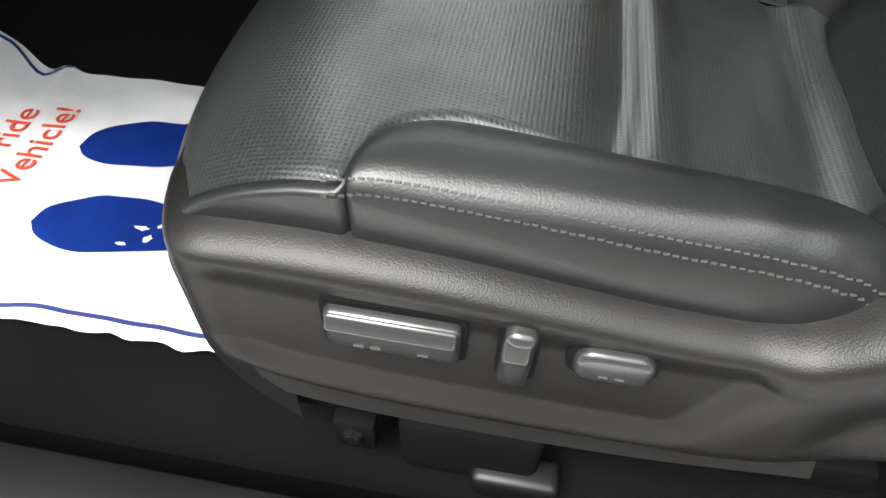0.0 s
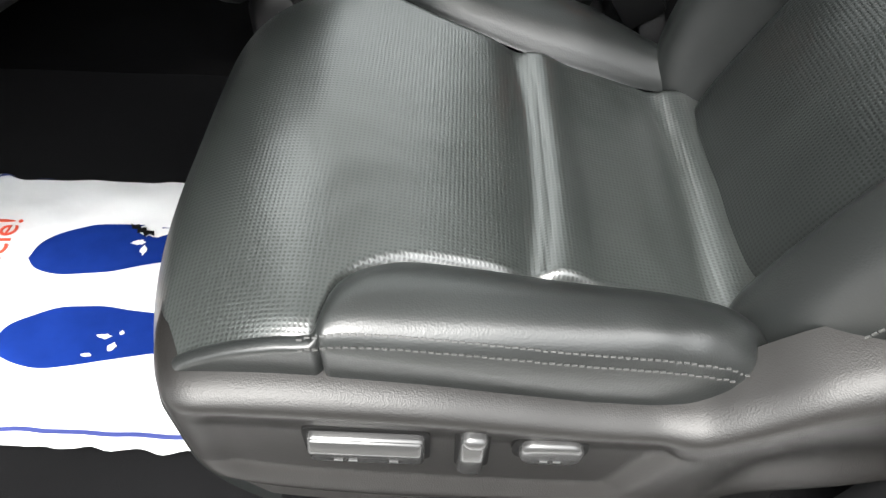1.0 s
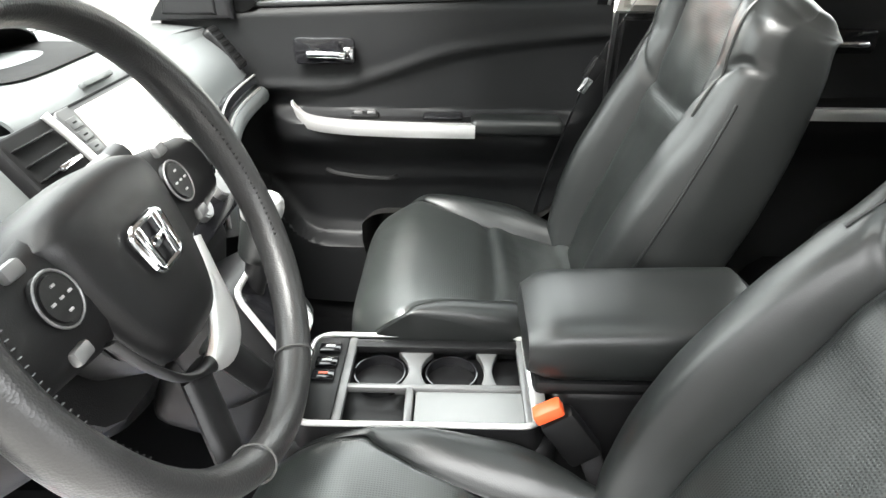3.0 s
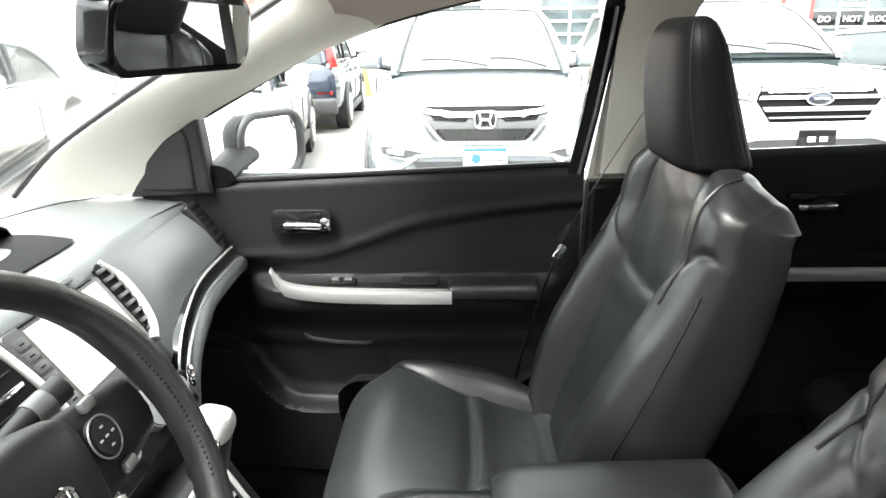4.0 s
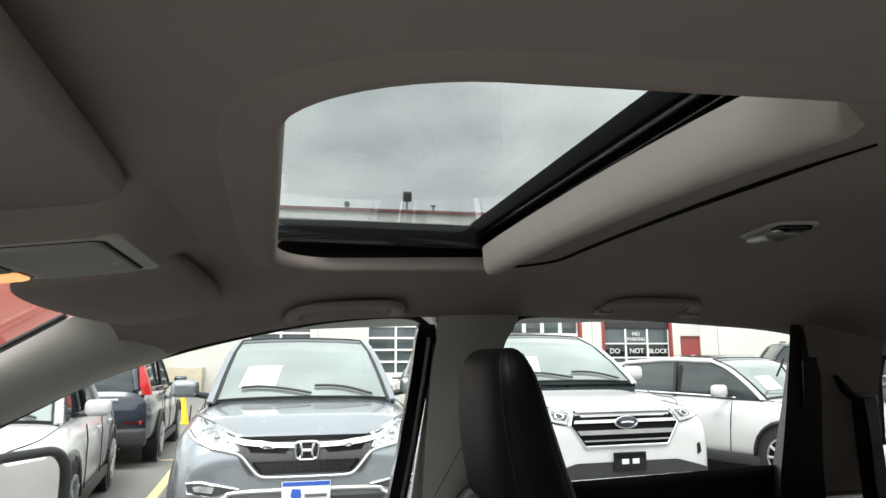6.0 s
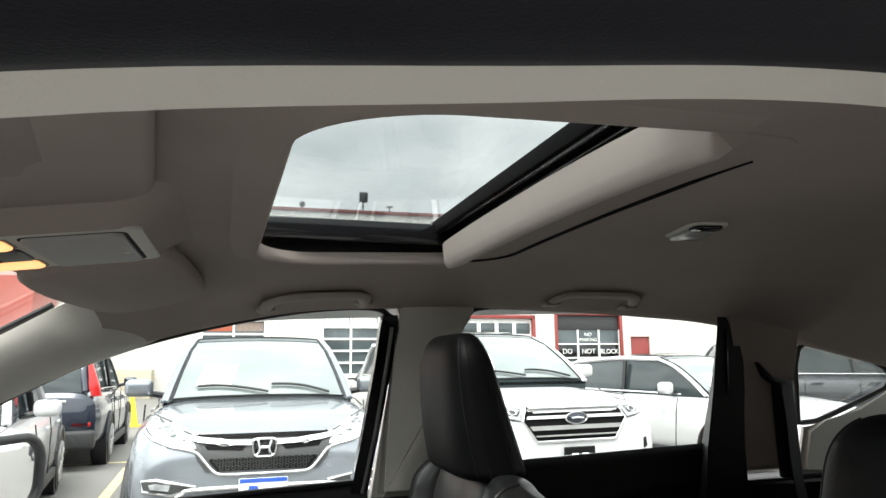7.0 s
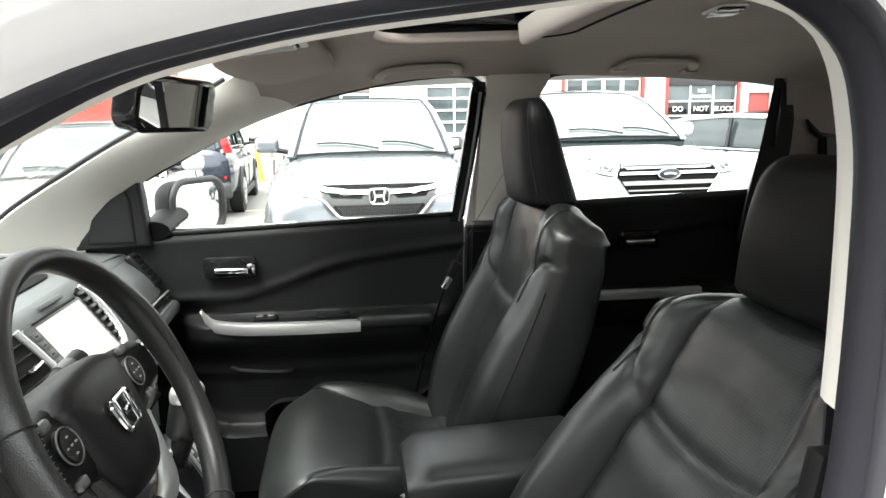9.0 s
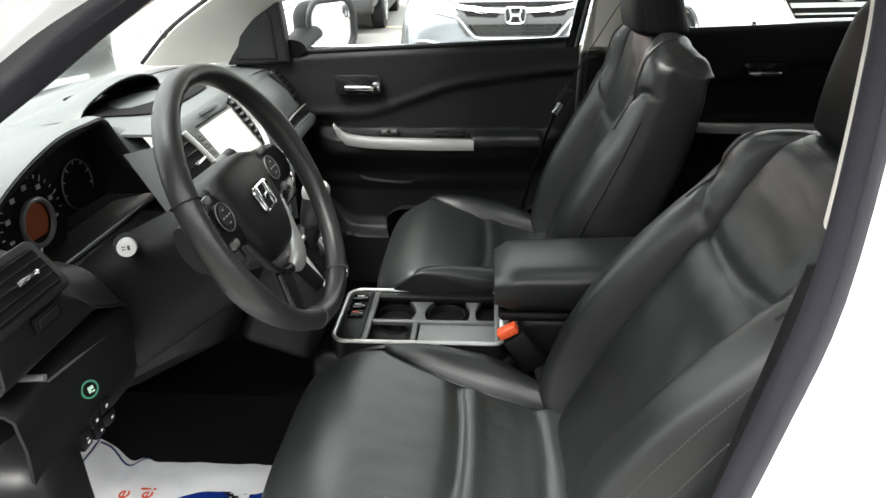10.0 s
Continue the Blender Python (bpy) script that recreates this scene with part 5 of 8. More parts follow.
def dash_edges(y):
    """The upper rear edge and the lower edge of the dashboard's sloping face at y."""
    tx = line_at([(-0.70, -0.22), (-0.45, -0.24), (-0.23, -0.235), (-0.18, -0.200), (-0.13, -0.168), (0.0, -0.162), (0.18, -0.164), (0.35, -0.180), (0.55, -0.214), (0.68, -0.232)], y)
    tz = line_at([(-0.70, 1.080), (-0.58, 1.090), (-0.2, 1.100), (0.0, 1.102), (0.18, 1.105), (0.35, 1.098), (0.55, 1.080), (0.68, 1.062)], y)
    sx = line_at([(-0.70, -0.20), (-0.23, -0.20), (-0.19, -0.140), (-0.15, -0.085), (0.0, -0.068), (0.12, -0.073), (0.18, -0.084), (0.245, -0.096), (0.37, -0.116), (0.576, -0.136), (0.68, -0.165)], y)
    sz = line_at([(-0.70, 0.99), (-0.2, 0.985), (-0.15, 0.968), (0.0, 0.966), (0.12, 0.955), (0.18, 0.948), (0.245, 0.970), (0.37, 0.984), (0.576, 0.973), (0.68, 0.960)], y)
    return tx, tz, sx, sz


def dash_top_z(x, y):
    tx, tz, sx, sz = dash_edges(y)
    return line_at([(-0.84, 1.022), (-0.68, 1.060), (-0.50, 1.084), (-0.36, 0.35 * 1.096 + 0.65 * tz), (tx, tz)], x)


def top_at(u, v):
    y = -0.70 + 1.38 * v
    tx, tz, sx, sz = dash_edges(y)
    if u <= 0.8:
        x = -0.84 + (tx - 0.022 + 0.84) * u / 0.8
        return (x, y, dash_top_z(x, y))
    t = (u - 0.8) / 0.2     # rounded rear edge
    a = radians(90 - 55 * t)
    return (tx - 0.022 + 0.034 * math.cos(a), y, tz - 0.034 + 0.034 * math.sin(a) + 0.003 * (1 - t))


def under_hood(u, v):
    y = -0.70 + 1.38 * v
    x = top_at(u, v)[0]
    return x > -0.315 and y < -0.14


part("top_pad", thicken(surface(top_at, 60, 110, keep=lambda u, v: not under_hood(u, v)), -0.005), DASHTOP, dash, "dark grey grained soft pad")


def face_at(u, v):
    y = -0.20 + 0.88 * v
    tx, tz, sx, sz = dash_edges(y)
    x0, z0 = tx - 0.022 + 0.034 * math.cos(radians(35)), tz - 0.034 + 0.034 * math.sin(radians(35))
    b = 0.010 * math.sin(math.pi * u) * smooth(0.16, 0.24, y)
    return (x0 + (sx - x0) * u + b * 0.8, y, z0 + (sz - z0) * u + b * 0.6)


part("face_pad", thicken(surface(face_at, 24, 90), -0.005), DASHTOP, dash, "dark grey soft pad in front of the passenger")


def low_at(u, v):
    y = -0.46 + 1.14 * v
    tx, tz, sx, sz = dash_edges(y)
    c = smooth(0.20, 0.10, y)      # the middle runs on down to the gear lever, the passenger's side falls back
    prof = [(sx, sz), (sx + 0.008 - 0.03 * (1 - c), sz - 0.045), (sx - 0.075 + 0.098 * c, sz - 0.10), (sx - 0.11 + 0.125 * c, 0.80), (sx - 0.14 + 0.10 * c, 0.70), (sx - 0.22, 0.60), (sx - 0.40, 0.52)]
    if y < -0.20:
        prof = [(-0.20, 0.992), (-0.175, 0.965), (-0.19, 0.90), (-0.22, 0.82), (-0.26, 0.75), (-0.34, 0.70), (-0.5, 0.66)]
    k = u * (len(prof) - 1)
    i = min(int(k), len(prof) - 2)
    t = k - i
    t = t * t * (3 - 2 * t) * 0.3 + t * 0.7
    return (prof[i][0] + (prof[i + 1][0] - prof[i][0]) * t, y, prof[i][1] + (prof[i + 1][1] - prof[i][1]) * t)


part("lower_face", thicken(surface(low_at, 42, 90), -0.005), PLASTIC, dash, "black grained plastic face")
part("pad_seam", tube([(x, y, dash_top_z(x, y) + 0.0004) for x, y in [(p.x, p.y) for p in spline([(-0.455, -0.01, 0), (-0.490, 0.07, 0), (-0.525, 0.20, 0), (-0.528, 0.37, 0), (-0.47, 0.54, 0), (-0.41, 0.64, 0)], 30)]], 0.0016, 6), PLASTIC, dash)
part("pad_seam", tube([(x, y, dash_top_z(x, y) + 0.0004) for x, y in [(-0.185 - 0.05 * (k / 14) ** 1.5, 0.17 + 0.46 * k / 14) for k in range(15)]], 0.0013, 6), PLASTIC, dash)

# hood over the instruments: a rim arching over the well and down its far side
rim_line = spline([(-0.200, -0.625, 1.010), (-0.200, -0.590, 1.062), (-0.200, -0.50, 1.122), (-0.196, -0.39, 1.158), (-0.215, -0.27, 1.154), (-0.243, -0.178, 1.137), (-0.240, -0.154, 1.100), (-0.222, -0.138, 1.045), (-0.200, -0.126, 0.996)], 56)
base_line = spline([(-0.40, -0.64, 1.060), (-0.41, -0.60, 1.083), (-0.43, -0.50, 1.085), (-0.44, -0.39, 1.087), (-0.43, -0.27, 1.090), (-0.36, -0.125, 1.098), (-0.29, -0.095, 1.098), (-0.235, -0.085, 1.085), (-0.19, -0.095, 0.985)], 56)
outer, lining, back = [], [], []
for r, b in zip(rim_line, base_line):
    ctr = Vector((r.x, -0.37, 1.03))
    inw = (ctr - r).normalized()
    mid = r.lerp(b, 0.5) + Vector((0, 0, 0.012))
    deep = Vector((-0.287, r.y, r.z)) + inw * 0.022
    outer.append([b - Vector((0, 0, 0.006)), b.lerp(mid, 0.55) + Vector((0, 0, 0.003)), mid, r.lerp(mid, 0.35) + Vector((0, 0, 0.004)), r.lerp(mid, 0.06) + Vector((0, 0, 0.0015)), r])
    lining.append([r, r + inw * 0.010 + Vector((-0.003, 0, 0)), r.lerp(deep, 0.3) + inw * 0.008, deep])
    back.append((deep.y, deep.z))
part("cluster_hood", thicken(loft(outer, False, False), 0.002), DASHTOP, dash, "arched soft hood over the instruments", angle=70)
part("hood_lining", thicken(loft(lining, False, False), 0.002), PLASTIC, dash, "black inner lining of the hood", angle=60)
part("cluster_panel", prism(back, "x", -0.292, -0.286), MATTBLACK, dash, "black instrument panel")
part("well_floor", prism([(-0.295, 0.955), (-0.295, 0.975), (-0.25, 0.985), (-0.206, 0.997), (-0.198, 0.993), (-0.20, 0.975)], "y", -0.63, -0.118, 0.003), PLASTIC, dash)
part("well_trim", tube([(-0.198, -0.60 + 0.478 * k / 12, 0.9985) for k in range(13)], 0.0017, 8), STEEL, dash, "thin grey trim line")


def gauge(c, r, big):
    g = part("gauge", cyl((c[0], c[1], c[2]), (c[0] + 0.004, c[1], c[2] + 0.0005), r, n=40), MATTBLACK, dash, "round speed dial with an orange centre" if big else "small round dial")
    bm = bmesh.new()
    for k in range(25 if big else 9):
        a = radians(225 - 270 * k / (24 if big else 8))
        rr = r * 0.90
        rbox((c[0] + 0.0050, c[1] + rr * math.cos(a), c[2] + rr * math.sin(a)), (0.001, 0.0016, 0.010 if k % 3 == 0 else 0.005), 0, bm=bm, rot=Matrix.Rotation(a - math.pi / 2, 3, "X"))
        if big and k % 3 == 0:
            rr = r * 0.72
            rbox((c[0] + 0.0050, c[1] + rr * math.cos(a), c[2] + rr * math.sin(a)), (0.001, 0.009, 0.007), 0, bm=bm)
    part("dial_marks", bm, GAUGEMARK, g, smooth=False)
    if big:
        part("dial_centre", cyl((c[0] + 0.004, c[1], c[2]), (c[0] + 0.007, c[1], c[2]), r * 0.40, n=32), GAUGEORANGE, g, "dim orange display centre")
        part("dial_ring", tube([(c[0] + 0.012, c[1] + r * 0.46 * math.cos(a), c[2] + r * 0.46 * math.sin(a)) for a in [2 * math.pi * k / 32 for k in range(32)]], 0.0042, 8, closed=True), STEEL, g)
        part("needle", tube([(c[0] + 0.014, c[1] + 0.03 * math.cos(4.4), c[2] + 0.03 * math.sin(4.4)), (c[0] + 0.014, c[1] + r * 0.85 * math.cos(4.4), c[2] + r * 0.85 * math.sin(4.4))], 0.0015, 6), WHITEMARK, g)
    else:
        part("gauge_ring", tube([(c[0] + 0.005, c[1] + r * math.cos(a), c[2] + r * math.sin(a)) for a in [2 * math.pi * k / 36 for k in range(36)]], 0.0012, 6, closed=True), STEEL, g)


gauge((-0.285, -0.352, 1.030), 0.074, True)
gauge((-0.285, -0.480, 1.030), 0.040, False)
gauge((-0.285, -0.230, 1.045), 0.040, False)

# hooded display on top of the middle of the dashboard: arched roof over a dark scoop
disp, roofin = [], []
for k in range(21):
    t = k / 20
    y = -0.045 + 0.335 * t
    arch = (4 * t * (1 - t)) ** 0.55
    zb = dash_top_z(-0.37, y)
    z = zb + 0.046 * arch
    x = -0.372 + 0.012 * arch
    disp.append([(-0.56, 0.122 + (y - 0.122) * 0.8, dash_top_z(-0.56, y) - 0.004), (-0.47, 0.122 + (y - 0.122) * 0.93, dash_top_z(-0.47, y) + 0.030 * arch - 0.002), (x - 0.02, y, z), (x, y, z - 0.003)])
    roofin.append([(x, y, z - 0.003), (x - 0.01, y, z - 0.008), (-0.44, 0.122 + (y - 0.122) * 0.8, zb + 0.028 * arch - 0.008)])
part("display_hood", thicken(loft(disp, False, False), 0.002), DASHTOP, dash, "arched roof of the trip display", angle=70)
part("display_roof", thicken(loft(roofin, False, False), 0.002), MATTBLACK, dash)
scoop = [(-0.450, 0.00), (-0.375, -0.040), (-0.330, -0.022), (-0.270, -0.012), (-0.238, 0.020), (-0.230, 0.122), (-0.238, 0.225), (-0.270, 0.257), (-0.375, 0.285), (-0.450, 0.245)]
bm = loft([[(x, y, dash_top_z(x, y) + 0.0035) for x, y in [(p.x, p.y) for p in spline([(a, b, 0) for a, b in scoop + scoop[:1]], 60)][:-1]],
           [(-0.34 + (x + 0.34) * 0.90, 0.122 + (y - 0.122) * 0.93, dash_top_z(x, y) + 0.004) for x, y in [(p.x, p.y) for p in spline([(a, b, 0) for a, b in scoop + scoop[:1]], 60)][:-1]]], True, True)
part("display_scoop", bm, MATTBLACK, dash, "dark matt floor in front of the display")
part("display_panel", rbox((-0.432, 0.122, 1.112), (0.006, 0.19, 0.030), 0.002, rot=Euler((0, radians(-20), 0)).to_matrix()), GLOSS, dash, "dark display panel")

# centre stack: screen between two vents, on the sloping face
slope = Matrix.Translation((-0.133, 0.0, 1.063)) @ Matrix.Rotation(radians(-35), 4, "Y")


def stack_box(name, y0, y1, z0, z1, d0, d1, mat, parent, label="", r=0.003, base=None):
    """A block on a sloping face: across from y0 to y1, up it from z0 to z1, standing out from d0 to d1."""
    bm = rbox(((d0 + d1) / 2, (y0 + y1) / 2, (z0 + z1) / 2), (abs(d1 - d0), y1 - y0, z1 - z0), r)
    return part(name, turned(bm, base or slope), mat, parent, label)


part("stack_panel", turned(prism(round_rect(-0.195, -0.125, 0.128, 0.036, 0.016), "x", -0.012, 0.0025, 0.002), slope), PLASTIC, dash, "dark grey stack surround")
scr = part("touch_screen", turned(prism(round_rect(-0.090, -0.094, 0.116, 0.034, 0.008), "x", 0.0, 0.006, 0.002), slope), STACKGREY, dash, "lit touch screen in a grey surround")
stack_box("display", -0.056, 0.104, -0.074, 0.026, 0.0055, 0.0072, SCREEN, scr, "pale lit display", 0.0005)
for k in range(6):
    stack_box("screen_key", -0.084, -0.063, -0.074 + 0.0165 * k, -0.061 + 0.0165 * k, 0.0055, 0.0078, STACKGREY, scr, "", 0.001)
    stack_box("key_mark", -0.078, -0.070, -0.0685 + 0.0165 * k, -0.0665 + 0.0165 * k, 0.0078, 0.0084, MATTBLACK, scr, "", 0)
stack_box("screen_slot", -0.060, 0.100, 0.031, 0.0335, 0.0055, 0.0068, MATTBLACK, scr, "", 0)
stack_box("button_cap", 0.000, 0.075, 0.043, 0.052, -0.004, 0.006, DASHTOP, dash, "small grey button on the pad's edge", 0.003)
# left vent with a slim silver bar
vent = part("air_vent", turned(prism(round_rect(-0.190, -0.085, -0.092, 0.034, 0.010), "x", -0.010, 0.0035, 0.002), slope), MATTBLACK, dash, "black louvred air vent with a silver bar")
for k in range(6):
    stack_box("louvre", -0.184, -0.112, -0.074 + 0.0185 * k, -0.0722 + 0.0185 * k, 0.002, 0.009, PLASTIC, vent, "", 0.0006)
part("vent_trim", turned(tube([(0.007, -0.106 + 0.012 * t + 0.005 * math.sin(3.1 * t), 0.036 - 0.12 * t) for t in [k / 10 for k in range(11)]], 0.0050, 10), slope), SILVER, vent, "satin silver trim bar")
stack_box("vent_tab", -0.160, -0.118, -0.022, -0.015, 0.008, 0.016, CHROME, vent, "", 0.002)
# right vent between the screen and its curved silver bar
bar = [(p.x, p.y) for p in spline([(0.140, 0.046, 0), (0.152, 0.014, 0), (0.151, -0.028, 0), (0.138, -0.062, 0), (0.114, -0.084, 0)], 24)]
vent = part("air_vent", turned(prism([(0.119, 0.040)] + [(y - 0.004, z) for y, z in bar[:20]] + [(0.119, -0.072)], "x", 0.0, 0.005, 0.001), slope), MATTBLACK, dash, "black slatted air vent with a curved silver bar")
for k in range(8):
    zz = 0.034 - 0.0145 * k
    y1 = min(bar, key=lambda p: abs(p[1] - zz))[0] - 0.004
    stack_box("slat", 0.120, y1, zz - 0.003, zz + 0.003, 0.003, 0.009, STACKGREY, vent, "", 0.001)
part("vent_trim", turned(tube([(0.007, y, z) for y, z in bar], [0.003 + 0.0045 * smooth(0, 8, i) for i in range(25)], 10), slope), SILVER, vent, "curved satin silver trim bar")
# climate row below the screen
stack_box("climate_panel", -0.12, 0.11, -0.19, -0.112, -0.02, 0.003, GLOSS, dash, "black climate control panel", 0.006)
for k in (-1, 0, 1):
    part("climate_knob", turned(cyl((0.0, 0.075 * k, -0.150), (0.016, 0.075 * k, -0.150), 0.021, 0.018, 20, bevel=0.002), slope), STEEL, dash)

# passenger's side: gloss strip with a bright line, padded roll under it
gl = spline([(-0.140, 0.640, 0.958), (-0.132, 0.576, 0.968), (-0.112, 0.37, 0.980), (-0.092, 0.245, 0.966), (-0.080, 0.180, 0.940), (-0.074, 0.150, 0.900), (-0.070, 0.138, 0.860)], 36)
rings = [[p + Vector((0.004, 0, -0.014)), p + Vector((0.010, 0.002, 0.0)), p + Vector((0.004, 0.004, 0.014)), p + Vector((-0.02, 0, 0.014)), p + Vector((-0.02, 0, -0.014))] for p in gl]
part("gloss_strip", loft(rings), GLOSS, dash, "gloss black trim strip")
part("strip_line", tube([p + Vector((0.007, -0.004, 0.016)) for p in gl[3:]], 0.0022, 6), SILVER, dash)
part("strip_line", tube([p + Vector((0.012, 0.006, -0.014)) for p in gl[3:]], 0.0030, 6), SILVER, dash)
part("lower_roll", tube([p + Vector((0.002, 0.022, -0.034)) for p in gl], 0.021, 12), DASHTOP, dash, "soft roll below the strip")
vm = Matrix.Translation((-0.180, 0.600, 1.034)) @ Matrix.Rotation(radians(-37), 4, "Y")
sv = part("side_vent", turned(prism(round_rect(-0.026, -0.050, 0.030, 0.050, 0.010), "x", -0.008, 0.008, 0.003), vm), PLASTIC, dash, "slotted window demister vent")
for k in range(6):
    part("slot", turned(rbox((0.0082, 0.002, -0.040 + 0.016 * k), (0.003, 0.044, 0.0085), 0.001), vm), MATTBLACK, sv)
part("glove_box", rbox((-0.215, 0.40, 0.775), (0.03, 0.40, 0.15), 0.014, rot=Euler((0, radians(22), 0)).to_matrix()), PLASTIC, dash, "black glove box lid")

# driver's lower left: vent in a leaning panel, slim tray, round green button, small switches
def left_at(u, v):
    y = -0.70 + 0.245 * v
    az = line_at([(-0.70, 1.102), (-0.60, 1.100), (-0.567, 1.080), (-0.535, 1.050), (-0.46, 1.012)], y)
    ax = -0.130
    tuck = smooth(-0.475, -0.455, y)
    prof = [(-0.27, az + 0.010), (-0.17, az + 0.010), (ax - 0.010, az + 0.002), (ax + 0.004, az - 0.008), (ax + 0.030, az - 0.045), (-0.092, min(1.032, az - 0.052)), (-0.094, 1.000), (-0.102, 0.990), (-0.150, 0.986), (-0.155, 0.970),
            (-0.107, 0.966), (-0.097, 0.958), (-0.094, 0.92), (-0.099, 0.87), (-0.108, 0.848), (-0.14, 0.834), (-0.24, 0.80)]
    for j in range(3, len(prof)):      # never folds back up where the panel dips under the column
        prof[j] = (prof[j][0], min(prof[j][1], prof[j - 1][1] - 0.001))
    prof = [(a - 0.045 * tuck, b) for a, b in prof]
    k = u * (len(prof) - 1)
    i = min(int(k), len(prof) - 2)
    return (prof[i][0] + (prof[i + 1][0] - prof[i][0]) * (k - i), y, prof[i][1] + (prof[i + 1][1] - prof[i][1]) * (k - i))


part("side_panel", thicken(surface(left_at, 64, 40), -0.004), PLASTIC, dash, "black panel beside the steering column", angle=50)
lm = Matrix.Translation((-0.113, -0.628, 1.076)) @ Matrix.Rotation(radians(-35), 4, "Y")
lv = part("air_vent", turned(prism(round_rect(-0.068, -0.035, 0.060, 0.031, 0.011), "x", -0.004, 0.0065, 0.003), lm), PLASTIC, dash, "black louvred air vent")
part("vent_mouth", turned(prism(round_rect(-0.060, -0.027, 0.050, 0.022, 0.007), "x", 0.004, 0.0068), lm), MATTBLACK, lv)
for k in range(5):
    stack_box("louvre", -0.058, 0.047, -0.0235 + 0.0105 * k, -0.0222 + 0.0105 * k, 0.0062, 0.0105, PLASTIC, lv, "", 0.0004, lm)
stack_box("vent_tab", -0.010, 0.024, -0.006, 0.000, 0.010, 0.018, CHROME, lv, "", 0.002, lm)
part("vent_wheel", rbox((-0.090, -0.622, 1.036), (0.008, 0.036, 0.012), 0.003), PLASTIC, lv)
part("vent_wheel_slot", rbox((-0.0905, -0.622, 1.036), (0.006, 0.044, 0.018), 0.002), MATTBLACK, lv)
tray = part("tray_lip", tube([(-0.098, -0.640 + 0.16 * k / 10, 0.9655 - 0.002 * k) for k in range(9)], 0.0016, 6), STEEL, dash, "thin edge of the slim tray")
part("tray_strip", tube([(-0.150, -0.642, 0.969), (-0.125, -0.641, 0.969), (-0.102, -0.637, 0.968)], 0.0050, 10, flat=0.8), SILVER, tray, "satin silver strip")
eco = part("eco_button", cyl((-0.104, -0.584, 0.914), (-0.089, -0.590, 0.918), 0.0105, 0.0098, 28, bevel=0.002), MATTBLACK, dash, "round dark button with a green ring")
em = Matrix.Translation((-0.0885, -0.5905, 0.9182)) @ (Vector((0.015, -0.006, 0.004)).to_track_quat("Z", "Y").to_matrix().to_4x4())
part("button_ring", turned(tube([(0.0102 * math.cos(a), 0.0102 * math.sin(a), -0.002) for a in [2 * math.pi * k / 28 for k in range(28)]], 0.0013, 6, closed=True), em), GREEN, eco, "pale green ring")
for bx, by, w, h in ((0.0, 0.002, 0.007, 0.004), (0.002, -0.003, 0.004, 0.002), (-0.002, -0.0015, 0.003, 0.004)):
    part("button_mark", turned(rbox((bx, by, 0.0006), (w, h, 0.001), 0), em), GREENMARK, eco, smooth=False)
for yy, zz, w, h in ((-0.562, 0.872, 0.007, 0.012), (-0.586, 0.869, 0.006, 0.013), (-0.610, 0.856, 0.007, 0.010), (-0.558, 0.851, 0.006, 0.009), (-0.583, 0.851, 0.006, 0.007), (-0.611, 0.862, 0.004, 0.005)):
    sw = part("small_switch", rbox((-0.1005, yy, zz), (0.010, 0.020, 0.018), 0.003, rot=Euler((0, radians(6), 0)).to_matrix()), PLASTIC, dash)
    part("switch_mark", rbox((-0.0948, yy, zz), (0.001, w * 0.6, h * 0.30), 0, rot=Euler((0, radians(6), 0)).to_matrix()), WHITEMARK, sw, smooth=False)
part("fuse_cover", rbox((-0.135, -0.665, 0.815), (0.09, 0.10, 0.15), 0.03, 4), PLASTIC, dash)

# ---- steering wheel and column ----
wheel = thing("steering_wheel", "black leather steering wheel with a badge and a silver lower spoke", "steering wheel", (0.03, -0.360, 1.06))
TILT = radians(26)
WC = Matrix.Translation((0.060, -0.362, 1.072)) @ Matrix.Rotation(TILT, 4, "Y").inverted() @ Matrix(((0, 0, 1, 0), (1, 0, 0, 0), (0, 1, 0, 0), (0, 0, 0, 1)))
# wheel space: x across (to +y of the car), y up the wheel, z towards the driver
R = 0.184
rim = []
for k in range(64):
    a = 2 * math.pi * k / 64
    thick = 0.0152 + 0.0030 * math.exp(-((abs(math.sin(a / 1.0 - 0.35)) - 0.0) / 0.3) ** 2)
    c = Vector((R * math.cos(a), R * math.sin(a) * 0.985, 0.012))
    e = Vector((math.cos(a), math.sin(a), 0))
    rim.append([WC @ (c + e * thick * 0.92 * math.cos(t) + Vector((0, 0, 1)) * thick * 1.12 * math.sin(t)) for t in [2 * math.pi * j / 14 for j in range(14)]])
rim.append(rim[0])
bm = loft(rim, True, False)
bmesh.ops.remove_doubles(bm, verts=bm.verts, dist=1e-6)
rimo = part("rim", bm, material("wheel_leather", (0.016, 0.016, 0.016), 0.36, vary=0.2, bump=0.2, bump_scale=600, kind="voronoi"), wheel, "worn black leather rim")
for a in (20, 160, 248, 292):
    t = radians(a)
    c = Vector((R * math.cos(t), R * math.sin(t) * 0.985, 0.012))
    e = Vector((math.cos(t), math.sin(t), 0))
    part("rim_seam", tube([WC @ (c + e * 0.0157 * math.cos(q) + Vector((0, 0, 0.0188 * math.sin(q)))) for q in [2 * math.pi * j / 20 for j in range(20)]], 0.0010, 6, closed=True), THREAD if a > 200 else PLASTIC, rimo)
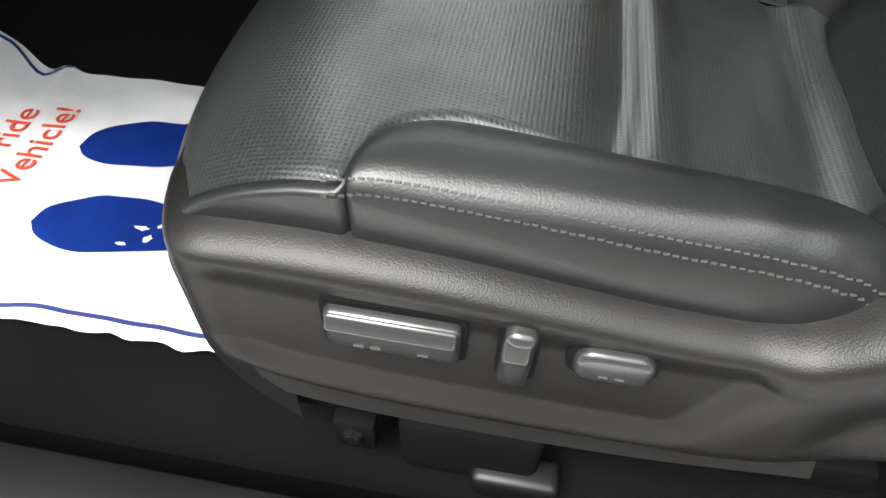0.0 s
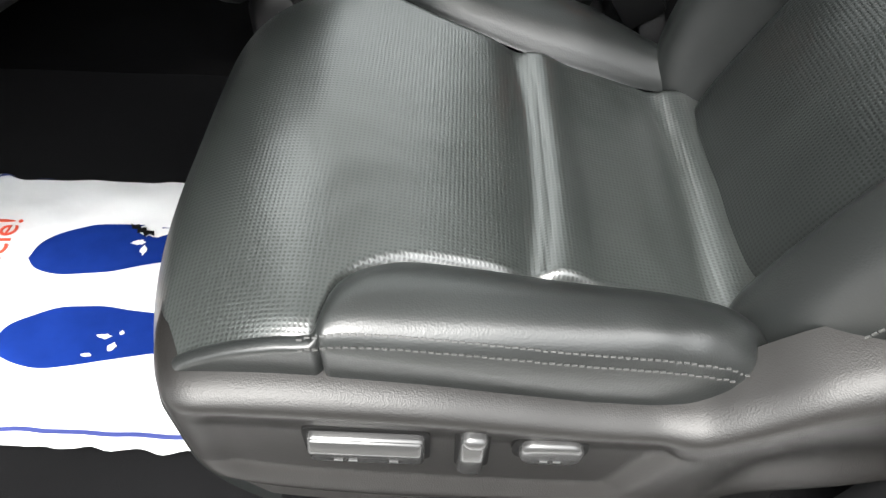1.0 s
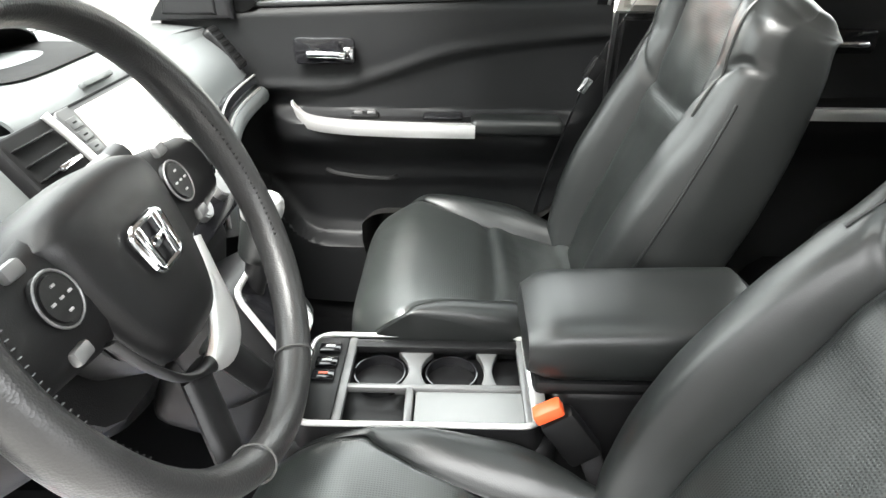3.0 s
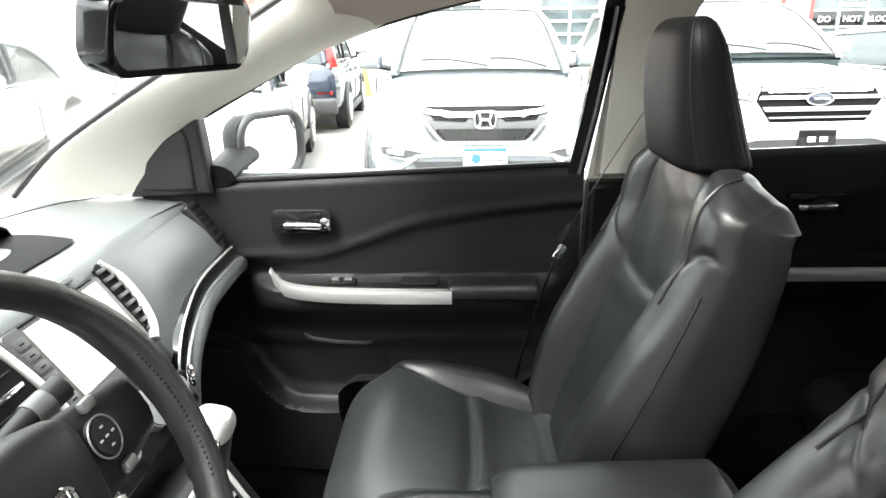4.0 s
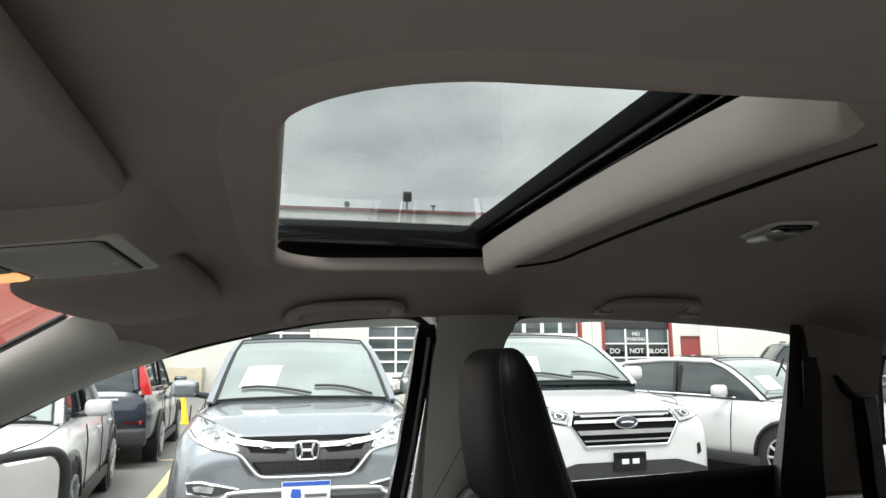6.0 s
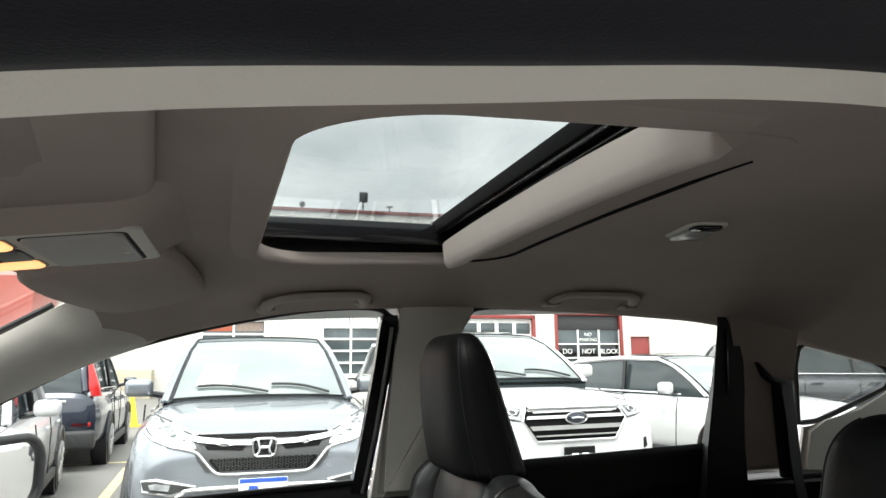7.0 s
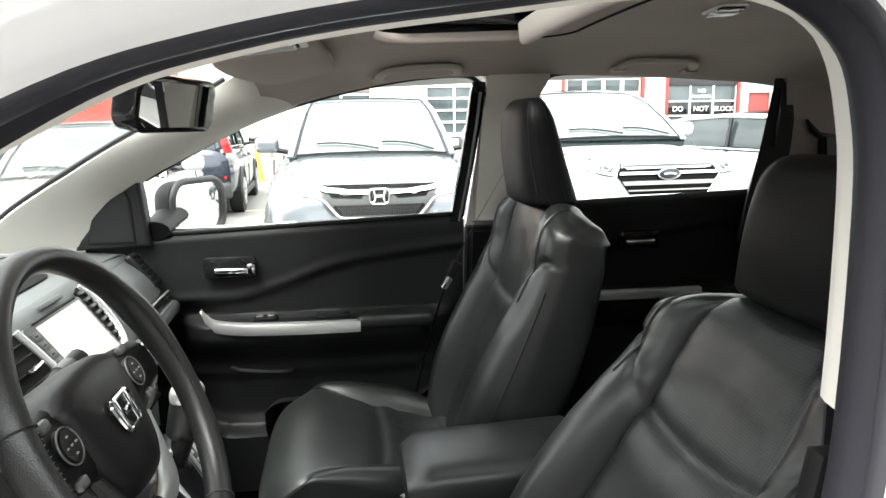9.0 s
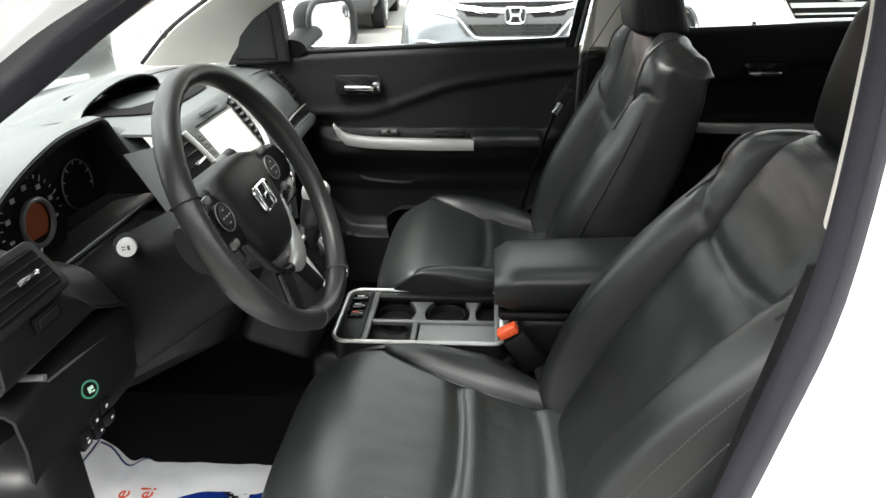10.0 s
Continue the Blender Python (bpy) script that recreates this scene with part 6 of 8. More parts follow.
for s in (0, 1):
    bm = bmesh.new()
    for k in range(26):
        t = radians(-28 + 46 * k / 25) if s == 0 else radians(162 + 46 * k / 25)
        c = Vector((R * math.cos(t) * 0.93, R * math.sin(t) * 0.985 * 0.93, 0.025))
        rbox(WC @ (c + Vector((0, 0, -0.0012))), (0.0012, 0.0030, 0.0012), 0, bm=bm)
    part("rim_stitching", bm, PLASTIC, rimo, smooth=False)
WH = WC @ Matrix.Translation((0, 0, -0.024))      # the hub lies behind the rim
# centre pad
pad2 = [(-0.082, 0.045), (-0.060, 0.062), (0, 0.068), (0.060, 0.062), (0.082, 0.045), (0.078, 0.0), (0.062, -0.050), (0.040, -0.078), (0, -0.084), (-0.040, -0.078), (-0.062, -0.050), (-0.078, 0.0)]
pad2 = [(p.x, p.y) for p in spline([(*p, 0) for p in pad2 + pad2[:1]], 48)][:-1]
rings = []
for z, sc in ((-0.045, 0.92), (-0.01, 1.0), (0.012, 0.99), (0.024, 0.93), (0.030, 0.80), (0.033, 0.5)):
    rings.append([WH @ Vector((x * sc, y * sc, z)) for x, y in pad2])
part("centre_pad", loft(rings), PLASTIC, wheel, "black airbag cover")
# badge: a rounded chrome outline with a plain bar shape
bd = part("badge", tube([WH @ Vector((0.0225 * x * (1 + 0.12 * y), 0.0185 * y, 0.0375)) for x, y in round_rect(-1, -1, 1, 1, 0.45, 5)], 0.0030, 8, closed=True), CHROME, wheel, "chrome maker's badge")
for sx in (-1, 1):
    part("badge_bar", turned(prism([(0.0085 * sx, -0.017), (0.0165 * sx, -0.017), (0.0190 * sx, 0.017), (0.0110 * sx, 0.017)], "z", 0.0335, 0.0405, 0.0015), WH), CHROME, bd)
part("badge_bar", turned(prism([(-0.010, -0.004), (0.010, -0.004), (0.011, 0.004), (-0.011, 0.004)], "z", 0.0335, 0.0400, 0.0015), WH), CHROME, bd)
# side spokes with button pods
for s in (-1, 1):
    rings = []
    for t in (0.0, 0.25, 0.5, 0.75, 1.0):
        x = s * (0.062 + 0.108 * t)
        w = 0.046 - 0.014 * t
        rings.append([WH @ Vector((x, 0.010 + w * math.cos(a), 0.006 + 0.016 * math.sin(a))) for a in [2 * math.pi * j / 14 for j in range(14)]])
    sp = part("spoke", loft(rings), PLASTIC, wheel, "black side spoke with buttons")
    bm = bmesh.new()
    cyl(WH @ Vector((s * 0.098, 0.016, 0.014)), WH @ Vector((s * 0.098, 0.016, 0.0265)), 0.019, 0.0175, 24, bm, 0.002)
    pod = part("button_pod", bm, PLASTIC, sp, "round control pad")
    part("pod_ring", tube([WH @ Vector((s * 0.098 + 0.0188 * math.cos(a), 0.016 + 0.0188 * math.sin(a), 0.0250)) for a in [2 * math.pi * k / 24 for k in range(24)]], 0.0010, 6, closed=True), STEEL, sp)
    for (bx, by) in ((0.0, 0.0), (0.0, 0.009), (0.0, -0.009), (0.009, 0.0), (-0.009, 0.0)):
        part("button_mark", turned(rbox((s * 0.098 + bx, 0.016 + by, 0.0270), (0.0036, 0.0016, 0.0012), 0), WH), GAUGEMARK, sp, smooth=False)
    for by in (0.045, -0.018):
        part("button", turned(rbox((s * 0.108, by, 0.020), (0.018, 0.011, 0.008), 0.003), WH), STEEL, sp)
# lower spoke: a silver band round the foot of the pad, broad at the bottom
band = spline([(-0.080, -0.030, 0.002), (-0.066, -0.062, 0.0022), (-0.046, -0.090, 0.003), (-0.018, -0.104, 0.005), (0.018, -0.108, 0.017), (0.046, -0.096, 0.020), (0.066, -0.064, 0.011), (0.080, -0.030, 0.005)], 30)
rings = []
for i, p in enumerate(band):
    d = (band[min(30, i + 1)] - band[max(0, i - 1)])
    e = Vector((-d.y, d.x, 0)).normalized()
    c = Vector((p.x, p.y, 0.016))
    rings.append([WH @ (c + e * p.z * math.cos(a) + Vector((0, 0, 0.006 * math.sin(a)))) for a in [2 * math.pi * j / 12 for j in range(12)]])
part("lower_band", loft(rings[:15]), PLASTIC, wheel)
part("silver_band", loft(rings[14:]), SILVER, wheel, "satin silver band under the pad")
for s in (-1, 1):
    rings = []
    for t in (0.0, 0.5, 1.0):
        p = Vector((s * (0.020 + 0.030 * t), -0.100 - 0.070 * t, 0.008))
        rings.append([WH @ (p + Vector((0.020 * math.cos(a), 0, 0.008 * math.sin(a)))) for a in [2 * math.pi * j / 12 for j in range(12)]])
    part("lower_spoke", loft(rings), PLASTIC, wheel)
part("hub", cyl(WC @ Vector((0, 0, -0.08)), WC @ Vector((0, -0.01, -0.02)), 0.055, 0.075, 24), PLASTIC, wheel)

column = thing("steering_column", "black steering column shroud with wiper and light stalks", "steering column", (-0.1, -0.362, 0.98))
rings = []
for t in (0.0, 0.3, 0.6, 0.85, 1.0):
    z = -0.075 - 0.21 * t
    w, h0, h1 = 0.084 + 0.012 * t, 0.048, 0.098 + 0.035 * t
    rings.append([WC @ Vector((w * math.copysign(abs(math.cos(a)) ** 0.6, math.cos(a)), (h0 if math.sin(a) > 0 else h1) * math.copysign(abs(math.sin(a)) ** 0.7, math.sin(a)) - 0.012, z)) for a in [2 * math.pi * j / 20 for j in range(20)]])
part("shroud", loft(rings), SHROUD, column, "matt black plastic shroud")
st = part("light_stalk", tube([(-0.095, -0.430, 1.035), (-0.075, -0.470, 1.052), (-0.052, -0.508, 1.068)], [0.010, 0.0105, 0.0105], 12), PLASTIC, column, "black stalk with a silver end")
part("stalk_grip", cyl((-0.070, -0.480, 1.057), (-0.060, -0.497, 1.064), 0.0145, n=20, bevel=0.003), PLASTIC, st)
end = cyl((-0.052, -0.508, 1.068), (-0.044, -0.524, 1.0725), 0.0108, 0.0108, 24, bevel=0.002)
part("stalk_end", end, SILVER, st, "silver end cap")
em = Matrix.Translation((-0.044, -0.524, 1.0726)) @ Vector((0.008, -0.016, 0.0045)).to_track_quat("Z", "Y").to_matrix().to_4x4()
for bx, by, w, h in ((-0.003, 0.0015, 0.004, 0.0012), (-0.003, -0.0015, 0.004, 0.0012), (0.0025, 0.0, 0.003, 0.0055)):
    part("end_mark", turned(rbox((bx, by, 0.0002), (w, h, 0.0006), 0), em), STACKGREY, st, smooth=False)
part("wiper_stalk", tube([(-0.075, -0.285, 1.035), (-0.068, -0.22, 1.050), (-0.052, -0.148, 1.068)], [0.010, 0.011, 0.015], 12), PLASTIC, column, "black wiper stalk")
part("stalk_bands", cyl((-0.062, -0.190, 1.057), (-0.056, -0.165, 1.063), 0.0150, n=16, bevel=0.002), STACKGREY, column)
part("lock_barrel", cyl((-0.06, -0.30, 0.94), (-0.02, -0.275, 0.93), 0.018, n=20, bevel=0.003), PLASTIC, column)

# ---- centre console, gear lever, armrest ----
console = thing("centre_console", "black centre console with cup holders in a silver surround", "centre console", (0.25, 0, 0.42))
ZC = 0.676
part("console_body", rbox((0.23, 0.0, 0.525), (0.42, 0.215, 0.24), 0.03, 3), PLASTIC, console, "black plastic body")
# open tray: floor and rim bars round the wells
outer_l = round_rect(0.072, -0.105, 0.418, 0.105, 0.030, 6)
rings = []
for i, z in enumerate((0.60, ZC - 0.008, ZC)):
    g = (0.0, 0.0, -0.004)[i]
    rings.append([(0.245 + (x - 0.245) * (1 + g), y * (1 + g * 2), z) for x, y in outer_l])
bm = loft(rings, True, False)
part("tray_wall", thicken(bm, 0.004), PLASTIC, console)
part("tray_floor", rbox((0.27, 0, 0.628), (0.28, 0.19, 0.010), 0.002), GLOSS, console, "dark tray floor")
surround = tube([(x, y, ZC + 0.001) for x, y in outer_l], 0.0045, 8, closed=True)
part("silver_surround", surround, SILVER, console, "satin silver edge trim")
part("rear_trim", rbox((0.414, 0.0, ZC + 0.002), (0.022, 0.20, 0.012), 0.005), SILVER, console, "satin silver cross trim")
swp = part("switch_panel", rbox((0.102, 0.0, ZC - 0.004), (0.054, 0.196, 0.012), 0.006), PLASTIC, console, "black panel with heated seat switches")
for k, yy in enumerate((0.062, 0.026, -0.006)):
    key = part("rocker_switch", rbox((0.103, yy, ZC + 0.004), (0.034, 0.022, 0.010), 0.003), GLOSS, swp)
    part("switch_mark", rbox((0.103, yy, ZC + 0.0095), (0.014, 0.005, 0.001), 0), WHITEMARK if k < 2 else ORANGE, key, smooth=False)
for xx in (0.135, 0.400):
    part("cross_bar", rbox((xx, 0.0, ZC - 0.004), (0.014, 0.196, 0.012), 0.004), STEEL, console)
part("far_rail", rbox((0.268, 0.085, ZC - 0.006), (0.27, 0.022, 0.014), 0.004), PLASTIC, console)
part("long_bar", rbox((0.268, -0.020, ZC - 0.006), (0.27, 0.012, 0.012), 0.004), STEEL, console, "grey divider bar")
part("bin_bar", rbox((0.232, -0.060, ZC - 0.006), (0.012, 0.08, 0.012), 0.004), STEEL, console)
part("sliding_tray", rbox((0.318, -0.060, ZC - 0.012), (0.155, 0.070, 0.012), 0.003), material("grey_tray", (0.16, 0.165, 0.165), 0.45), console, "grey sliding tray")
# cup holder: waisted divider blades
for cx, w in ((0.236, 0.055), (0.348, 0.034)):
    poly = []
    for k in range(13):
        t = -1 + 2 * k / 12
        poly.append((cx - w * (0.18 + 0.32 * t * t), 0.030 + 0.046 * t))
    for k in range(13):
        t = 1 - 2 * k / 12
        poly.append((cx + w * (0.18 + 0.32 * t * t), 0.030 + 0.046 * t))
    part("cup_divider", prism(poly, "z", ZC - 0.022, ZC - 0.010, 0.002), STEEL, console, "grey waisted cup divider")
for cx in (0.182, 0.292):
    part("cup_well", thicken(loft([[(cx + 0.038 * math.cos(a), 0.030 + 0.040 * math.sin(a), z) for a in [2 * math.pi * j / 24 for j in range(24)]] for z in (0.635, ZC - 0.014)], True, False), 0.002), GLOSS, console)
# armrest box
arm = thing("armrest", "black leather centre armrest between the front seats", "armrest", (0.55, 0.0, 0.62))
rings = []
for k in range(15):
    t = k / 14
    x = 0.392 + 0.33 * t
    e = smooth(0.0, 0.10, t) * smooth(1.0, 0.92, t)
    w, h0, h1 = 0.098 * (0.90 + 0.10 * e), 0.735 - 0.002 + 0.012 * (1 - e), 0.800 + 0.022 * e + 0.012 * t
    ring = []
    for j in range(24):
        a = 2 * math.pi * j / 24
        ring.append((x, w * math.copysign(abs(math.cos(a)) ** 0.45, math.cos(a)), (h0 + h1) / 2 + (h1 - h0) / 2 * math.copysign(abs(math.sin(a)) ** 0.55, math.sin(a))))
    rings.append(ring)
part("pad", loft(rings), LEATHER, arm, "padded black leather top")
part("lid_edge", rbox((0.56, 0, 0.730), (0.32, 0.185, 0.022), 0.010), PLASTIC, arm)
part("box", rbox((0.58, 0, 0.60), (0.29, 0.17, 0.25), 0.02, 3), PLASTIC, arm, "black storage box")
# gear selector on the lower dash
gear = thing("gear_selector", "silver-topped gear lever on a black and silver console", "gear lever", (0.05, -0.05, 0.74))
gm = Matrix.Translation((0.062, -0.050, 0.838)) @ Matrix.Rotation(radians(-30), 4, "Y")
part("gear_console", turned(rbox((-0.065, 0, -0.01), (0.130, 0.176, 0.150), 0.030, 4), gm), PLASTIC, gear, "black raised console")
part("gate_plate", turned(prism(round_rect(-0.078, -0.062, 0.040, 0.058, 0.016), "x", -0.002, 0.003, 0.001), gm), GLOSS, gear)
part("gate_trim", turned(tube([(0.003, y, z) for y, z in round_rect(-0.078, -0.062, 0.040, 0.058, 0.016)], 0.0042, 8, closed=True), gm), SILVER, gear, "silver gate surround")
part("gate_bar", turned(rbox((0.004, 0.010, -0.010), (0.004, 0.008, 0.085), 0.0015), gm), SILVER, gear)
for k in range(5):
    part("gate_mark", turned(rbox((0.0036, 0.024, 0.025 - 0.016 * k), (0.001, 0.007, 0.006), 0), gm), WHITEMARK, gear, smooth=False)
part("lever", cyl((0.040, -0.075, 0.86), (0.058, -0.074, 0.93), 0.012, 0.019, 14), PLASTIC, gear)
km = Matrix.Translation((0.060, -0.073, 0.958)) @ Matrix.Rotation(radians(12), 4, "Y")
part("knob", turned(rbox((0, 0, -0.012), (0.046, 0.048, 0.085), 0.020, 4), km), LEATHER, gear)
part("knob_cap", turned(rbox((0.0, 0, 0.020), (0.049, 0.050, 0.040), 0.019, 4), km), SILVER, gear, "satin silver knob top")
part("knob_button", turned(rbox((0.010, -0.026, 0.012), (0.016, 0.008, 0.018), 0.003), km), CHROME, gear)
part("lower_block", rbox((-0.02, -0.02, 0.715), (0.16, 0.20, 0.14), 0.03, 3, Euler((0, radians(20), 0)).to_matrix()), PLASTIC, gear)
# hanging key or plug in the lower dash
key = thing("power_socket", "round black power socket with a chrome rim below the dash", "power socket", (-0.08, 0.14, 0.90))
part("socket_body", cyl((-0.095, 0.140, 0.925), (-0.055, 0.130, 0.925), 0.014, n=20, bevel=0.003), PLASTIC, key)
part("socket_ring", tube([(-0.050 - 0.008 * math.cos(a), 0.150 + 0.012 * math.cos(a), 0.922 + 0.015 * math.sin(a)) for a in [2 * math.pi * k / 20 for k in range(20)]], 0.003, 6, closed=True), CHROME, key, "chrome rim")

# ---- fittings on the headliner ----
def visor(label, poly, zf):
    """A padded board with the outline poly; zf is its underside's height."""
    cx, cy = sum(p[0] for p in poly) / len(poly), sum(p[1] for p in poly) / len(poly)
    root = thing("sun_visor", label, "sun visor", (cx, cy, zf(cx, cy) + 0.02), "sun visors")

    def ring(f, dz):
        return [(cx + (x - cx) * f, cy + (y - cy) * f, zf(cx + (x - cx) * f, cy + (y - cy) * f) + dz) for x, y in poly]
    part("visor_board", loft([ring(0.97, 0.020), ring(1.0, 0.012), ring(0.985, 0.004), ring(0.95, 0.0005), ring(0.5, 0.0)]), LINER, root, "beige-grey cloth covered board", angle=60)
    y_in = min(abs(p[1]) for p in poly)
    sg = 1 if cy > 0 else -1
    xr = max(p[0] for p in poly if abs(abs(p[1]) - y_in) < 0.05) - 0.06
    part("visor_clip", rbox((xr, sg * (y_in + 0.002), zf(xr, sg * y_in) + 0.010), (0.030, 0.014, 0.012), 0.004), PILLAR, root, "small beige clip")


visor("beige-grey cloth sun visor folded up above the passenger", [(p.x, p.y) for p in spline([(0.110, 0.198, 0), (0.180, 0.182, 0), (0.248, 0.166, 0), (0.264, 0.168, 0), (0.272, 0.186, 0), (0.286, 0.270, 0), (0.297, 0.360, 0), (0.296, 0.395, 0), (0.282, 0.428, 0), (0.250, 0.456, 0), (0.198, 0.484, 0), (0.152, 0.480, 0), (0.118, 0.410, 0), (0.088, 0.305, 0), (0.082, 0.215, 0), (0.110, 0.198, 0)], 60)][:-1],
      lambda x, y: 1.4930 + 0.1283 * x - 0.1107 * y)
visor("beige-grey cloth sun visor folded up above the driver", [(x + 0.050 * (1 - (y + 0.56) / 0.45) * (x - 0.03) / 0.245, y) for x, y in round_rect(0.030, -0.56, 0.275, -0.110, 0.045, 8)],
      lambda x, y: liner_z(x, y) - 0.017)

over = thing("overhead_console", "beige overhead console with lit reading lamps", "overhead console", (0.15, 0.03, 1.51))
ov = Matrix.Translation((0.150, 0.015, 1.488)) @ Matrix.Rotation(radians(-6.8), 4, "Y")
shell_l = round_rect(-0.125, -0.098, 0.115, 0.098, 0.030, 6)
bm = turned(loft([[(x * 1.75 - 0.01, y * 2.3, 0.050) for x, y in shell_l], [(x * 1.42 - 0.008, y * 1.75, 0.036) for x, y in shell_l], [(x * 1.20 - 0.005, y * 1.32, 0.018) for x, y in shell_l], [(x * 1.04, y * 1.05, 0.008) for x, y in shell_l], [(x, y, 0.003) for x, y in shell_l], [(x * 0.96, y * 0.96, 0.0) for x, y in shell_l]]), ov)
part("console_shell", bm, LINER, over, "beige-grey cloth covered shell", angle=60)
part("console_frame", turned(prism(round_rect(-0.098, -0.092, 0.112, 0.092, 0.014), "z", -0.0004, 0.004, 0.001), ov), PILLAR, over, "pale beige frame")
part("flap_gap", turned(prism(round_rect(0.006, -0.083, 0.098, 0.083, 0.010), "z", -0.0006, 0.004), ov), MATTBLACK, over)
flap = part("glasses_flap", turned(prism(round_rect(0.008, -0.080, 0.094, 0.080, 0.010), "z", -0.004, 0.002, 0.002), ov), material("pale_grey_flap", (0.50, 0.49, 0.48), 0.6, vary=0.04, spec=0.3), over, "pale grey flap")
part("flap_catch", turned(rbox((0.086, 0.010, -0.0042), (0.006, 0.016, 0.002), 0.0008), ov), PILLAR, flap)
for s in (-1, 1):
    part("lamp_rim", turned(prism(round_rect(-0.092, s * 0.058 - 0.027, -0.002, s * 0.058 + 0.027, 0.012), "z", -0.0010, 0.002), ov), STACKGREY, over)
    part("reading_lamp", turned(prism(round_rect(-0.089, s * 0.058 - 0.024, -0.005, s * 0.058 + 0.024, 0.011), "z", -0.0035, 0.0, 0.0015), ov), LAMPON, over, "lit warm reading lamp")
part("lamp_divider", turned(prism(round_rect(-0.090, -0.030, -0.004, 0.030, 0.006), "z", -0.0030, 0.001, 0.001), ov), STACKGREY, over, "grey switch strip")
for y in (-0.012, 0.012):
    part("lamp_switch", turned(rbox((-0.046, y, -0.0035), (0.030, 0.016, 0.003), 0.001), ov), PLASTIC, over)

mirror = thing("rear_view_mirror", "black framed rear-view mirror hanging from the windscreen", "rear-view mirror", (0.05, 0.02, 1.45))
mm = Matrix.Translation((0.078, -0.045, 1.404)) @ Matrix.Rotation(radians(-15), 4, "Z") @ Matrix.Rotation(radians(12), 4, "Y")
part("housing", turned(prism(round_rect(-0.112, -0.039, 0.112, 0.039, 0.026, 8), "x", -0.030, 0.004, 0.0025, seg=2), mm), GLOSS, mirror, "black housing")
part("reflector", turned(prism(round_rect(-0.104, -0.031, 0.104, 0.031, 0.020, 8), "x", 0.0042, 0.0052), mm), MIRROR, mirror, "mirror glass")
part("stem", tube([(0.050, -0.060, 1.415), (0.01, -0.03, 1.45), (-0.03, 0.0, 1.49)], [0.014, 0.011, 0.016], 10), PLASTIC, mirror)
part("sensor_box", rbox((0.005, -0.060, 1.486), (0.12, 0.13, 0.040), 0.018, 3, Euler((0, radians(-28), 0)).to_matrix()), PLASTIC, mirror)


def grab(x0, x1, y, label):
    root = thing("grab_handle", label, "grab handle", ((x0 + x1) / 2, y, liner_z((x0 + x1) / 2, y) - 0.02), "grab handles")
    s = 1 if y > 0 else -1

    def at(x, dy, dz):
        return (x, y - s * dy, liner_z(x, y - s * dy) - dz)
    xm = (x0 + x1) / 2
    low = 0.007 if x0 < 0.9 else 0.003
    pts = [at(x0, -0.014, low), at(x0 + 0.002, 0.014, low + 0.003), at(x0 + 0.010, 0.034, low + 0.004), at(x0 + 0.034, 0.046, low + 0.004), at(xm, 0.048, low + 0.004), at(x1 - 0.034, 0.046, low + 0.004), at(x1 - 0.010, 0.034, low + 0.004), at(x1 - 0.002, 0.014, low + 0.003), at(x1, -0.014, low)]
    part("grip", tube(spline(pts, 56), 0.0130, 12, flat=0.50), GRIPGREY, root, "beige plastic grip")
    for x in (x0 + 0.001, x1 - 0.001):
        part("mount", rbox(at(x, -0.010, 0.005), (0.034, 0.034, 0.010), 0.004, 3), GRIPGREY, root)
    part("recess", rbox(at(xm, 0.020, -0.002), (x1 - x0 - 0.03, 0.050, 0.006), 0.003), LINER, root)


grab(0.400, 0.590, 0.582, "beige grab handle above the passenger window")
grab(1.00, 1.19, 0.582, "beige grab handle above the rear window")
grab(0.98, 1.15, -0.575, "beige grab handle above the driver's side rear window")

dome = thing("dome_lamp", "small clear dome lamp on the headliner", "ceiling lamp", (0.98, 0.09, 1.56))
dm = Matrix.Translation((0.968, 0.052, liner_z(0.968, 0.052))) @ Matrix.Rotation(radians(-12), 4, "Z") @ Matrix.Scale(0.80, 4)
part("lamp_base", turned(prism(round_rect(-0.036, -0.064, 0.036, 0.064, 0.022), "z", -0.0045, 0.001, 0.002), dm), PILLAR, dome, "beige base")
part("lamp_lens", turned(prism(round_rect(-0.028, -0.018, 0.028, 0.056, 0.012), "z", -0.012, -0.004, 0.004), dm), LENS, dome, "clear ribbed lens")
part("lamp_switch", turned(prism(round_rect(-0.026, -0.056, 0.026, -0.020, 0.010), "z", -0.010, -0.004, 0.002), dm), GLOSS, dome, "dark lamp switch")

# ---- paper mat on the floor in front of the driver's seat ----
mat = thing("paper_floor_mat", "white paper floor mat printed with blue shoe soles", "floor mat", (-0.2, -0.32, 0.385))


def mat_z(x, y):
    z = 0.393 + 0.006 * noise.noise((x * 9, y * 9, 3)) + 0.003 * noise.noise((x * 25, y * 25, 7))
    z += 0.05 * smooth(-0.36, -0.46, x)
    z += 0.012 * math.exp(-((x + 0.345) / 0.02) ** 2) * smooth(-0.25, -0.10, y)
    return z


def mat_at(u, v):
    x = 0.12 - 0.58 * u
    y = -0.530 + 0.430 * v
    if v == 0:
        y += 0.006 * noise.noise((x * 40, 0, 0))
    if v == 1:
        y += 0.008 * noise.noise((x * 14, 4, 0)) - 0.016 * smooth(-0.20, -0.28, x) - 0.022 * smooth(-0.33, -0.37, x) + 0.045 * smooth(-0.37, -0.43, x)
    if u == 1:
        x += 0.008 * noise.noise((y * 30, 2, 0))
    return (x, y, mat_z(x, y))


part("paper_sheet", thicken(surface(mat_at, 80, 70), 0.0012), PAPER, mat, "creased white paper")


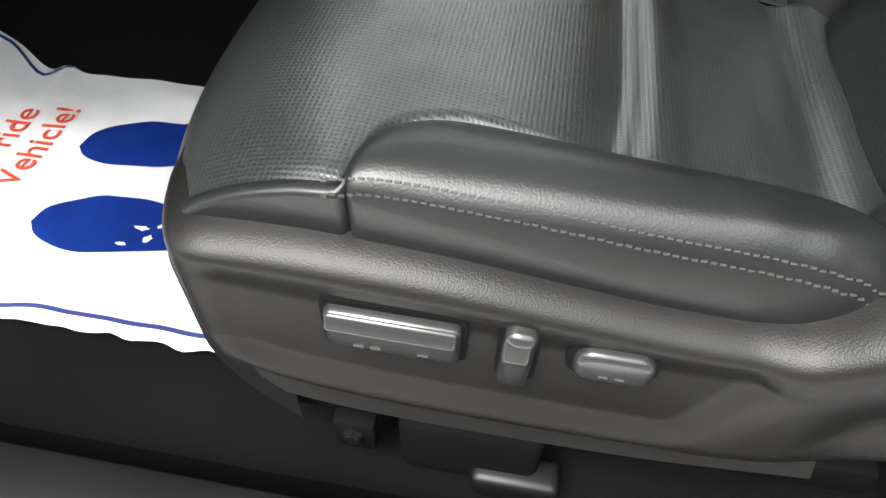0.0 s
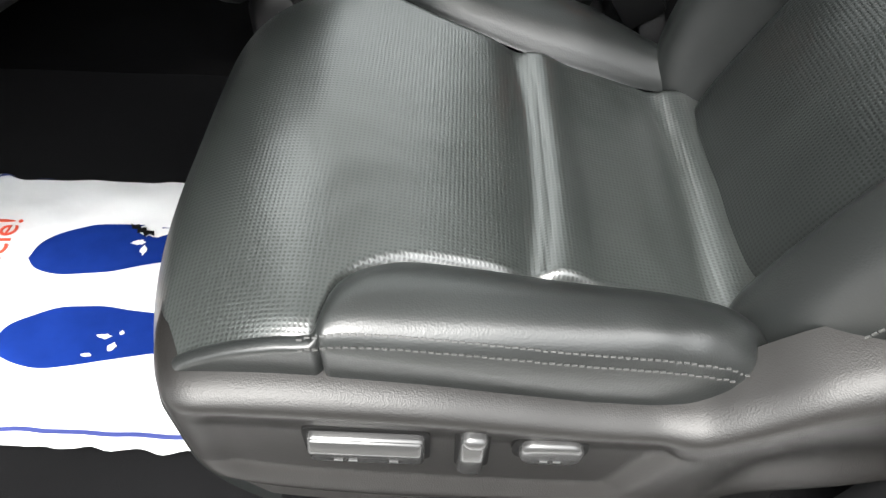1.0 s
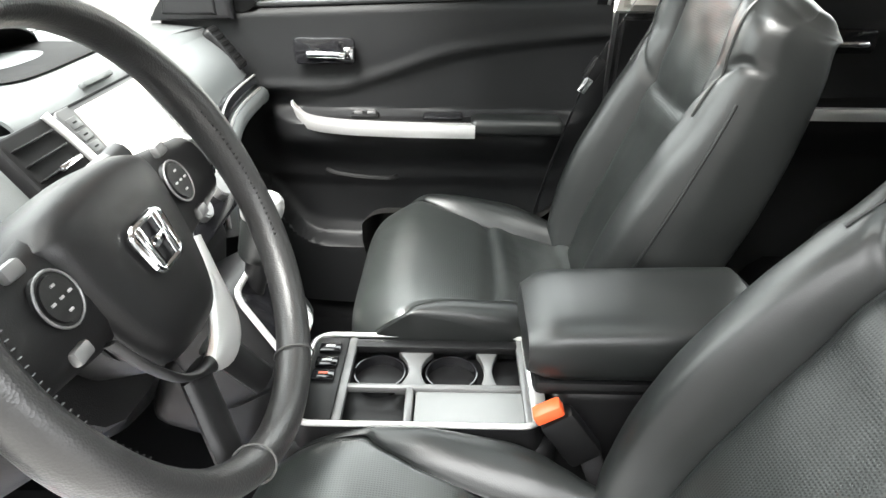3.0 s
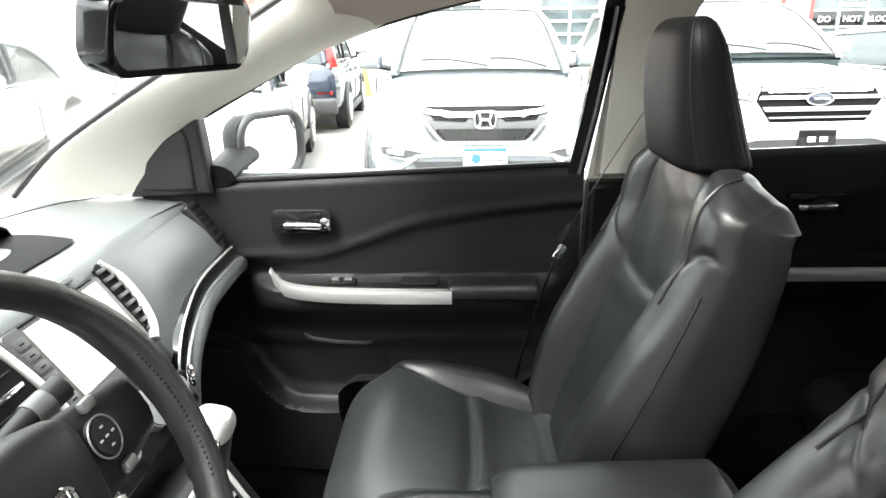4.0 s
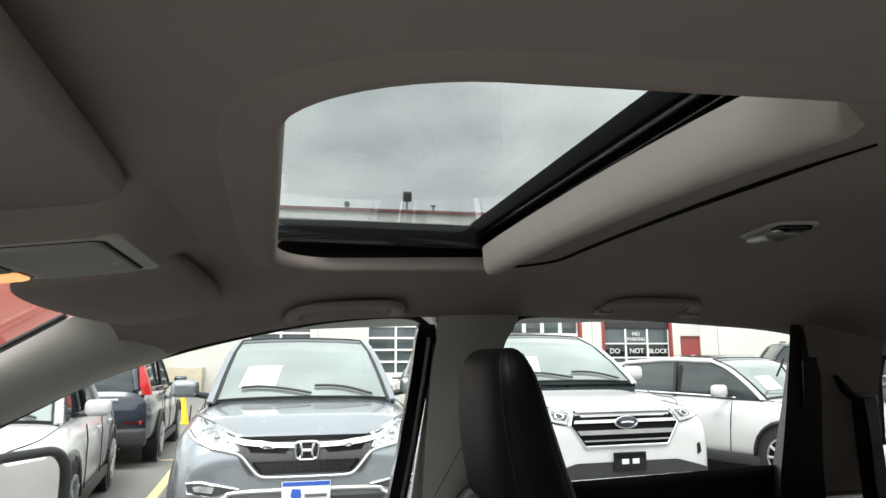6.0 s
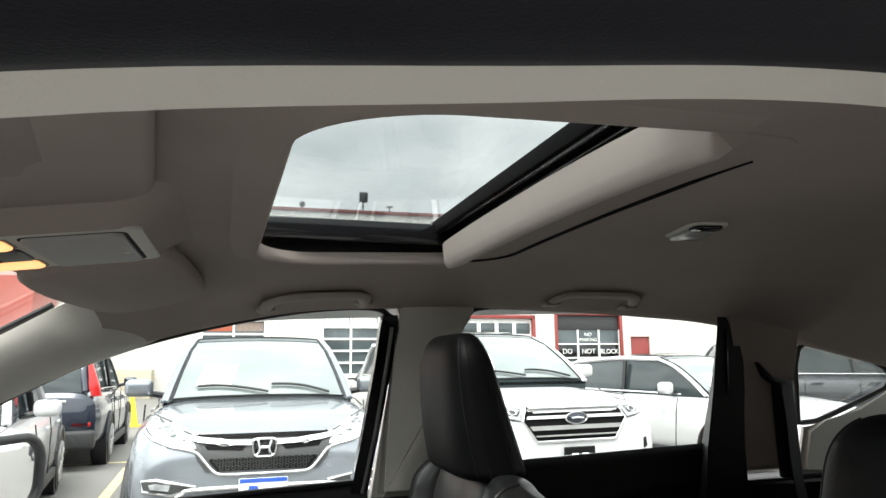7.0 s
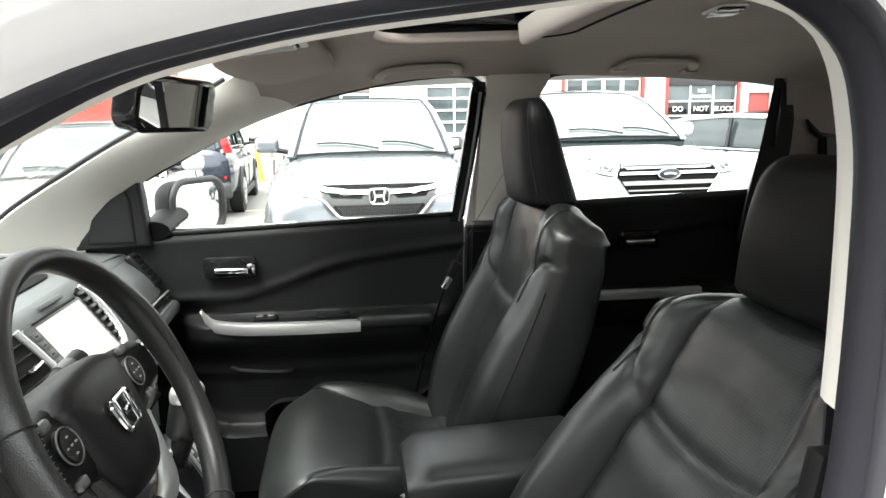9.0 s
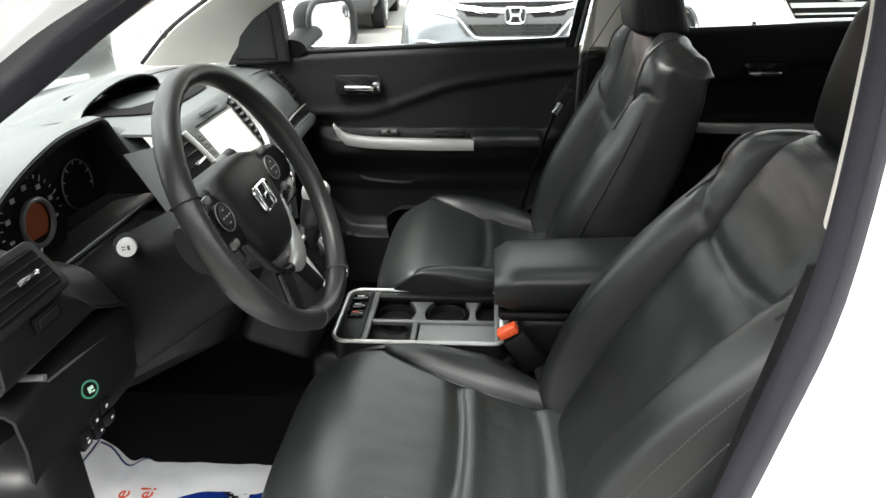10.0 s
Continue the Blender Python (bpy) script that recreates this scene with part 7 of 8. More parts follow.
def printed(poly, name, ink, lift=0.0020):
    """A flat print of an outline that follows the creased paper."""
    cx, cy = sum(p[0] for p in poly) / len(poly), sum(p[1] for p in poly) / len(poly)
    rings = []
    for s in (0.0005, 0.15, 0.3, 0.45, 0.6, 0.7, 0.8, 0.9, 1.0):
        rings.append([(cx + (x - cx) * s, cy + (y - cy) * s, mat_z(cx + (x - cx) * s, cy + (y - cy) * s) + lift) for x, y in poly])
    return part(name, loft(rings, True, False), ink, mat)


def sole(tipx, tipy, ang, name, part_of="front"):
    pts = [(0.0, 0.0), (0.012, 0.024), (0.045, 0.041), (0.09, 0.046), (0.13, 0.040), (0.175, 0.029), (0.205, 0.028), (0.205, -0.026), (0.175, -0.027), (0.13, -0.030), (0.09, -0.035), (0.05, -0.034), (0.015, -0.020)]
    if part_of == "heel":
        pts = [(0.2045, 0.028), (0.24, 0.030), (0.27, 0.026), (0.285, 0.0), (0.27, -0.026), (0.24, -0.030), (0.2045, -0.026)]
    c, s = math.cos(ang), math.sin(ang)
    sm = [(p.x, p.y) for p in spline([(a, b, 0) for a, b in pts + pts[:1]], 64)][:-1] if part_of == "front" else pts
    return printed([(tipx + c * a - s * b, tipy + s * a + c * b) for a, b in sm], name, BLUEINK)


for kind_ in ("front", "heel"):
    sole(-0.250, -0.290, 0.16, "shoe_print", kind_)
    sole(-0.236, -0.412, 0.10, "shoe_print", kind_)
for v in (0.915, 0.035):
    rings = []
    pts = []
    for k in range(60):
        x = 0.11 - 0.545 * k / 59
        y = -0.530 + 0.430 * v + (0.004 if v > 0.5 else 0.0) + (0.004 * noise.noise((x * 14, 4, 0)) - 0.016 * smooth(-0.20, -0.28, x) - 0.018 * smooth(-0.33, -0.37, x) + 0.022 * smooth(-0.37, -0.42, x) if v > 0.5 else 0.004 * noise.noise((x * 22, 7, 0)))
        pts.append((x, y))
    rings = [[(x, y - 0.0026, mat_z(x, y) + 0.0016), (x, y + 0.0026, mat_z(x, y) + 0.0016)] for x, y in pts]
    part("border_line", loft(rings, False, False), NAVYINK, mat)
rings = [[(-0.440 - 0.002, y, mat_z(-0.44, y) + 0.0014), (-0.440 + 0.002, y, mat_z(-0.44, y) + 0.0014)] for y in [-0.52 + 0.42 * k / 30 for k in range(31)]]
part("border_line", loft(rings, False, False), NAVYINK, mat)
tm = Matrix(((0, -1, 0, 0), (1, 0, 0, 0), (0, 0, 1, 0), (0, 0, 0, 1)))
for text, x, y in (("Take Pride", -0.332, -0.235), ("In Your Vehicle!", -0.284, -0.222)):
    lt = lettering("lettering", text, 0.046, Matrix.Translation((x, y, 0)) @ tm, REDINK, mat, align="RIGHT")
    for v in lt.data.vertices:
        v.co.z += mat_z(v.co.x, v.co.y) + 0.0016
# torn spot and dried mud beside the far sole
printed([(-0.142, -0.230), (-0.136, -0.234), (-0.131, -0.231), (-0.128, -0.238), (-0.120, -0.236), (-0.118, -0.243), (-0.109, -0.241), (-0.106, -0.250), (-0.113, -0.247), (-0.117, -0.253), (-0.122, -0.245), (-0.129, -0.247), (-0.130, -0.240), (-0.137, -0.240)], "tear", MATTBLACK, 0.0050)
blot = [(-0.108 + 0.024 * math.cos(a) * (0.8 + 0.7 * noise.noise((math.cos(a) * 3, math.sin(a) * 3, 5))), -0.240 + 0.013 * math.sin(a) * (0.8 + 0.8 * noise.noise((math.cos(a) * 3, math.sin(a) * 3, 9)))) for a in [2 * math.pi * k / 20 for k in range(20)]]
printed(blot, "scuff", PAPER, 0.0035)
for bx, by, rx, ry, sd in ((-0.122, -0.262, 0.011, 0.006, 2), (-0.112, -0.274, 0.006, 0.009, 4), (-0.118, -0.398, 0.010, 0.004, 6), (-0.105, -0.412, 0.006, 0.008, 8), (-0.128, -0.424, 0.008, 0.003, 11), (-0.100, -0.392, 0.004, 0.004, 13)):
    printed([(bx + rx * math.cos(a) * (0.7 + 0.9 * noise.noise((math.cos(a) * 3, math.sin(a) * 3, sd))), by + ry * math.sin(a) * (0.7 + 0.9 * noise.noise((math.cos(a) * 3, math.sin(a) * 3, sd + 5)))) for a in [2 * math.pi * k / 16 for k in range(16)]], "scuff", PAPER, 0.0035)
# rubber mat and pedals at the toe board
ped = thing("brake_pedal", "black rubber brake pedal above the footwell", "pedal", (-0.55, -0.33, 0.5))
part("pedal_pad", rbox((-0.53, -0.33, 0.53), (0.02, 0.10, 0.06), 0.01, rot=Euler((0, radians(-35), 0)).to_matrix()), RUBBER, ped)
part("pedal_arm", cyl((-0.54, -0.33, 0.54), (-0.58, -0.33, 0.80), 0.008), STEEL, ped)
ped = thing("gas_pedal", "tall black accelerator pedal above the footwell", "pedal", (-0.55, -0.22, 0.5))
part("pedal_pad", rbox((-0.54, -0.20, 0.50), (0.02, 0.06, 0.16), 0.01, rot=Euler((0, radians(-35), 0)).to_matrix()), RUBBER, ped)
part("pedal_arm", cyl((-0.56, -0.20, 0.54), (-0.62, -0.20, 0.78), 0.008), STEEL, ped)

# ---- outside: ground, parked cars, building ----
ASPHALT = material("asphalt", (0.16, 0.155, 0.145), 0.85, vary=0.18, grain=0.5, grain_scale=60, bump=0.5, bump_scale=90, big=0.8)
YELLOWPAINT = material("yellow_road_paint", (0.60, 0.50, 0.27), 0.7, vary=0.25, big=9)
CONCRETE = material("painted_concrete_panel", (0.66, 0.64, 0.60), 0.85, vary=0.06, big=0.7, bump=0.2, bump_scale=12)
REDTRIM = material("red_painted_steel", (0.22, 0.032, 0.027), 0.5, vary=0.1, big=3)
REDFASCIA = material("red_fascia", (0.50, 0.11, 0.085), 0.5, vary=0.08, big=0.6)
WHITEFRAME = material("white_frame", (0.75, 0.75, 0.73), 0.5)
DARKGLASS = material("dark_window_glass", (0.06, 0.075, 0.08), 0.08, vary=0.35, big=0.6)
GREYPAINT = material("silver_grey_car_paint", (0.25, 0.27, 0.295), 0.26, metal=0.55, vary=0.03, coat=0.8)
NAVYPAINT = material("dark_blue_car_paint", (0.020, 0.026, 0.042), 0.22, metal=0.3, vary=0.05, coat=0.8)
SLATEPAINT = material("slate_grey_car_paint", (0.055, 0.06, 0.068), 0.25, metal=0.4, vary=0.05, coat=0.8)
CARGLASS = material("car_window_glass", (0.035, 0.045, 0.047), 0.05, vary=0.2, big=2.0)
CARWHITE = material("white_paint_outdoors", (0.60, 0.60, 0.605), 0.24, vary=0.03, coat=0.6)
# pale metallic base: the sky's reflection is put into the glass colour
SCREENGLASS = material("sky_toned_glass", (0.30, 0.335, 0.33), 0.06, metal=0.55, vary=0.16, big=1.2)
TYRE = material("tyre_rubber", (0.018, 0.018, 0.018), 0.8, vary=0.2)
ALLOY = material("alloy_rim", (0.45, 0.45, 0.46), 0.3, metal=0.8, vary=0.08)
TAILRED = material("red_lamp_lens", (0.45, 0.015, 0.015), 0.15, vary=0.15, big=12)
HEADLENS = material("headlamp_lens", (0.40, 0.42, 0.43), 0.10, metal=0.25, vary=0.55, big=16)
BUMPERGREY = material("unpainted_bumper", (0.03, 0.03, 0.032), 0.6, vary=0.15)
CONEY = material("yellow_cone_plastic", (0.75, 0.55, 0.04), 0.5, vary=0.1)
PLATEWHITE = material("plate_white", (0.72, 0.74, 0.75), 0.4)
PLATEBLUE = material("plate_blue", (0.03, 0.10, 0.45), 0.4)
SHEETPAPER = material("paper_on_dash", (0.7, 0.7, 0.66), 0.8)

# one sheet of ground to the horizon
bm = bmesh.new()
N = 40
for r0, r1 in ((0, 6), (6, 14), (14, 40), (40, 200), (200, 2500)):
    for k in range(N):
        a, b = 2 * math.pi * k / N, 2 * math.pi * (k + 1) / N
        pts = [(r1 * math.cos(a), r1 * math.sin(a), 0), (r1 * math.cos(b), r1 * math.sin(b), 0)]
        if r0:
            pts += [(r0 * math.cos(b), r0 * math.sin(b), 0), (r0 * math.cos(a), r0 * math.sin(a), 0)]
        else:
            pts += [(0, 0, 0)]
        bm.faces.new([bm.verts.new(p) for p in pts])
bmesh.ops.remove_doubles(bm, verts=bm.verts, dist=1e-4)
solo("ground", bm, ASPHALT, "grey asphalt parking lot", "ground", kind="structure", smooth=False)
for x0, y0, x1, y1, w in ((-0.82, 4.2, -1.02, 9.8, 0.11), (1.95, 4.6, 1.75, 10.0, 0.11), (4.5, 4.8, 4.3, 10.0, 0.11), (-3.6, 4.0, -3.8, 9.6, 0.11), (-6.0, 10.6, 4.0, 10.2, 0.11)):
    d = Vector((x1 - x0, y1 - y0, 0)).normalized()
    n = Vector((-d.y, d.x, 0)) * w / 2
    bm = bmesh.new()
    a, b = Vector((x0, y0, 0.004)), Vector((x1, y1, 0.004))
    bm.faces.new([bm.verts.new(p) for p in (a - n, a + n, b + n, b - n)])
    solo("road", thicken(bm, 0.002), YELLOWPAINT, "worn yellow parking bay line on asphalt", "parking line", kind="structure")


def wheel_at(root, x, y, r, side, w=0.22):
    wh = part("wheel", cyl((x, y - side * w / 2, r), (x, y + side * w / 2, r), r, n=36, bevel=0.03), TYRE, root, "black tyre on an alloy rim")
    part("rim", cyl((x, y + side * (w / 2 - 0.03), r), (x, y + side * (w / 2 + 0.004), r), r * 0.66, n=30, bevel=0.01), GLOSS, wh)
    for k in range(10):
        a = 2 * math.pi * k / 10
        p = Vector((x, y + side * (w / 2 + 0.008), r))
        q = p + Vector((math.cos(a), 0, math.sin(a))) * r * 0.62
        part("rim_spoke", tube([p, p.lerp(q, 0.5), q], [0.022, 0.016, 0.020], 6), ALLOY, wh)
    part("rim_lip", tube([(x + r * 0.64 * math.cos(a), y + side * (w / 2 + 0.006), r + r * 0.64 * math.sin(a)) for a in [2 * math.pi * k / 30 for k in range(30)]], 0.012, 6, closed=True), ALLOY, wh)


def superring(x, w, z0, z1, n=28, p=0.42, q=0.5, tuck=0.0):
    ring = []
    for k in range(n):
        a = 2 * math.pi * k / n
        c, s = math.cos(a), math.sin(a)
        yy = w * math.copysign(abs(c) ** p, c)
        zz = (z0 + z1) / 2 + (z1 - z0) / 2 * math.copysign(abs(s) ** q, s)
        ring.append((x, yy * (1 - tuck * max(0, (zz - (z0 + z1) / 2) / (z1 - z0) * 2) ** 2), zz))
    return ring


def car(label, paint, place, length=4.55, width=1.82, height=1.65, belt=1.02, bonnet=0.98, kind_="suv", face="", glass=None, roofglass=False, group="parked cars", papers=True, tail_seen=False, cabin=0.775, wipers_up=False):
    """A parked car built with its nose at x = 0 and its tail at x = length, then set at place (x, y and heading of the nose in degrees)."""
    glass = glass or CARGLASS
    root = thing("car", label, "car", (0, 0, 0), group)
    hw = width / 2
    L = length
    suv = kind_ == "suv"
    # body: nose, bonnet, shoulders, tail
    st = [(0.0, 0.62, 0.42, 0.62), *([(0.03, 0.76, 0.36, 0.66), (0.12, 0.88, 0.28, bonnet - 0.13), (0.30, 0.955, 0.24, bonnet - 0.055)] if not suv else [(0.015, 0.80, 0.36, 0.80 if face == "bar" else 0.86), (0.05, 0.86, 0.31, bonnet - (0.20 if face == "bar" else 0.12)), (0.10, 0.895, 0.28, bonnet - (0.145 if face == "bar" else 0.085)), (0.20, 0.935, 0.26, bonnet - (0.10 if face == "bar" else 0.06)), (0.32, 0.96, 0.24, bonnet - 0.05)]), (0.60, 0.985, 0.22, bonnet - 0.015), (1.00, 1.0, 0.22, bonnet + 0.025),
          (1.30, 1.0, 0.22, belt + 0.015), (1.9, 1.0, 0.22, belt + 0.02), (2.6, 1.0, 0.22, belt + 0.03), (3.4, 0.995, 0.22, belt + 0.05), (L - 0.55, 0.975, 0.25, belt + 0.06), (L - 0.22, 0.94, 0.30, belt + 0.05), (L - 0.05, 0.89, 0.36, belt + 0.02), (L, 0.80, 0.45, belt - 0.06)]
    rings = []
    for k in range(len(st) - 1):
        a, b = st[k], st[k + 1]
        steps = 3
        for t in range(steps):
            f = t / steps
            v = [a[i] + (b[i] - a[i]) * f for i in range(4)]
            rings.append(superring(v[0], hw * v[1], v[2], v[3], 40, 0.36, 0.40, 0.06))
    rings.append(superring(st[-1][0], hw * st[-1][1], st[-1][2], st[-1][3], 40, 0.36, 0.40, 0.06))
    bm = loft(rings)
    skin = BVHTree.FromBMesh(bm)
    part("body", bm, paint, root)
    for s in (-1, 1):
        for xw in (0.88, L - 0.95):
            arch = [(xw + 0.385 * math.cos(a), s * (hw * 0.992), 0.335 + 0.385 * math.sin(a)) for a in [math.pi * k / 16 for k in range(17)]]
            part("wheel_arch", tube(arch, 0.030, 8), BUMPERGREY if suv and paint is not CARWHITE else GLOSS, root)
            part("arch_well", cyl((xw, s * hw * 0.80, 0.335), (xw, s * (hw * 1.001), 0.335), 0.375, n=30), RUBBER, root)
            wheel_at(root, xw, s * (hw - 0.10), 0.335, s)
    # greenhouse
    a0 = 1.02 if suv else 1.25
    r0, r1 = a0 + 0.85, (L - 0.42 if suv else L - 1.35)
    tail = L - 0.12 if suv else L - 0.55
    gh = [(a0, hw * (cabin + 0.02), belt - 0.08, belt + 0.02), (a0 + 0.25, hw * (cabin + 0.025), belt - 0.08, belt + 0.02 + (height - belt) * 0.36), (a0 + 0.55, hw * (cabin + 0.02), belt - 0.08, belt + (height - belt) * 0.74), (r0, hw * cabin, belt - 0.08, height - 0.035),
          ((r0 + r1) / 2, hw * cabin, belt - 0.08, height - 0.012), (r1, hw * (cabin - 0.02), belt - 0.08, height - 0.05), ((r1 + tail) / 2, hw * (cabin - 0.03), belt - 0.08, belt + (height - belt) * 0.62), (tail, hw * (cabin - 0.04), belt - 0.08, belt + 0.05)]

    def gring(x, w, z0, z1):
        top = w * (1 - 0.20 * (z1 - belt) / (height - belt))
        return [(x, -w, z0), (x, -w, belt), (x, -top - 0.02, z1 - 0.05), (x, -top * 0.93, z1 - 0.006), (x, -top * 0.5, z1 + 0.008), (x, 0, z1 + 0.012), (x, top * 0.5, z1 + 0.008), (x, top * 0.93, z1 - 0.006), (x, top + 0.02, z1 - 0.05), (x, w, belt), (x, w, z0)]
    part("windows", loft([gring(*g) for g in gh]), glass, root, "dark tinted windows")
    # windscreen sheet, roof skin and pillars over the glass
    ws = [gring(*g) for g in gh[:4]]

    def wsc(u, v):
        k = u * 3
        i = min(int(k), 2)
        f = k - i
        A, B = ws[i], ws[i + 1]
        j = 2.95 + 4.10 * v
        m = int(j)
        g = j - m
        p0 = Vector(A[m]).lerp(Vector(A[m + 1]), g)
        p1 = Vector(B[m]).lerp(Vector(B[m + 1]), g)
        return p0.lerp(p1, f) + Vector((-0.006, 0, 0.006))
    screen = part("windscreen", surface(wsc, 12, 12), SCREENGLASS, root, "windscreen with the sky's pale reflection put into its colour")
    rim = [wsc(k / 10, 0) for k in range(11)] + [wsc(1, k / 10) for k in range(1, 11)] + [wsc(1 - k / 10, 1) for k in range(1, 11)] + [wsc(0, 1 - k / 10) for k in range(1, 10)]
    part("screen_seal", tube([p + Vector((-0.004, 0, 0.004)) for p in rim], 0.007, 6, closed=True), RUBBER, screen)
    part("roof_visor_band", surface(lambda u, v: wsc(0.90 + 0.10 * u, 0.02 + 0.96 * v) + Vector((-0.003, 0, 0.003)), 3, 12), CARGLASS, screen, "dark shade band")
    part("mirror_back", rbox(wsc(0.80, 0.5) + Vector((0.05, 0, -0.03)), (0.03, 0.20, 0.06), 0.012), RUBBER, screen)
    roof = []
    for x, w, z0, z1 in gh[3:6]:
        top = w * (1 - 0.20 * (z1 - belt) / (height - belt))
        roof.append([(x, -top - 0.025, z1 - 0.05), (x, -top * 0.95, z1 + 0.006), (x, -top * 0.5, z1 + 0.022), (x, 0, z1 + 0.026), (x, top * 0.5, z1 + 0.022), (x, top * 0.95, z1 + 0.006), (x, top + 0.025, z1 - 0.05)])
    part("roof", thicken(loft(roof, False, False), 0.006), paint, root)
    if roofglass:
        part("roof_glass", thicken(surface(lambda u, v: (r0 + 0.12 + 0.7 * u, -0.42 + 0.84 * v, height + 0.016), 4, 4), 0.004), GLOSS, root)
    for s in (-1, 1):
        for line, r in (([gh[0], gh[1], gh[2], gh[3]], 0.035), ([gh[5], gh[6], gh[7]], 0.06)):
            pts = []
            for x, w, z0, z1 in line:
                top = w * (1 - 0.20 * (z1 - belt) / (height - belt))
                pts.append((x, s * (top + 0.005), z1 - 0.022))
            part("pillar", tube(spline(pts, 12), r, 8, flat=0.6), paint, root)
        rail = [(x, s * (w * (1 - 0.20 * (z1 - belt) / (height - belt)) + 0.012), z1 - 0.030) for x, w, z0, z1 in gh[3:6]]
        part("roof_edge", tube(spline(rail, 12), 0.028, 8), paint, root)
        xb = a0 + 1.35
        part("pillar", tube([(xb, s * (hw * 0.815), belt), (xb + 0.03, s * (hw * 0.70), height - 0.07)], 0.030, 6), GLOSS, root)
        part("sill_chrome", tube([(a0 + 0.35, s * (hw * 0.835), belt + 0.018), (r0, s * (hw * 0.835), belt + 0.03), (r1, s * hw * 0.81, belt + 0.05)], 0.010, 6), CHROME, root, "chrome window line")
        # door mirror
        mx = a0 + 0.42
        mo = part("door_mirror", rbox((mx, s * (hw + 0.055), belt + 0.10), (0.12, 0.22, 0.145), 0.050, 4), paint, root)
        part("mirror_trim", rbox((mx + 0.012, s * (hw + 0.050), belt + 0.055), (0.10, 0.19, 0.05), 0.02, 3), GLOSS, mo)
        part("mirror_foot", tube([(mx + 0.02, s * (hw - 0.16), belt + 0.03), (mx, s * (hw - 0.02), belt + 0.055)], 0.026, 8), GLOSS, mo)
        # door cuts and handles
        for xd in (a0 + 0.30, a0 + 1.35, a0 + 2.25):
            part("door_gap", tube([(xd, s * (hw * 0.985), belt - 0.03), (xd + 0.02, s * (hw + 0.004), 0.75), (xd + 0.06, s * (hw * 0.995), 0.34)], 0.006, 6), GLOSS, root)
        for xd in (a0 + 1.12, a0 + 2.05):
            part("door_handle", rbox((xd, s * (hw + 0.004), belt - 0.12), (0.20, 0.03, 0.035), 0.012), paint, root)
        part("rocker", rbox((L / 2, s * (hw - 0.02), 0.27), (L - 2.4, 0.05, 0.12), 0.02), BUMPERGREY, root)
    # wiper blades and a paper sheet behind the screen
    for v0, v1 in ((0.10, 0.44), (0.46, 0.86)):
        if wipers_up:      # left standing off the glass
            a, b = wsc(0.04, v0 + 0.04), wsc(0.42, v0 + 0.20) + Vector((-0.22, 0, 0.13))
            part("wiper_arm", tube([a + Vector((-0.02, 0, 0.02)), a.lerp(b, 0.6), b], 0.010, 6), RUBBER, root)
            part("wiper", tube([b + Vector((0.16, -0.12, -0.13)), b, b + Vector((-0.12, 0.10, 0.10))], 0.014, 6), RUBBER, root)
            continue
        part("wiper", tube([wsc(0.03 + 0.10 * math.sin(math.pi * k / 8 * 0.6), v0 + (v1 - v0) * k / 8) + Vector((-0.014, 0, 0.014)) for k in range(9)], 0.011, 6), RUBBER, root)
    if papers:
        p = surface(lambda u, v: wsc(0.14 + 0.28 * u, 0.66 + 0.22 * v - 0.03 * u) + Vector((-0.003, 0, 0.003)), 4, 4)
        part("paper_sheet", thicken(p, 0.001), SHEETPAPER, root, "white paper sheet in the windscreen")
    if face:
        face_parts(root, face, hw, bonnet, paint, skin)
    if tail_seen:
        tail_parts(root, L, hw, belt, suv, paint)
    # creases along the bonnet and shut lines
    for s in (-1, 1):
        part("bonnet_gap", tube(spline([(0.16, s * hw * 0.66, bonnet - 0.075), (0.40, s * hw * 0.80, bonnet - 0.035), (0.75, s * hw * 0.83, bonnet - 0.012), (a0 + 0.02, s * hw * 0.84, belt + 0.0)], 14), 0.006, 6), GLOSS, root)
    x, y, heading = place
    m = Matrix.Translation((x, y, 0)) @ Matrix.Rotation(radians(heading + 180), 4, "Z")
    root.matrix_basis = m
    return root


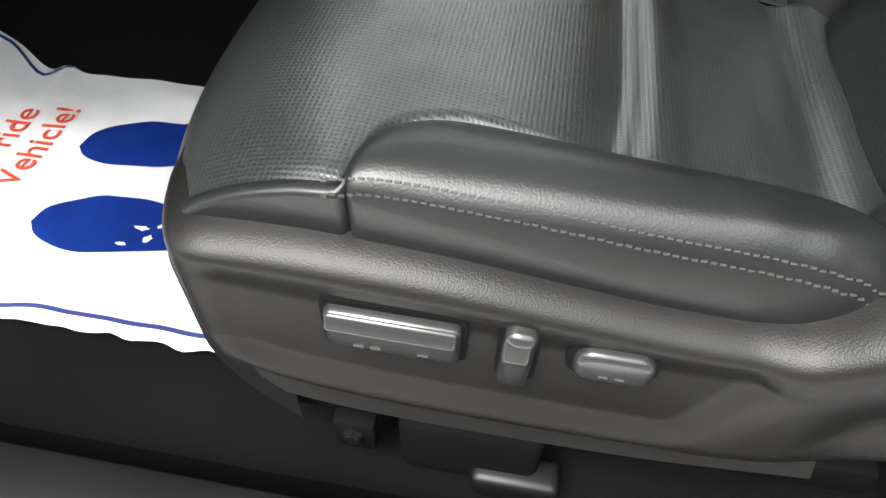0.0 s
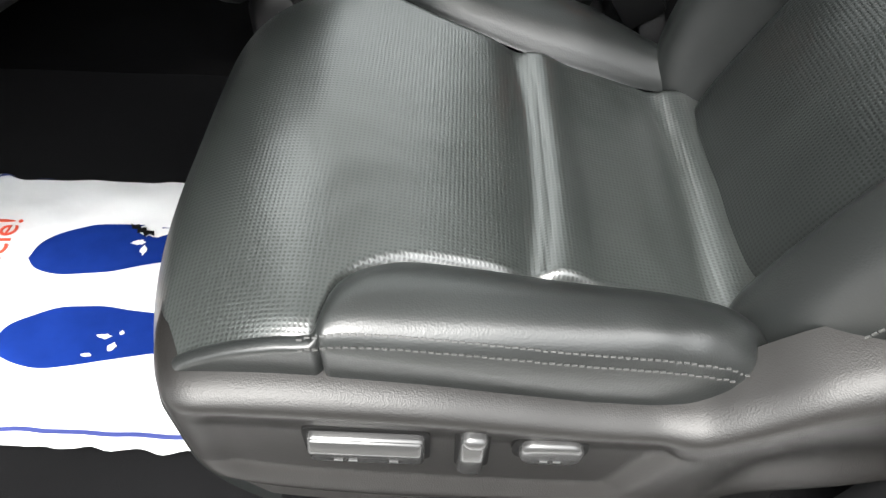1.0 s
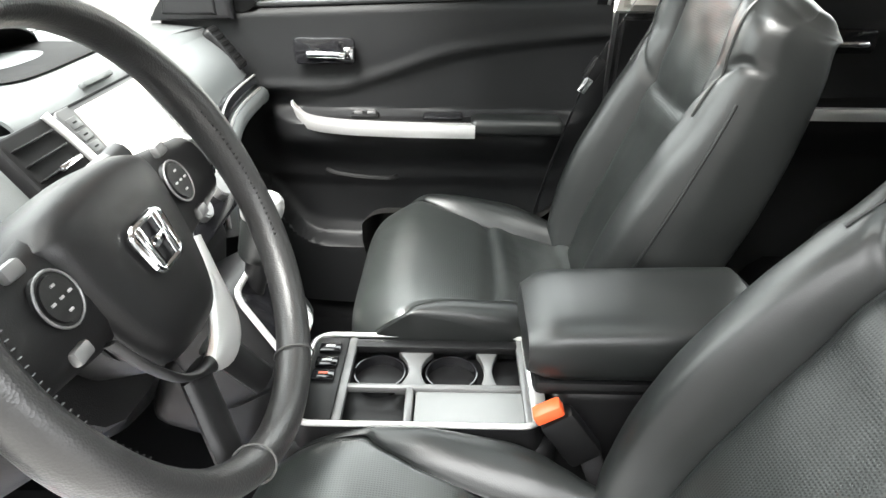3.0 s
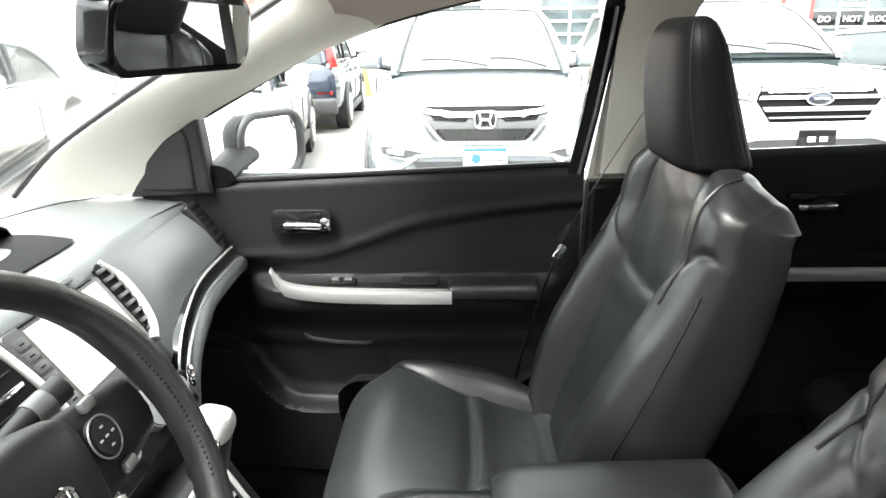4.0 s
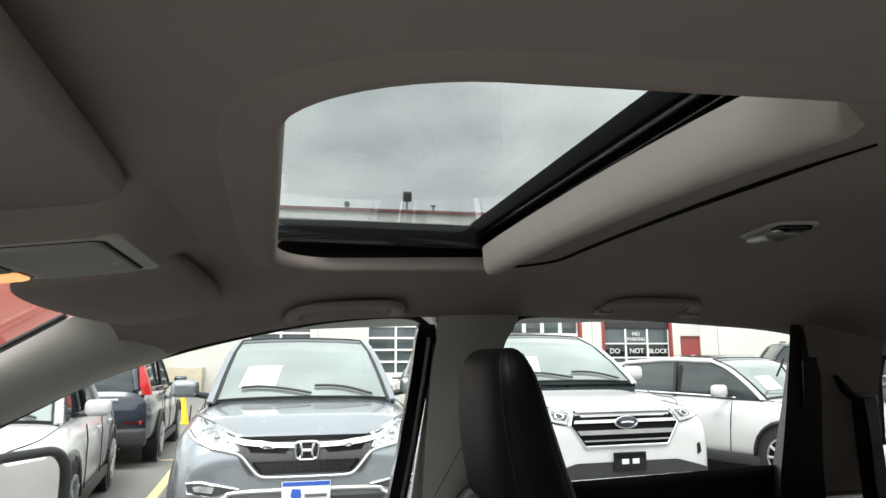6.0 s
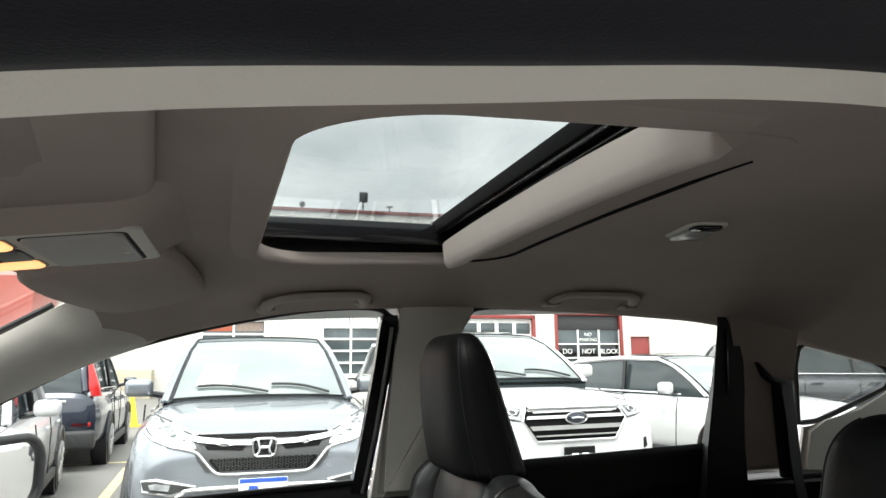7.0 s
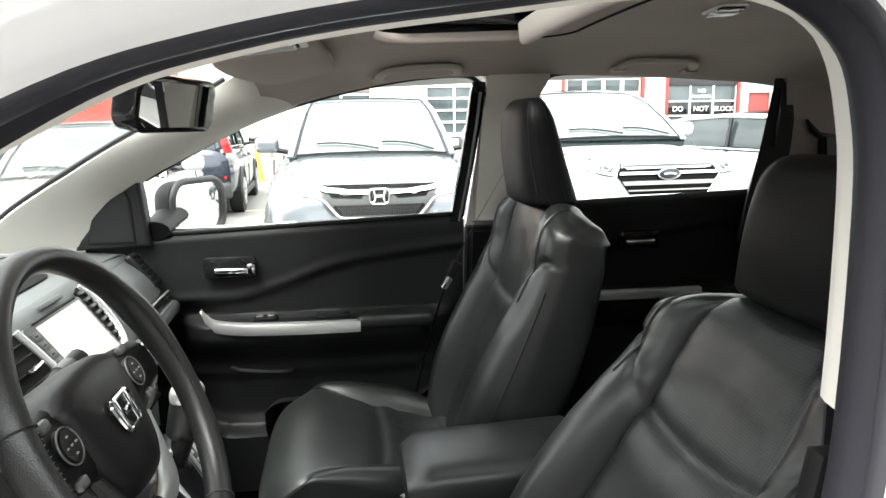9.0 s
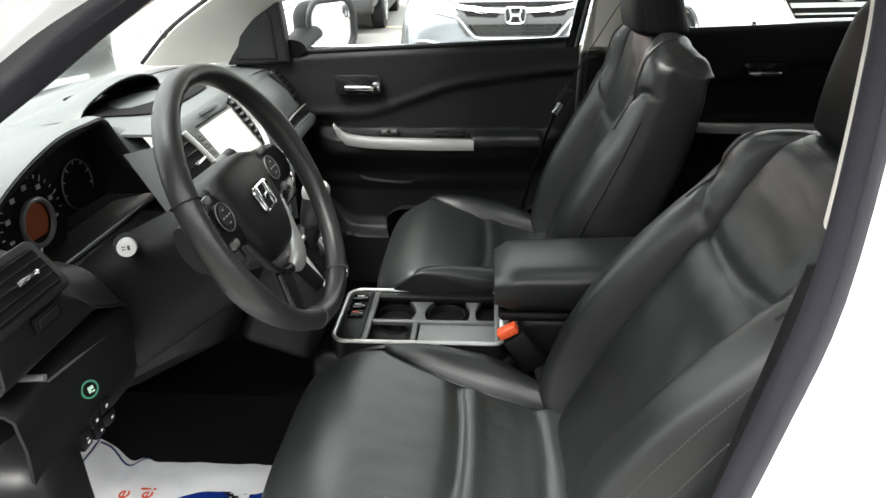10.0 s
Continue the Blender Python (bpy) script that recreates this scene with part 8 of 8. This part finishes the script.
def face_parts(root, face, hw, bonnet, paint, skin):
    """The front of a car: grille, badge, headlamps, bumper openings, plate, laid on the nose of its body."""
    nose = -0.02

    def on(y, z, off=0.0):
        hit = skin.ray_cast(Vector((-2, y, z)), Vector((1, 0, 0)))[0]
        return Vector(((hit.x if hit else 0.3) - off, y, z))

    def laid(poly, off, th, s=1):
        """A panel with the outline poly (y, z), bent to the nose, standing off it by off and th thick."""
        bm = bmesh.new()
        loop = []
        for (ya, za), (yb, zb) in zip(poly, poly[1:] + poly[:1]):
            n = max(1, int(math.hypot(yb - ya, zb - za) / 0.05))
            loop += [(ya + (yb - ya) * k / n, za + (zb - za) * k / n) for k in range(n)]
        bm.faces.new([bm.verts.new((0, s * y, z)) for y, z in loop])
        bmesh.ops.triangulate(bm, faces=bm.faces[:])
        bmesh.ops.subdivide_edges(bm, edges=bm.edges[:], cuts=2, use_grid_fill=True)
        for v in bm.verts:
            v.co = on(v.co.y, v.co.z, off)
        bm.normal_update()
        if sum(f.normal.x for f in bm.faces) > 0:
            bmesh.ops.reverse_faces(bm, faces=bm.faces[:])
        return thicken(bm, th)

    def trim(pts, r, off=0.0, s=1, n=24, closed=False):
        """A bead along the points (y, z) on the nose."""
        line = pts if closed else [(p.y, p.z) for p in spline([(0, y, z) for y, z in pts], n)]
        return tube([on(s * y, z, off) for y, z in line], r, 8, closed=closed)
    if face == "bar":            # wide chrome-winged grille under a badge
        gz = 0.84
        part("grille", laid([(-0.45, 0.925), (0.45, 0.925), (0.46, 0.87), (0.42, 0.78), (0.36, 0.695), (-0.36, 0.695), (-0.42, 0.78), (-0.46, 0.87)], 0.004, 0.006), STACKGREY, root, "gloss dark grey grille panel")
        part("upper_slot", laid([(-0.43, 0.928), (0.43, 0.928), (0.40, 0.902), (-0.40, 0.902)], 0.011, 0.004), MATTBLACK, root)
        part("lower_mesh", laid([(-0.34, 0.780), (0.34, 0.780), (0.345, 0.765), (0.29, 0.703), (-0.29, 0.703), (-0.345, 0.765)], 0.011, 0.004), MATTBLACK, root, "black honeycomb mesh")
        bm = bmesh.new()
        for i in range(19):
            for j in range(3):
                y, z = -0.34 + 0.038 * i + (0.019 if j % 2 else 0), 0.720 + 0.024 * j
                if abs(y) < 0.27 + 0.025 * j:
                    c = on(y, z, 0.016)
                    tube([c + Vector((0, 0.013 * math.cos(a), 0.011 * math.sin(a))) for a in [math.pi * k / 3 for k in range(6)]], 0.0022, 4, bm=bm, closed=True)
        part("honeycomb", bm, STACKGREY, root)
        for s in (-1, 1):
            part("wing_slot", laid([(0.10, 0.862), (0.38, 0.868), (0.36, 0.838), (0.14, 0.826)], 0.011, 0.004, s), MATTBLACK, root)
            part("chrome_wing", laid([(0.06, 0.884), (0.20, 0.888), (0.36, 0.902), (0.46, 0.918), (0.46, 0.890), (0.36, 0.872), (0.20, 0.858), (0.07, 0.852)], 0.012, 0.014, s), CHROME, root, "chrome grille wing")
            part("chrome_lower", trim([(0.0, 0.678), (0.22, 0.680), (0.30, 0.692), (0.355, 0.745), (0.42, 0.818), (0.50, 0.845), (0.60, 0.868), (0.72, 0.915), (0.77, 0.95)], 0.012, 0.008, s), CHROME, root, "chrome strip under the grille")
            lamp = [(0.415, 0.932), (0.455, 0.905), (0.43, 0.840), (0.50, 0.845), (0.60, 0.875), (0.70, 0.915), (0.765, 0.965), (0.765, 1.030), (0.72, 1.044), (0.62, 1.006), (0.50, 0.960)]
            hd = part("headlamp", laid(lamp, 0.003, 0.010, s), HEADLENS, root, "clear swept-back headlamp")
            part("lamp_rim", trim(lamp, 0.005, 0.010, s, closed=True), GLOSS, hd)
            for yy, zz, rr in ((0.505, 0.895, 0.030), (0.575, 0.925, 0.034), (0.66, 0.965, 0.036)):
                part("lamp_bowl", tube([on(s * yy + rr * math.cos(a), zz + rr * 0.9 * math.sin(a), 0.013) for a in [2 * math.pi * k / 16 for k in range(16)]], 0.006, 6, closed=True), CHROME, hd)
                part("lamp_glass", ball(on(s * yy, zz, 0.010), rr * 0.6, scale=(0.4, 1, 0.9)), SCREENGLASS, hd)
            part("lamp_bar", trim([(0.45, 0.852), (0.56, 0.872), (0.68, 0.918), (0.75, 0.965)], 0.006, 0.012, s), CHROME, hd)
            part("lamp_shade", trim([(0.46, 0.932), (0.58, 0.975), (0.70, 1.022)], 0.006, 0.012, s), BUMPERGREY, hd)
            fog = [(0.42, 0.615), (0.66, 0.664), (0.745, 0.660), (0.735, 0.600), (0.56, 0.568)]
            fg = part("fog_panel", laid(fog, 0.004, 0.006, s), STACKGREY, root, "dark fog lamp panel in a chrome frame")
            part("fog_trim", trim(fog, 0.009, 0.010, s, closed=True), CHROME, fg)
            part("fog_lamp", laid([(0.57, 0.632), (0.66, 0.646), (0.70, 0.640), (0.69, 0.612), (0.58, 0.596)], 0.012, 0.008, s), HEADLENS, fg, "clear fog lamp")
        part("lower_grille", laid([(-0.52, 0.55), (0.52, 0.55), (0.44, 0.43), (-0.44, 0.43)], 0.003, 0.006), BUMPERGREY, root)
        part("bumper_chin", trim([(-0.62, 0.50), (-0.50, 0.57), (-0.40, 0.595), (0.40, 0.595), (0.50, 0.57), (0.62, 0.50)], 0.014, 0.006), SILVER, root, "silver trim over the lower grille")
        cb = on(0, gz, 0.03).x
        b = part("badge", tube([(cb, 0.072 * y * (1 + 0.10 * z), gz + 0.056 * z) for y, z in round_rect(-1, -1, 1, 1, 0.45, 5)], 0.009, 8, closed=True), CHROME, root, "chrome maker's badge")
        part("badge_plate", rbox((cb + 0.012, 0, gz), (0.012, 0.13, 0.10), 0.02, 3), GLOSS, b)
        for s in (-1, 1):
            part("badge_bar", tube([(cb - 0.002, s * 0.042, gz + 0.046), (cb - 0.004, s * 0.030, gz), (cb - 0.002, s * 0.038, gz - 0.048)], 0.012, 6), CHROME, b)
        part("badge_bar", tube([(cb - 0.004, -0.03, gz + 0.002), (cb - 0.004, 0.03, gz + 0.002)], 0.011, 6), CHROME, b)
        pl = part("number_plate", rbox((nose - 0.022, 0, 0.575), (0.012, 0.31, 0.160), 0.006), PLATEWHITE, root, "white dealer plate with a blue band")
        part("plate_band", rbox((nose - 0.029, 0, 0.640), (0.002, 0.30, 0.026), 0), PLATEBLUE, pl, smooth=False)
        part("plate_mark", prism([(0.035, 0.605), (0.09, 0.610), (0.10, 0.565), (0.065, 0.535), (0.03, 0.56)], "x", nose - 0.0295, nose - 0.028), PLATEBLUE, pl, smooth=False)
        part("plate_bar", rbox((nose - 0.029, -0.060, 0.565), (0.002, 0.14, 0.020), 0), STEEL, pl, smooth=False)
    elif face == "slats":        # six-sided grille with chrome slats
        gz = 0.90
        rim = [(-0.51, 0.888), (-0.455, 1.0), (0.455, 1.0), (0.51, 0.888), (0.385, 0.718), (-0.385, 0.718)]
        part("grille", laid(rim, 0.004, 0.006), MATTBLACK, root, "six-sided black grille with chrome slats")
        part("grille_rim", trim([(y * 1.02, gz + (z - gz) * 1.04) for y, z in rim], 0.012, 0.008, closed=True), CHROME, root)
        for z0, z1, w0, w1 in ((0.978, 0.994, 0.455, 0.450), (0.897, 0.922, 0.488, 0.478), (0.806, 0.842, 0.440, 0.465), (0.752, 0.764, 0.400, 0.410)):
            part("grille_slat", laid([(-w0, z0), (w0, z0), (w1, z1), (-w1, z1)], 0.012, 0.016), SILVER, root, "chrome slat")
        cb = on(0, gz, 0.02).x
        b = part("badge", ball((cb, 0, gz), 0.108, scale=(0.22, 1, 0.44), n=24), NAVYPAINT, root, "dark oval badge")
        part("badge_rim", tube([(cb - 0.012, 0.106 * math.cos(a), gz + 0.047 * math.sin(a)) for a in [2 * math.pi * k / 28 for k in range(28)]], 0.008, 6, closed=True), CHROME, b)
        part("badge_bar", tube([(cb - 0.024, -0.06, gz - 0.002), (cb - 0.028, 0, gz + 0.006), (cb - 0.024, 0.06, gz)], 0.009, 6), CHROME, b)
        for s in (-1, 1):
            lamp = [(0.475, 1.0), (0.545, 0.888), (0.64, 0.905), (0.76, 0.935), (0.80, 1.01), (0.76, 1.040), (0.64, 1.018)]
            hd = part("headlamp", laid(lamp, 0.003, 0.010, s), HEADLENS, root, "clear slim headlamp")
            part("lamp_rim", trim(lamp, 0.005, 0.010, s, closed=True), GLOSS, hd)
            part("lamp_bar", trim([(0.555, 0.905), (0.66, 0.922), (0.75, 0.950)], 0.008, 0.012, s), CHROME, hd)
            part("lamp_inner", laid([(0.52, 0.985), (0.565, 0.925), (0.66, 0.942), (0.665, 0.995)], 0.013, 0.003, s), STACKGREY, hd)
            part("lamp_bowl", trim([(0.605 + 0.036 * math.cos(a), 0.962 + 0.022 * math.sin(a)) for a in [2 * math.pi * k / 16 for k in range(16)]], 0.007, 0.016, s, closed=True), CHROME, hd)
            part("turn_lamp", laid([(0.715, 0.955), (0.75, 0.962), (0.765, 1.0), (0.72, 0.99)], 0.013, 0.004, s), ORANGE, hd, "orange turn lamp")
            part("fog_slot", laid([(0.70, 0.70), (0.73, 0.71), (0.74, 0.63), (0.70, 0.61)], 0.003, 0.006, s), GLOSS, root)
        part("lower_bumper", laid([(-0.80, 0.50), (-0.68, 0.535), (-0.48, 0.585), (0.48, 0.585), (0.68, 0.535), (0.80, 0.50), (0.78, 0.36), (-0.78, 0.36)], 0.004, 0.014), BUMPERGREY, root, "black lower bumper")
        pl = part("plate_holder", rbox((nose - 0.012, 0, 0.590), (0.02, 0.31, 0.145), 0.008), GLOSS, root, "empty black plate holder")
        for s in (-1, 1):
            part("plate_slot", rbox((nose - 0.023, s * 0.050, 0.588), (0.003, 0.065, 0.040), 0.001), PLATEWHITE, pl)
    else:                        # plain sedan nose
        gz = 0.66
        bm = prism([(-0.34, gz + 0.07), (0.34, gz + 0.07), (0.26, gz - 0.08), (-0.26, gz - 0.08)], "x", nose - 0.01, nose + 0.06, 0.012)
        part("grille", bm, GLOSS, root, "dark grille")
        part("grille_bar", tube([(nose - 0.02, -0.30, gz + 0.05), (nose - 0.03, 0, gz + 0.02), (nose - 0.02, 0.30, gz + 0.05)], 0.02, 8), CHROME, root)
        for s in (-1, 1):
            hl = [(0.46, gz + 0.05), (0.50, gz - 0.03), (0.80, gz + 0.02), (0.87, gz + 0.10), (0.70, gz + 0.095)]
            bm = prism([(s * y, z) for y, z in hl], "x", -0.03, 0.06, 0.012)
            for v in bm.verts:
                v.co.x += 0.04 + 0.36 * max(0, (abs(v.co.y) - 0.42) / 0.45) ** 1.5
            part("headlamp", bm, HEADLENS, root, "clear headlamp")
        part("lower_grille", rbox((0.06, 0, 0.40), (0.12, 1.1, 0.14), 0.03), BUMPERGREY, root)


def tail_parts(root, L, hw, belt, suv, paint):
    for s in (-1, 1):
        if suv:
            bm = prism([(s * y, z) for y, z in ((0.74, 0.98), (0.70, 1.10), (0.655, 1.45), (0.70, 1.46), (0.82, 1.14), (0.86, 0.99))], "x", L - 0.16, L - 0.03, 0.012)
            for v in bm.verts:
                v.co.x -= 0.10 * max(0, (v.co.z - 1.05) / 0.4) ** 1.2
            part("tail_lamp", bm, TAILRED, root, "tall red tail lamp")
        else:
            part("tail_lamp", rbox((L - 0.06, s * 0.66, 0.80), (0.12, 0.34, 0.14), 0.03), TAILRED, root, "red tail lamp")
        part("reflector", rbox((L - 0.02, s * 0.64, 0.62), (0.04, 0.24, 0.06), 0.012), TAILRED, root, "red bumper reflector")
        part("exhaust", cyl((L - 0.16, s * 0.45, 0.27), (L + 0.01, s * 0.45, 0.27), 0.035, n=14), CHROME, root)
    part("rear_bumper", rbox((L - 0.07, 0, 0.42), (0.20, 2 * hw * 0.90, 0.26), 0.06, 3), BUMPERGREY if suv else paint, root)
    part("tailgate_bar", rbox((L - 0.005, 0, 0.92), (0.03, 0.9, 0.05), 0.01), CHROME, root)
    part("plate_recess", rbox((L + 0.0, 0, 0.78), (0.02, 0.5, 0.16), 0.01), GLOSS, root)


# heading: 270 means the nose points at -y
car("silver-grey compact sport utility car facing the window", GREYPAINT, (0.555, 4.03, 270), face="bar", belt=1.10, bonnet=1.09)
car("white mid-size sport utility car with a slatted grille", CARWHITE, (3.22, 4.72, 274.5), 4.78, 1.93, 1.72, 1.185, 1.10, face="slats", roofglass=True)
car("white sedan parked nose first with tinted windows", CARWHITE, (6.95, 5.42, 285), 4.95, 1.86, 1.47, 0.95, 0.93, "sedan", face="plain", roofglass=True, wipers_up=True)
car("dark blue compact sport utility car seen from behind", NAVYPAINT, (-2.47, 14.0, 93), papers=False, face="", tail_seen=True)
car("white sedan parked beside the yellow line", CARWHITE, (-1.97, 4.35, 277), 4.60, 1.80, 1.44, 0.92, 0.90, "sedan", face="plain")
car("white compact car parked beyond the windscreen", CARWHITE, (-4.85, 4.1, 277), 4.5, 1.79, 1.45, 0.92, 0.90, "sedan", face="plain")
car("white hatchback parked in the far row", CARWHITE, (-8.2, 8.5, 320), 4.4, 1.78, 1.5, 0.95, 0.93, "sedan", face="plain")
car("slate grey sport utility car beyond the sedan", SLATEPAINT, (13.4, 8.4, 332), 4.9, 1.93, 1.75, 1.10, 1.08, face="slats", papers=False)
car("white sedan seen from behind in the middle row", CARWHITE, (4.3, 20.5, 95), 4.6, 1.8, 1.45, 0.93, 0.9, "sedan", face="plain", papers=False, tail_seen=True)
car("white sedan in the far row before the garage", CARWHITE, (8.6, 17.5, 95), 4.6, 1.8, 1.40, 0.92, 0.9, "sedan", face="plain", papers=False, tail_seen=True)
car("silver car in the far row by the garage", GREYPAINT, (12.6, 17.5, 270), 4.6, 1.8, 1.5, 0.95, 0.92, "sedan", face="plain", papers=False)
car("dark car in the far row by the red door", SLATEPAINT, (24.5, 22.0, 300), 4.6, 1.8, 1.6, 1.0, 0.97, face="bar", papers=False)

cone = thing("traffic_cone", "yellow plastic traffic cone on the asphalt", "traffic cone", (-1.93, 16.8, 0))
part("cone_base", rbox((-1.93, 16.8, 0.02), (0.40, 0.40, 0.04), 0.01), CONEY, cone)
part("cone_body", cyl((-1.93, 16.8, 0.04), (-1.93, 16.8, 0.78), 0.16, 0.035, 24), CONEY, cone)

# dealership building
bld = thing("building", "pale concrete service building with red trim and garage doors", "building", (0, 0, 0))
BH = 8.75


def slab(x0, x1, z0, z1, name="wall", mat=CONCRETE, y0=0.0, y1=0.4, parent=None, label="", r=0.01):
    return part(name, rbox(((x0 + x1) / 2, (y0 + y1) / 2, (z0 + z1) / 2), (x1 - x0, y1 - y0, z1 - z0), r), mat, parent or bld, label)


openings = [(-1.2, 1.6, 0.9, 3.45), (4.25, 6.95, 0.9, 3.72), (11.0, 14.9, 0.0, 3.65), (16.25, 19.85, 0.0, 3.85), (20.45, 21.6, 0.0, 2.72)]
xs_ = sorted({-40.0, 60.0, *[o[0] for o in openings], *[o[1] for o in openings]})
for a, b in zip(xs_, xs_[1:]):
    mid = (a + b) / 2
    op = next((o for o in openings if o[0] <= mid <= o[1]), None)
    if op:
        slab(a, b, op[3], BH)
        if op[2] > 0:
            slab(a, b, 0, op[2])
    else:
        slab(a, b, 0, BH)
for x in (8.9, 15.6, 22.6, 29.5, 36.0, 1.9, -6.0, -13.0):
    slab(x - 0.012, x + 0.012, 0, BH - 0.1, "panel_joint", STEEL, -0.006, 0.01, r=0)
slab(-40, 60, 4.55, 4.62, "panel_joint", CONCRETE, -0.03, 0.02, r=0)
slab(-40, 60, BH, BH + 0.16, "parapet_cap", REDTRIM, -0.10, 0.5, label="red parapet cap")
part("roof", rbox((10, 10, BH - 0.5), (100, 19, 0.2), 0), CONCRETE, bld)
for x0, x1, z0, z1, nx, nz in ((-1.2, 1.6, 0.9, 3.45, 2, 4), (4.25, 6.95, 0.9, 3.72, 2, 5)):
    win = slab(x0, x1, z0, z1, "window", DARKGLASS, 0.16, 0.20, label="window with white bars")
    for k in range(nx + 1):
        x = x0 + (x1 - x0) * k / nx
        slab(x - 0.05, x + 0.05, z0, z1, "window_bar", WHITEFRAME, 0.06, 0.16, win)
    for k in range(nz + 1):
        z = z0 + (z1 - z0) * k / nz
        slab(x0, x1, z - 0.05, z + 0.05, "window_bar", WHITEFRAME, 0.07, 0.15, win)
    for k in range(nx):
        slab(x0 + (x1 - x0) * k / nx + 0.08, x0 + (x1 - x0) * (k + 1) / nx - 0.08, z1 - 0.5, z1 - 0.1, "blind", (material("warm_blind", (0.40, 0.10, 0.05), 0.7) if k == 0 else material("brown_blind", (0.26, 0.20, 0.17), 0.8)) if x0 < 0 else WHITEFRAME, 0.150, 0.158, win)
for x0, x1, dark in ((11.0, 14.9, False), (16.25, 19.85, True)):
    top_ = 3.85 if dark else 3.65
    gar = slab(x0, x1, 0, top_, "garage_door", DARKGLASS if dark else WHITEFRAME, 0.16, 0.22, label="dark glazed garage door" if dark else "pale roller garage door")
    for a, b, c, d in ((x0 - 0.14, x0 + 0.02, 0, top_ + 0.15), (x1 - 0.02, x1 + 0.14, 0, top_ + 0.15), (x0 - 0.14, x1 + 0.14, top_ - 0.02, top_ + 0.15)):
        slab(a, b, c, d, "door_frame", REDTRIM, -0.06, 0.16, gar, "red steel door frame")
    if dark:
        slab(x0 + 0.05, x1 - 0.05, 3.08, 3.8, "top_rail", BUMPERGREY, 0.10, 0.16, gar)
        for k in range(4):
            x = x0 + (x1 - x0) * k / 3
            slab(x - 0.04, x + 0.04, 0, 3.08, "door_bar", WHITEFRAME, 0.08, 0.16, gar)
        for z in (0.55, 1.20, 1.62, 2.33):
            slab(x0, x1, z - 0.035, z + 0.035, "door_bar", WHITEFRAME, 0.08, 0.16, gar)
        face_m = Matrix(((1, 0, 0, 0), (0, 0, -1, 0), (0, 1, 0, 0), (0, 0, 0, 1)))
        for text, x, z, size in (("NO", 18.05, 2.74, 0.27), ("PARKING", 18.05, 2.48, 0.24), ("DO", 16.85, 1.84, 0.36), ("NOT", 18.05, 1.84, 0.36), ("BLOCK", 19.24, 1.84, 0.33)):
            lettering("lettering", text, size, Matrix.Translation((x, 0.13, z)) @ face_m, WHITEFRAME, gar, 0.01, "CENTER")
        for k in range(3):
            slab(x0 + 1.2 * k + 0.10, x0 + 1.2 * k + 1.10, 1.67, 2.28, "sign_board", GLOSS, 0.142, 0.155, gar)
    else:
        for k in range(8):
            slab(x0 + 0.03, x1 - 0.03, 0.44 * k + 0.02, 0.44 * k + 0.04, "door_rib", STEEL, 0.15, 0.162, gar, r=0)
        for k in range(4):
            slab(x0 + 0.2 + 0.95 * k, x0 + 0.95 * k + 0.95, 2.85, 3.40, "door_pane", DARKGLASS, 0.15, 0.164, gar)
rd = slab(20.45, 21.6, 0, 2.72, "door", REDTRIM, 0.10, 0.16, label="red steel side door")
slab(21.05, 21.35, 1.35, 1.75, "door_notice", WHITEFRAME, 0.09, 0.101, rd, "white notice", r=0)
slab(26.2, 26.6, 2.2, 2.45, "wall_sign", STEEL, -0.03, 0.0, label="small grey sign")
slab(-4.6, -3.1, 0.0, 1.25, "utility_box", material("tan_box", (0.45, 0.40, 0.30), 0.7), -0.8, -0.02, label="tan utility box")
# red letters over the window, as plain bars
for k in range(6):
    slab(4.35 + 0.42 * k, 4.66 + 0.42 * k, 4.00, 4.36, "sign_bar", REDFASCIA, -0.05, 0.0, r=0.02)
# red showroom front at the far end
slab(-14, -7.2, 1.5, 4.95, "red_fascia", REDFASCIA, -3.2, -0.02, label="red painted showroom fascia")
slab(-14, -7.0, 0.0, 1.5, "showroom_glass", DARKGLASS, -2.9, -0.02)
for x in (-8, -10.5, -13):
    slab(x - 0.1, x + 0.1, 0, 1.5, "showroom_post", WHITEFRAME, -3.1, -2.9)
# lamps on the parapet
fl = part("flood_lamp", rbox((6.1, -0.15, 9.55), (0.42, 0.20, 0.50), 0.04), BUMPERGREY, bld, "square flood lamp on a post")
part("lamp_post", cyl((6.1, 0.0, BH + 0.1), (6.1, 0.0, 9.35), 0.035), BUMPERGREY, fl)
part("roof_vent", ball((3.15, 0.1, 9.12), 0.15), BUMPERGREY, bld)
part("vent_post", cyl((3.15, 0.1, BH + 0.1), (3.15, 0.1, 9.0), 0.03), BUMPERGREY, bld)
part("roof_vent", cyl((7.45, 0.1, BH + 0.1), (7.45, 0.1, 9.15), 0.04), BUMPERGREY, bld)
part("vent_cap", rbox((7.45, 0.1, 9.18), (0.30, 0.2, 0.05), 0.01), BUMPERGREY, bld)
bld.matrix_basis = Matrix.Translation((0, 31.95, 0)) @ Matrix.Rotation(radians(-2.6), 4, "Z")

# unseen plain wall, added to close the lot behind the open door for reflections
solo("wall_unseen_south", rbox((3.0, -7.0, 2.3), (40.0, 0.3, 4.6), 0.02), DULLWALL, "unseen plain wall added behind the camera for light and reflections", "wall", kind="structure")
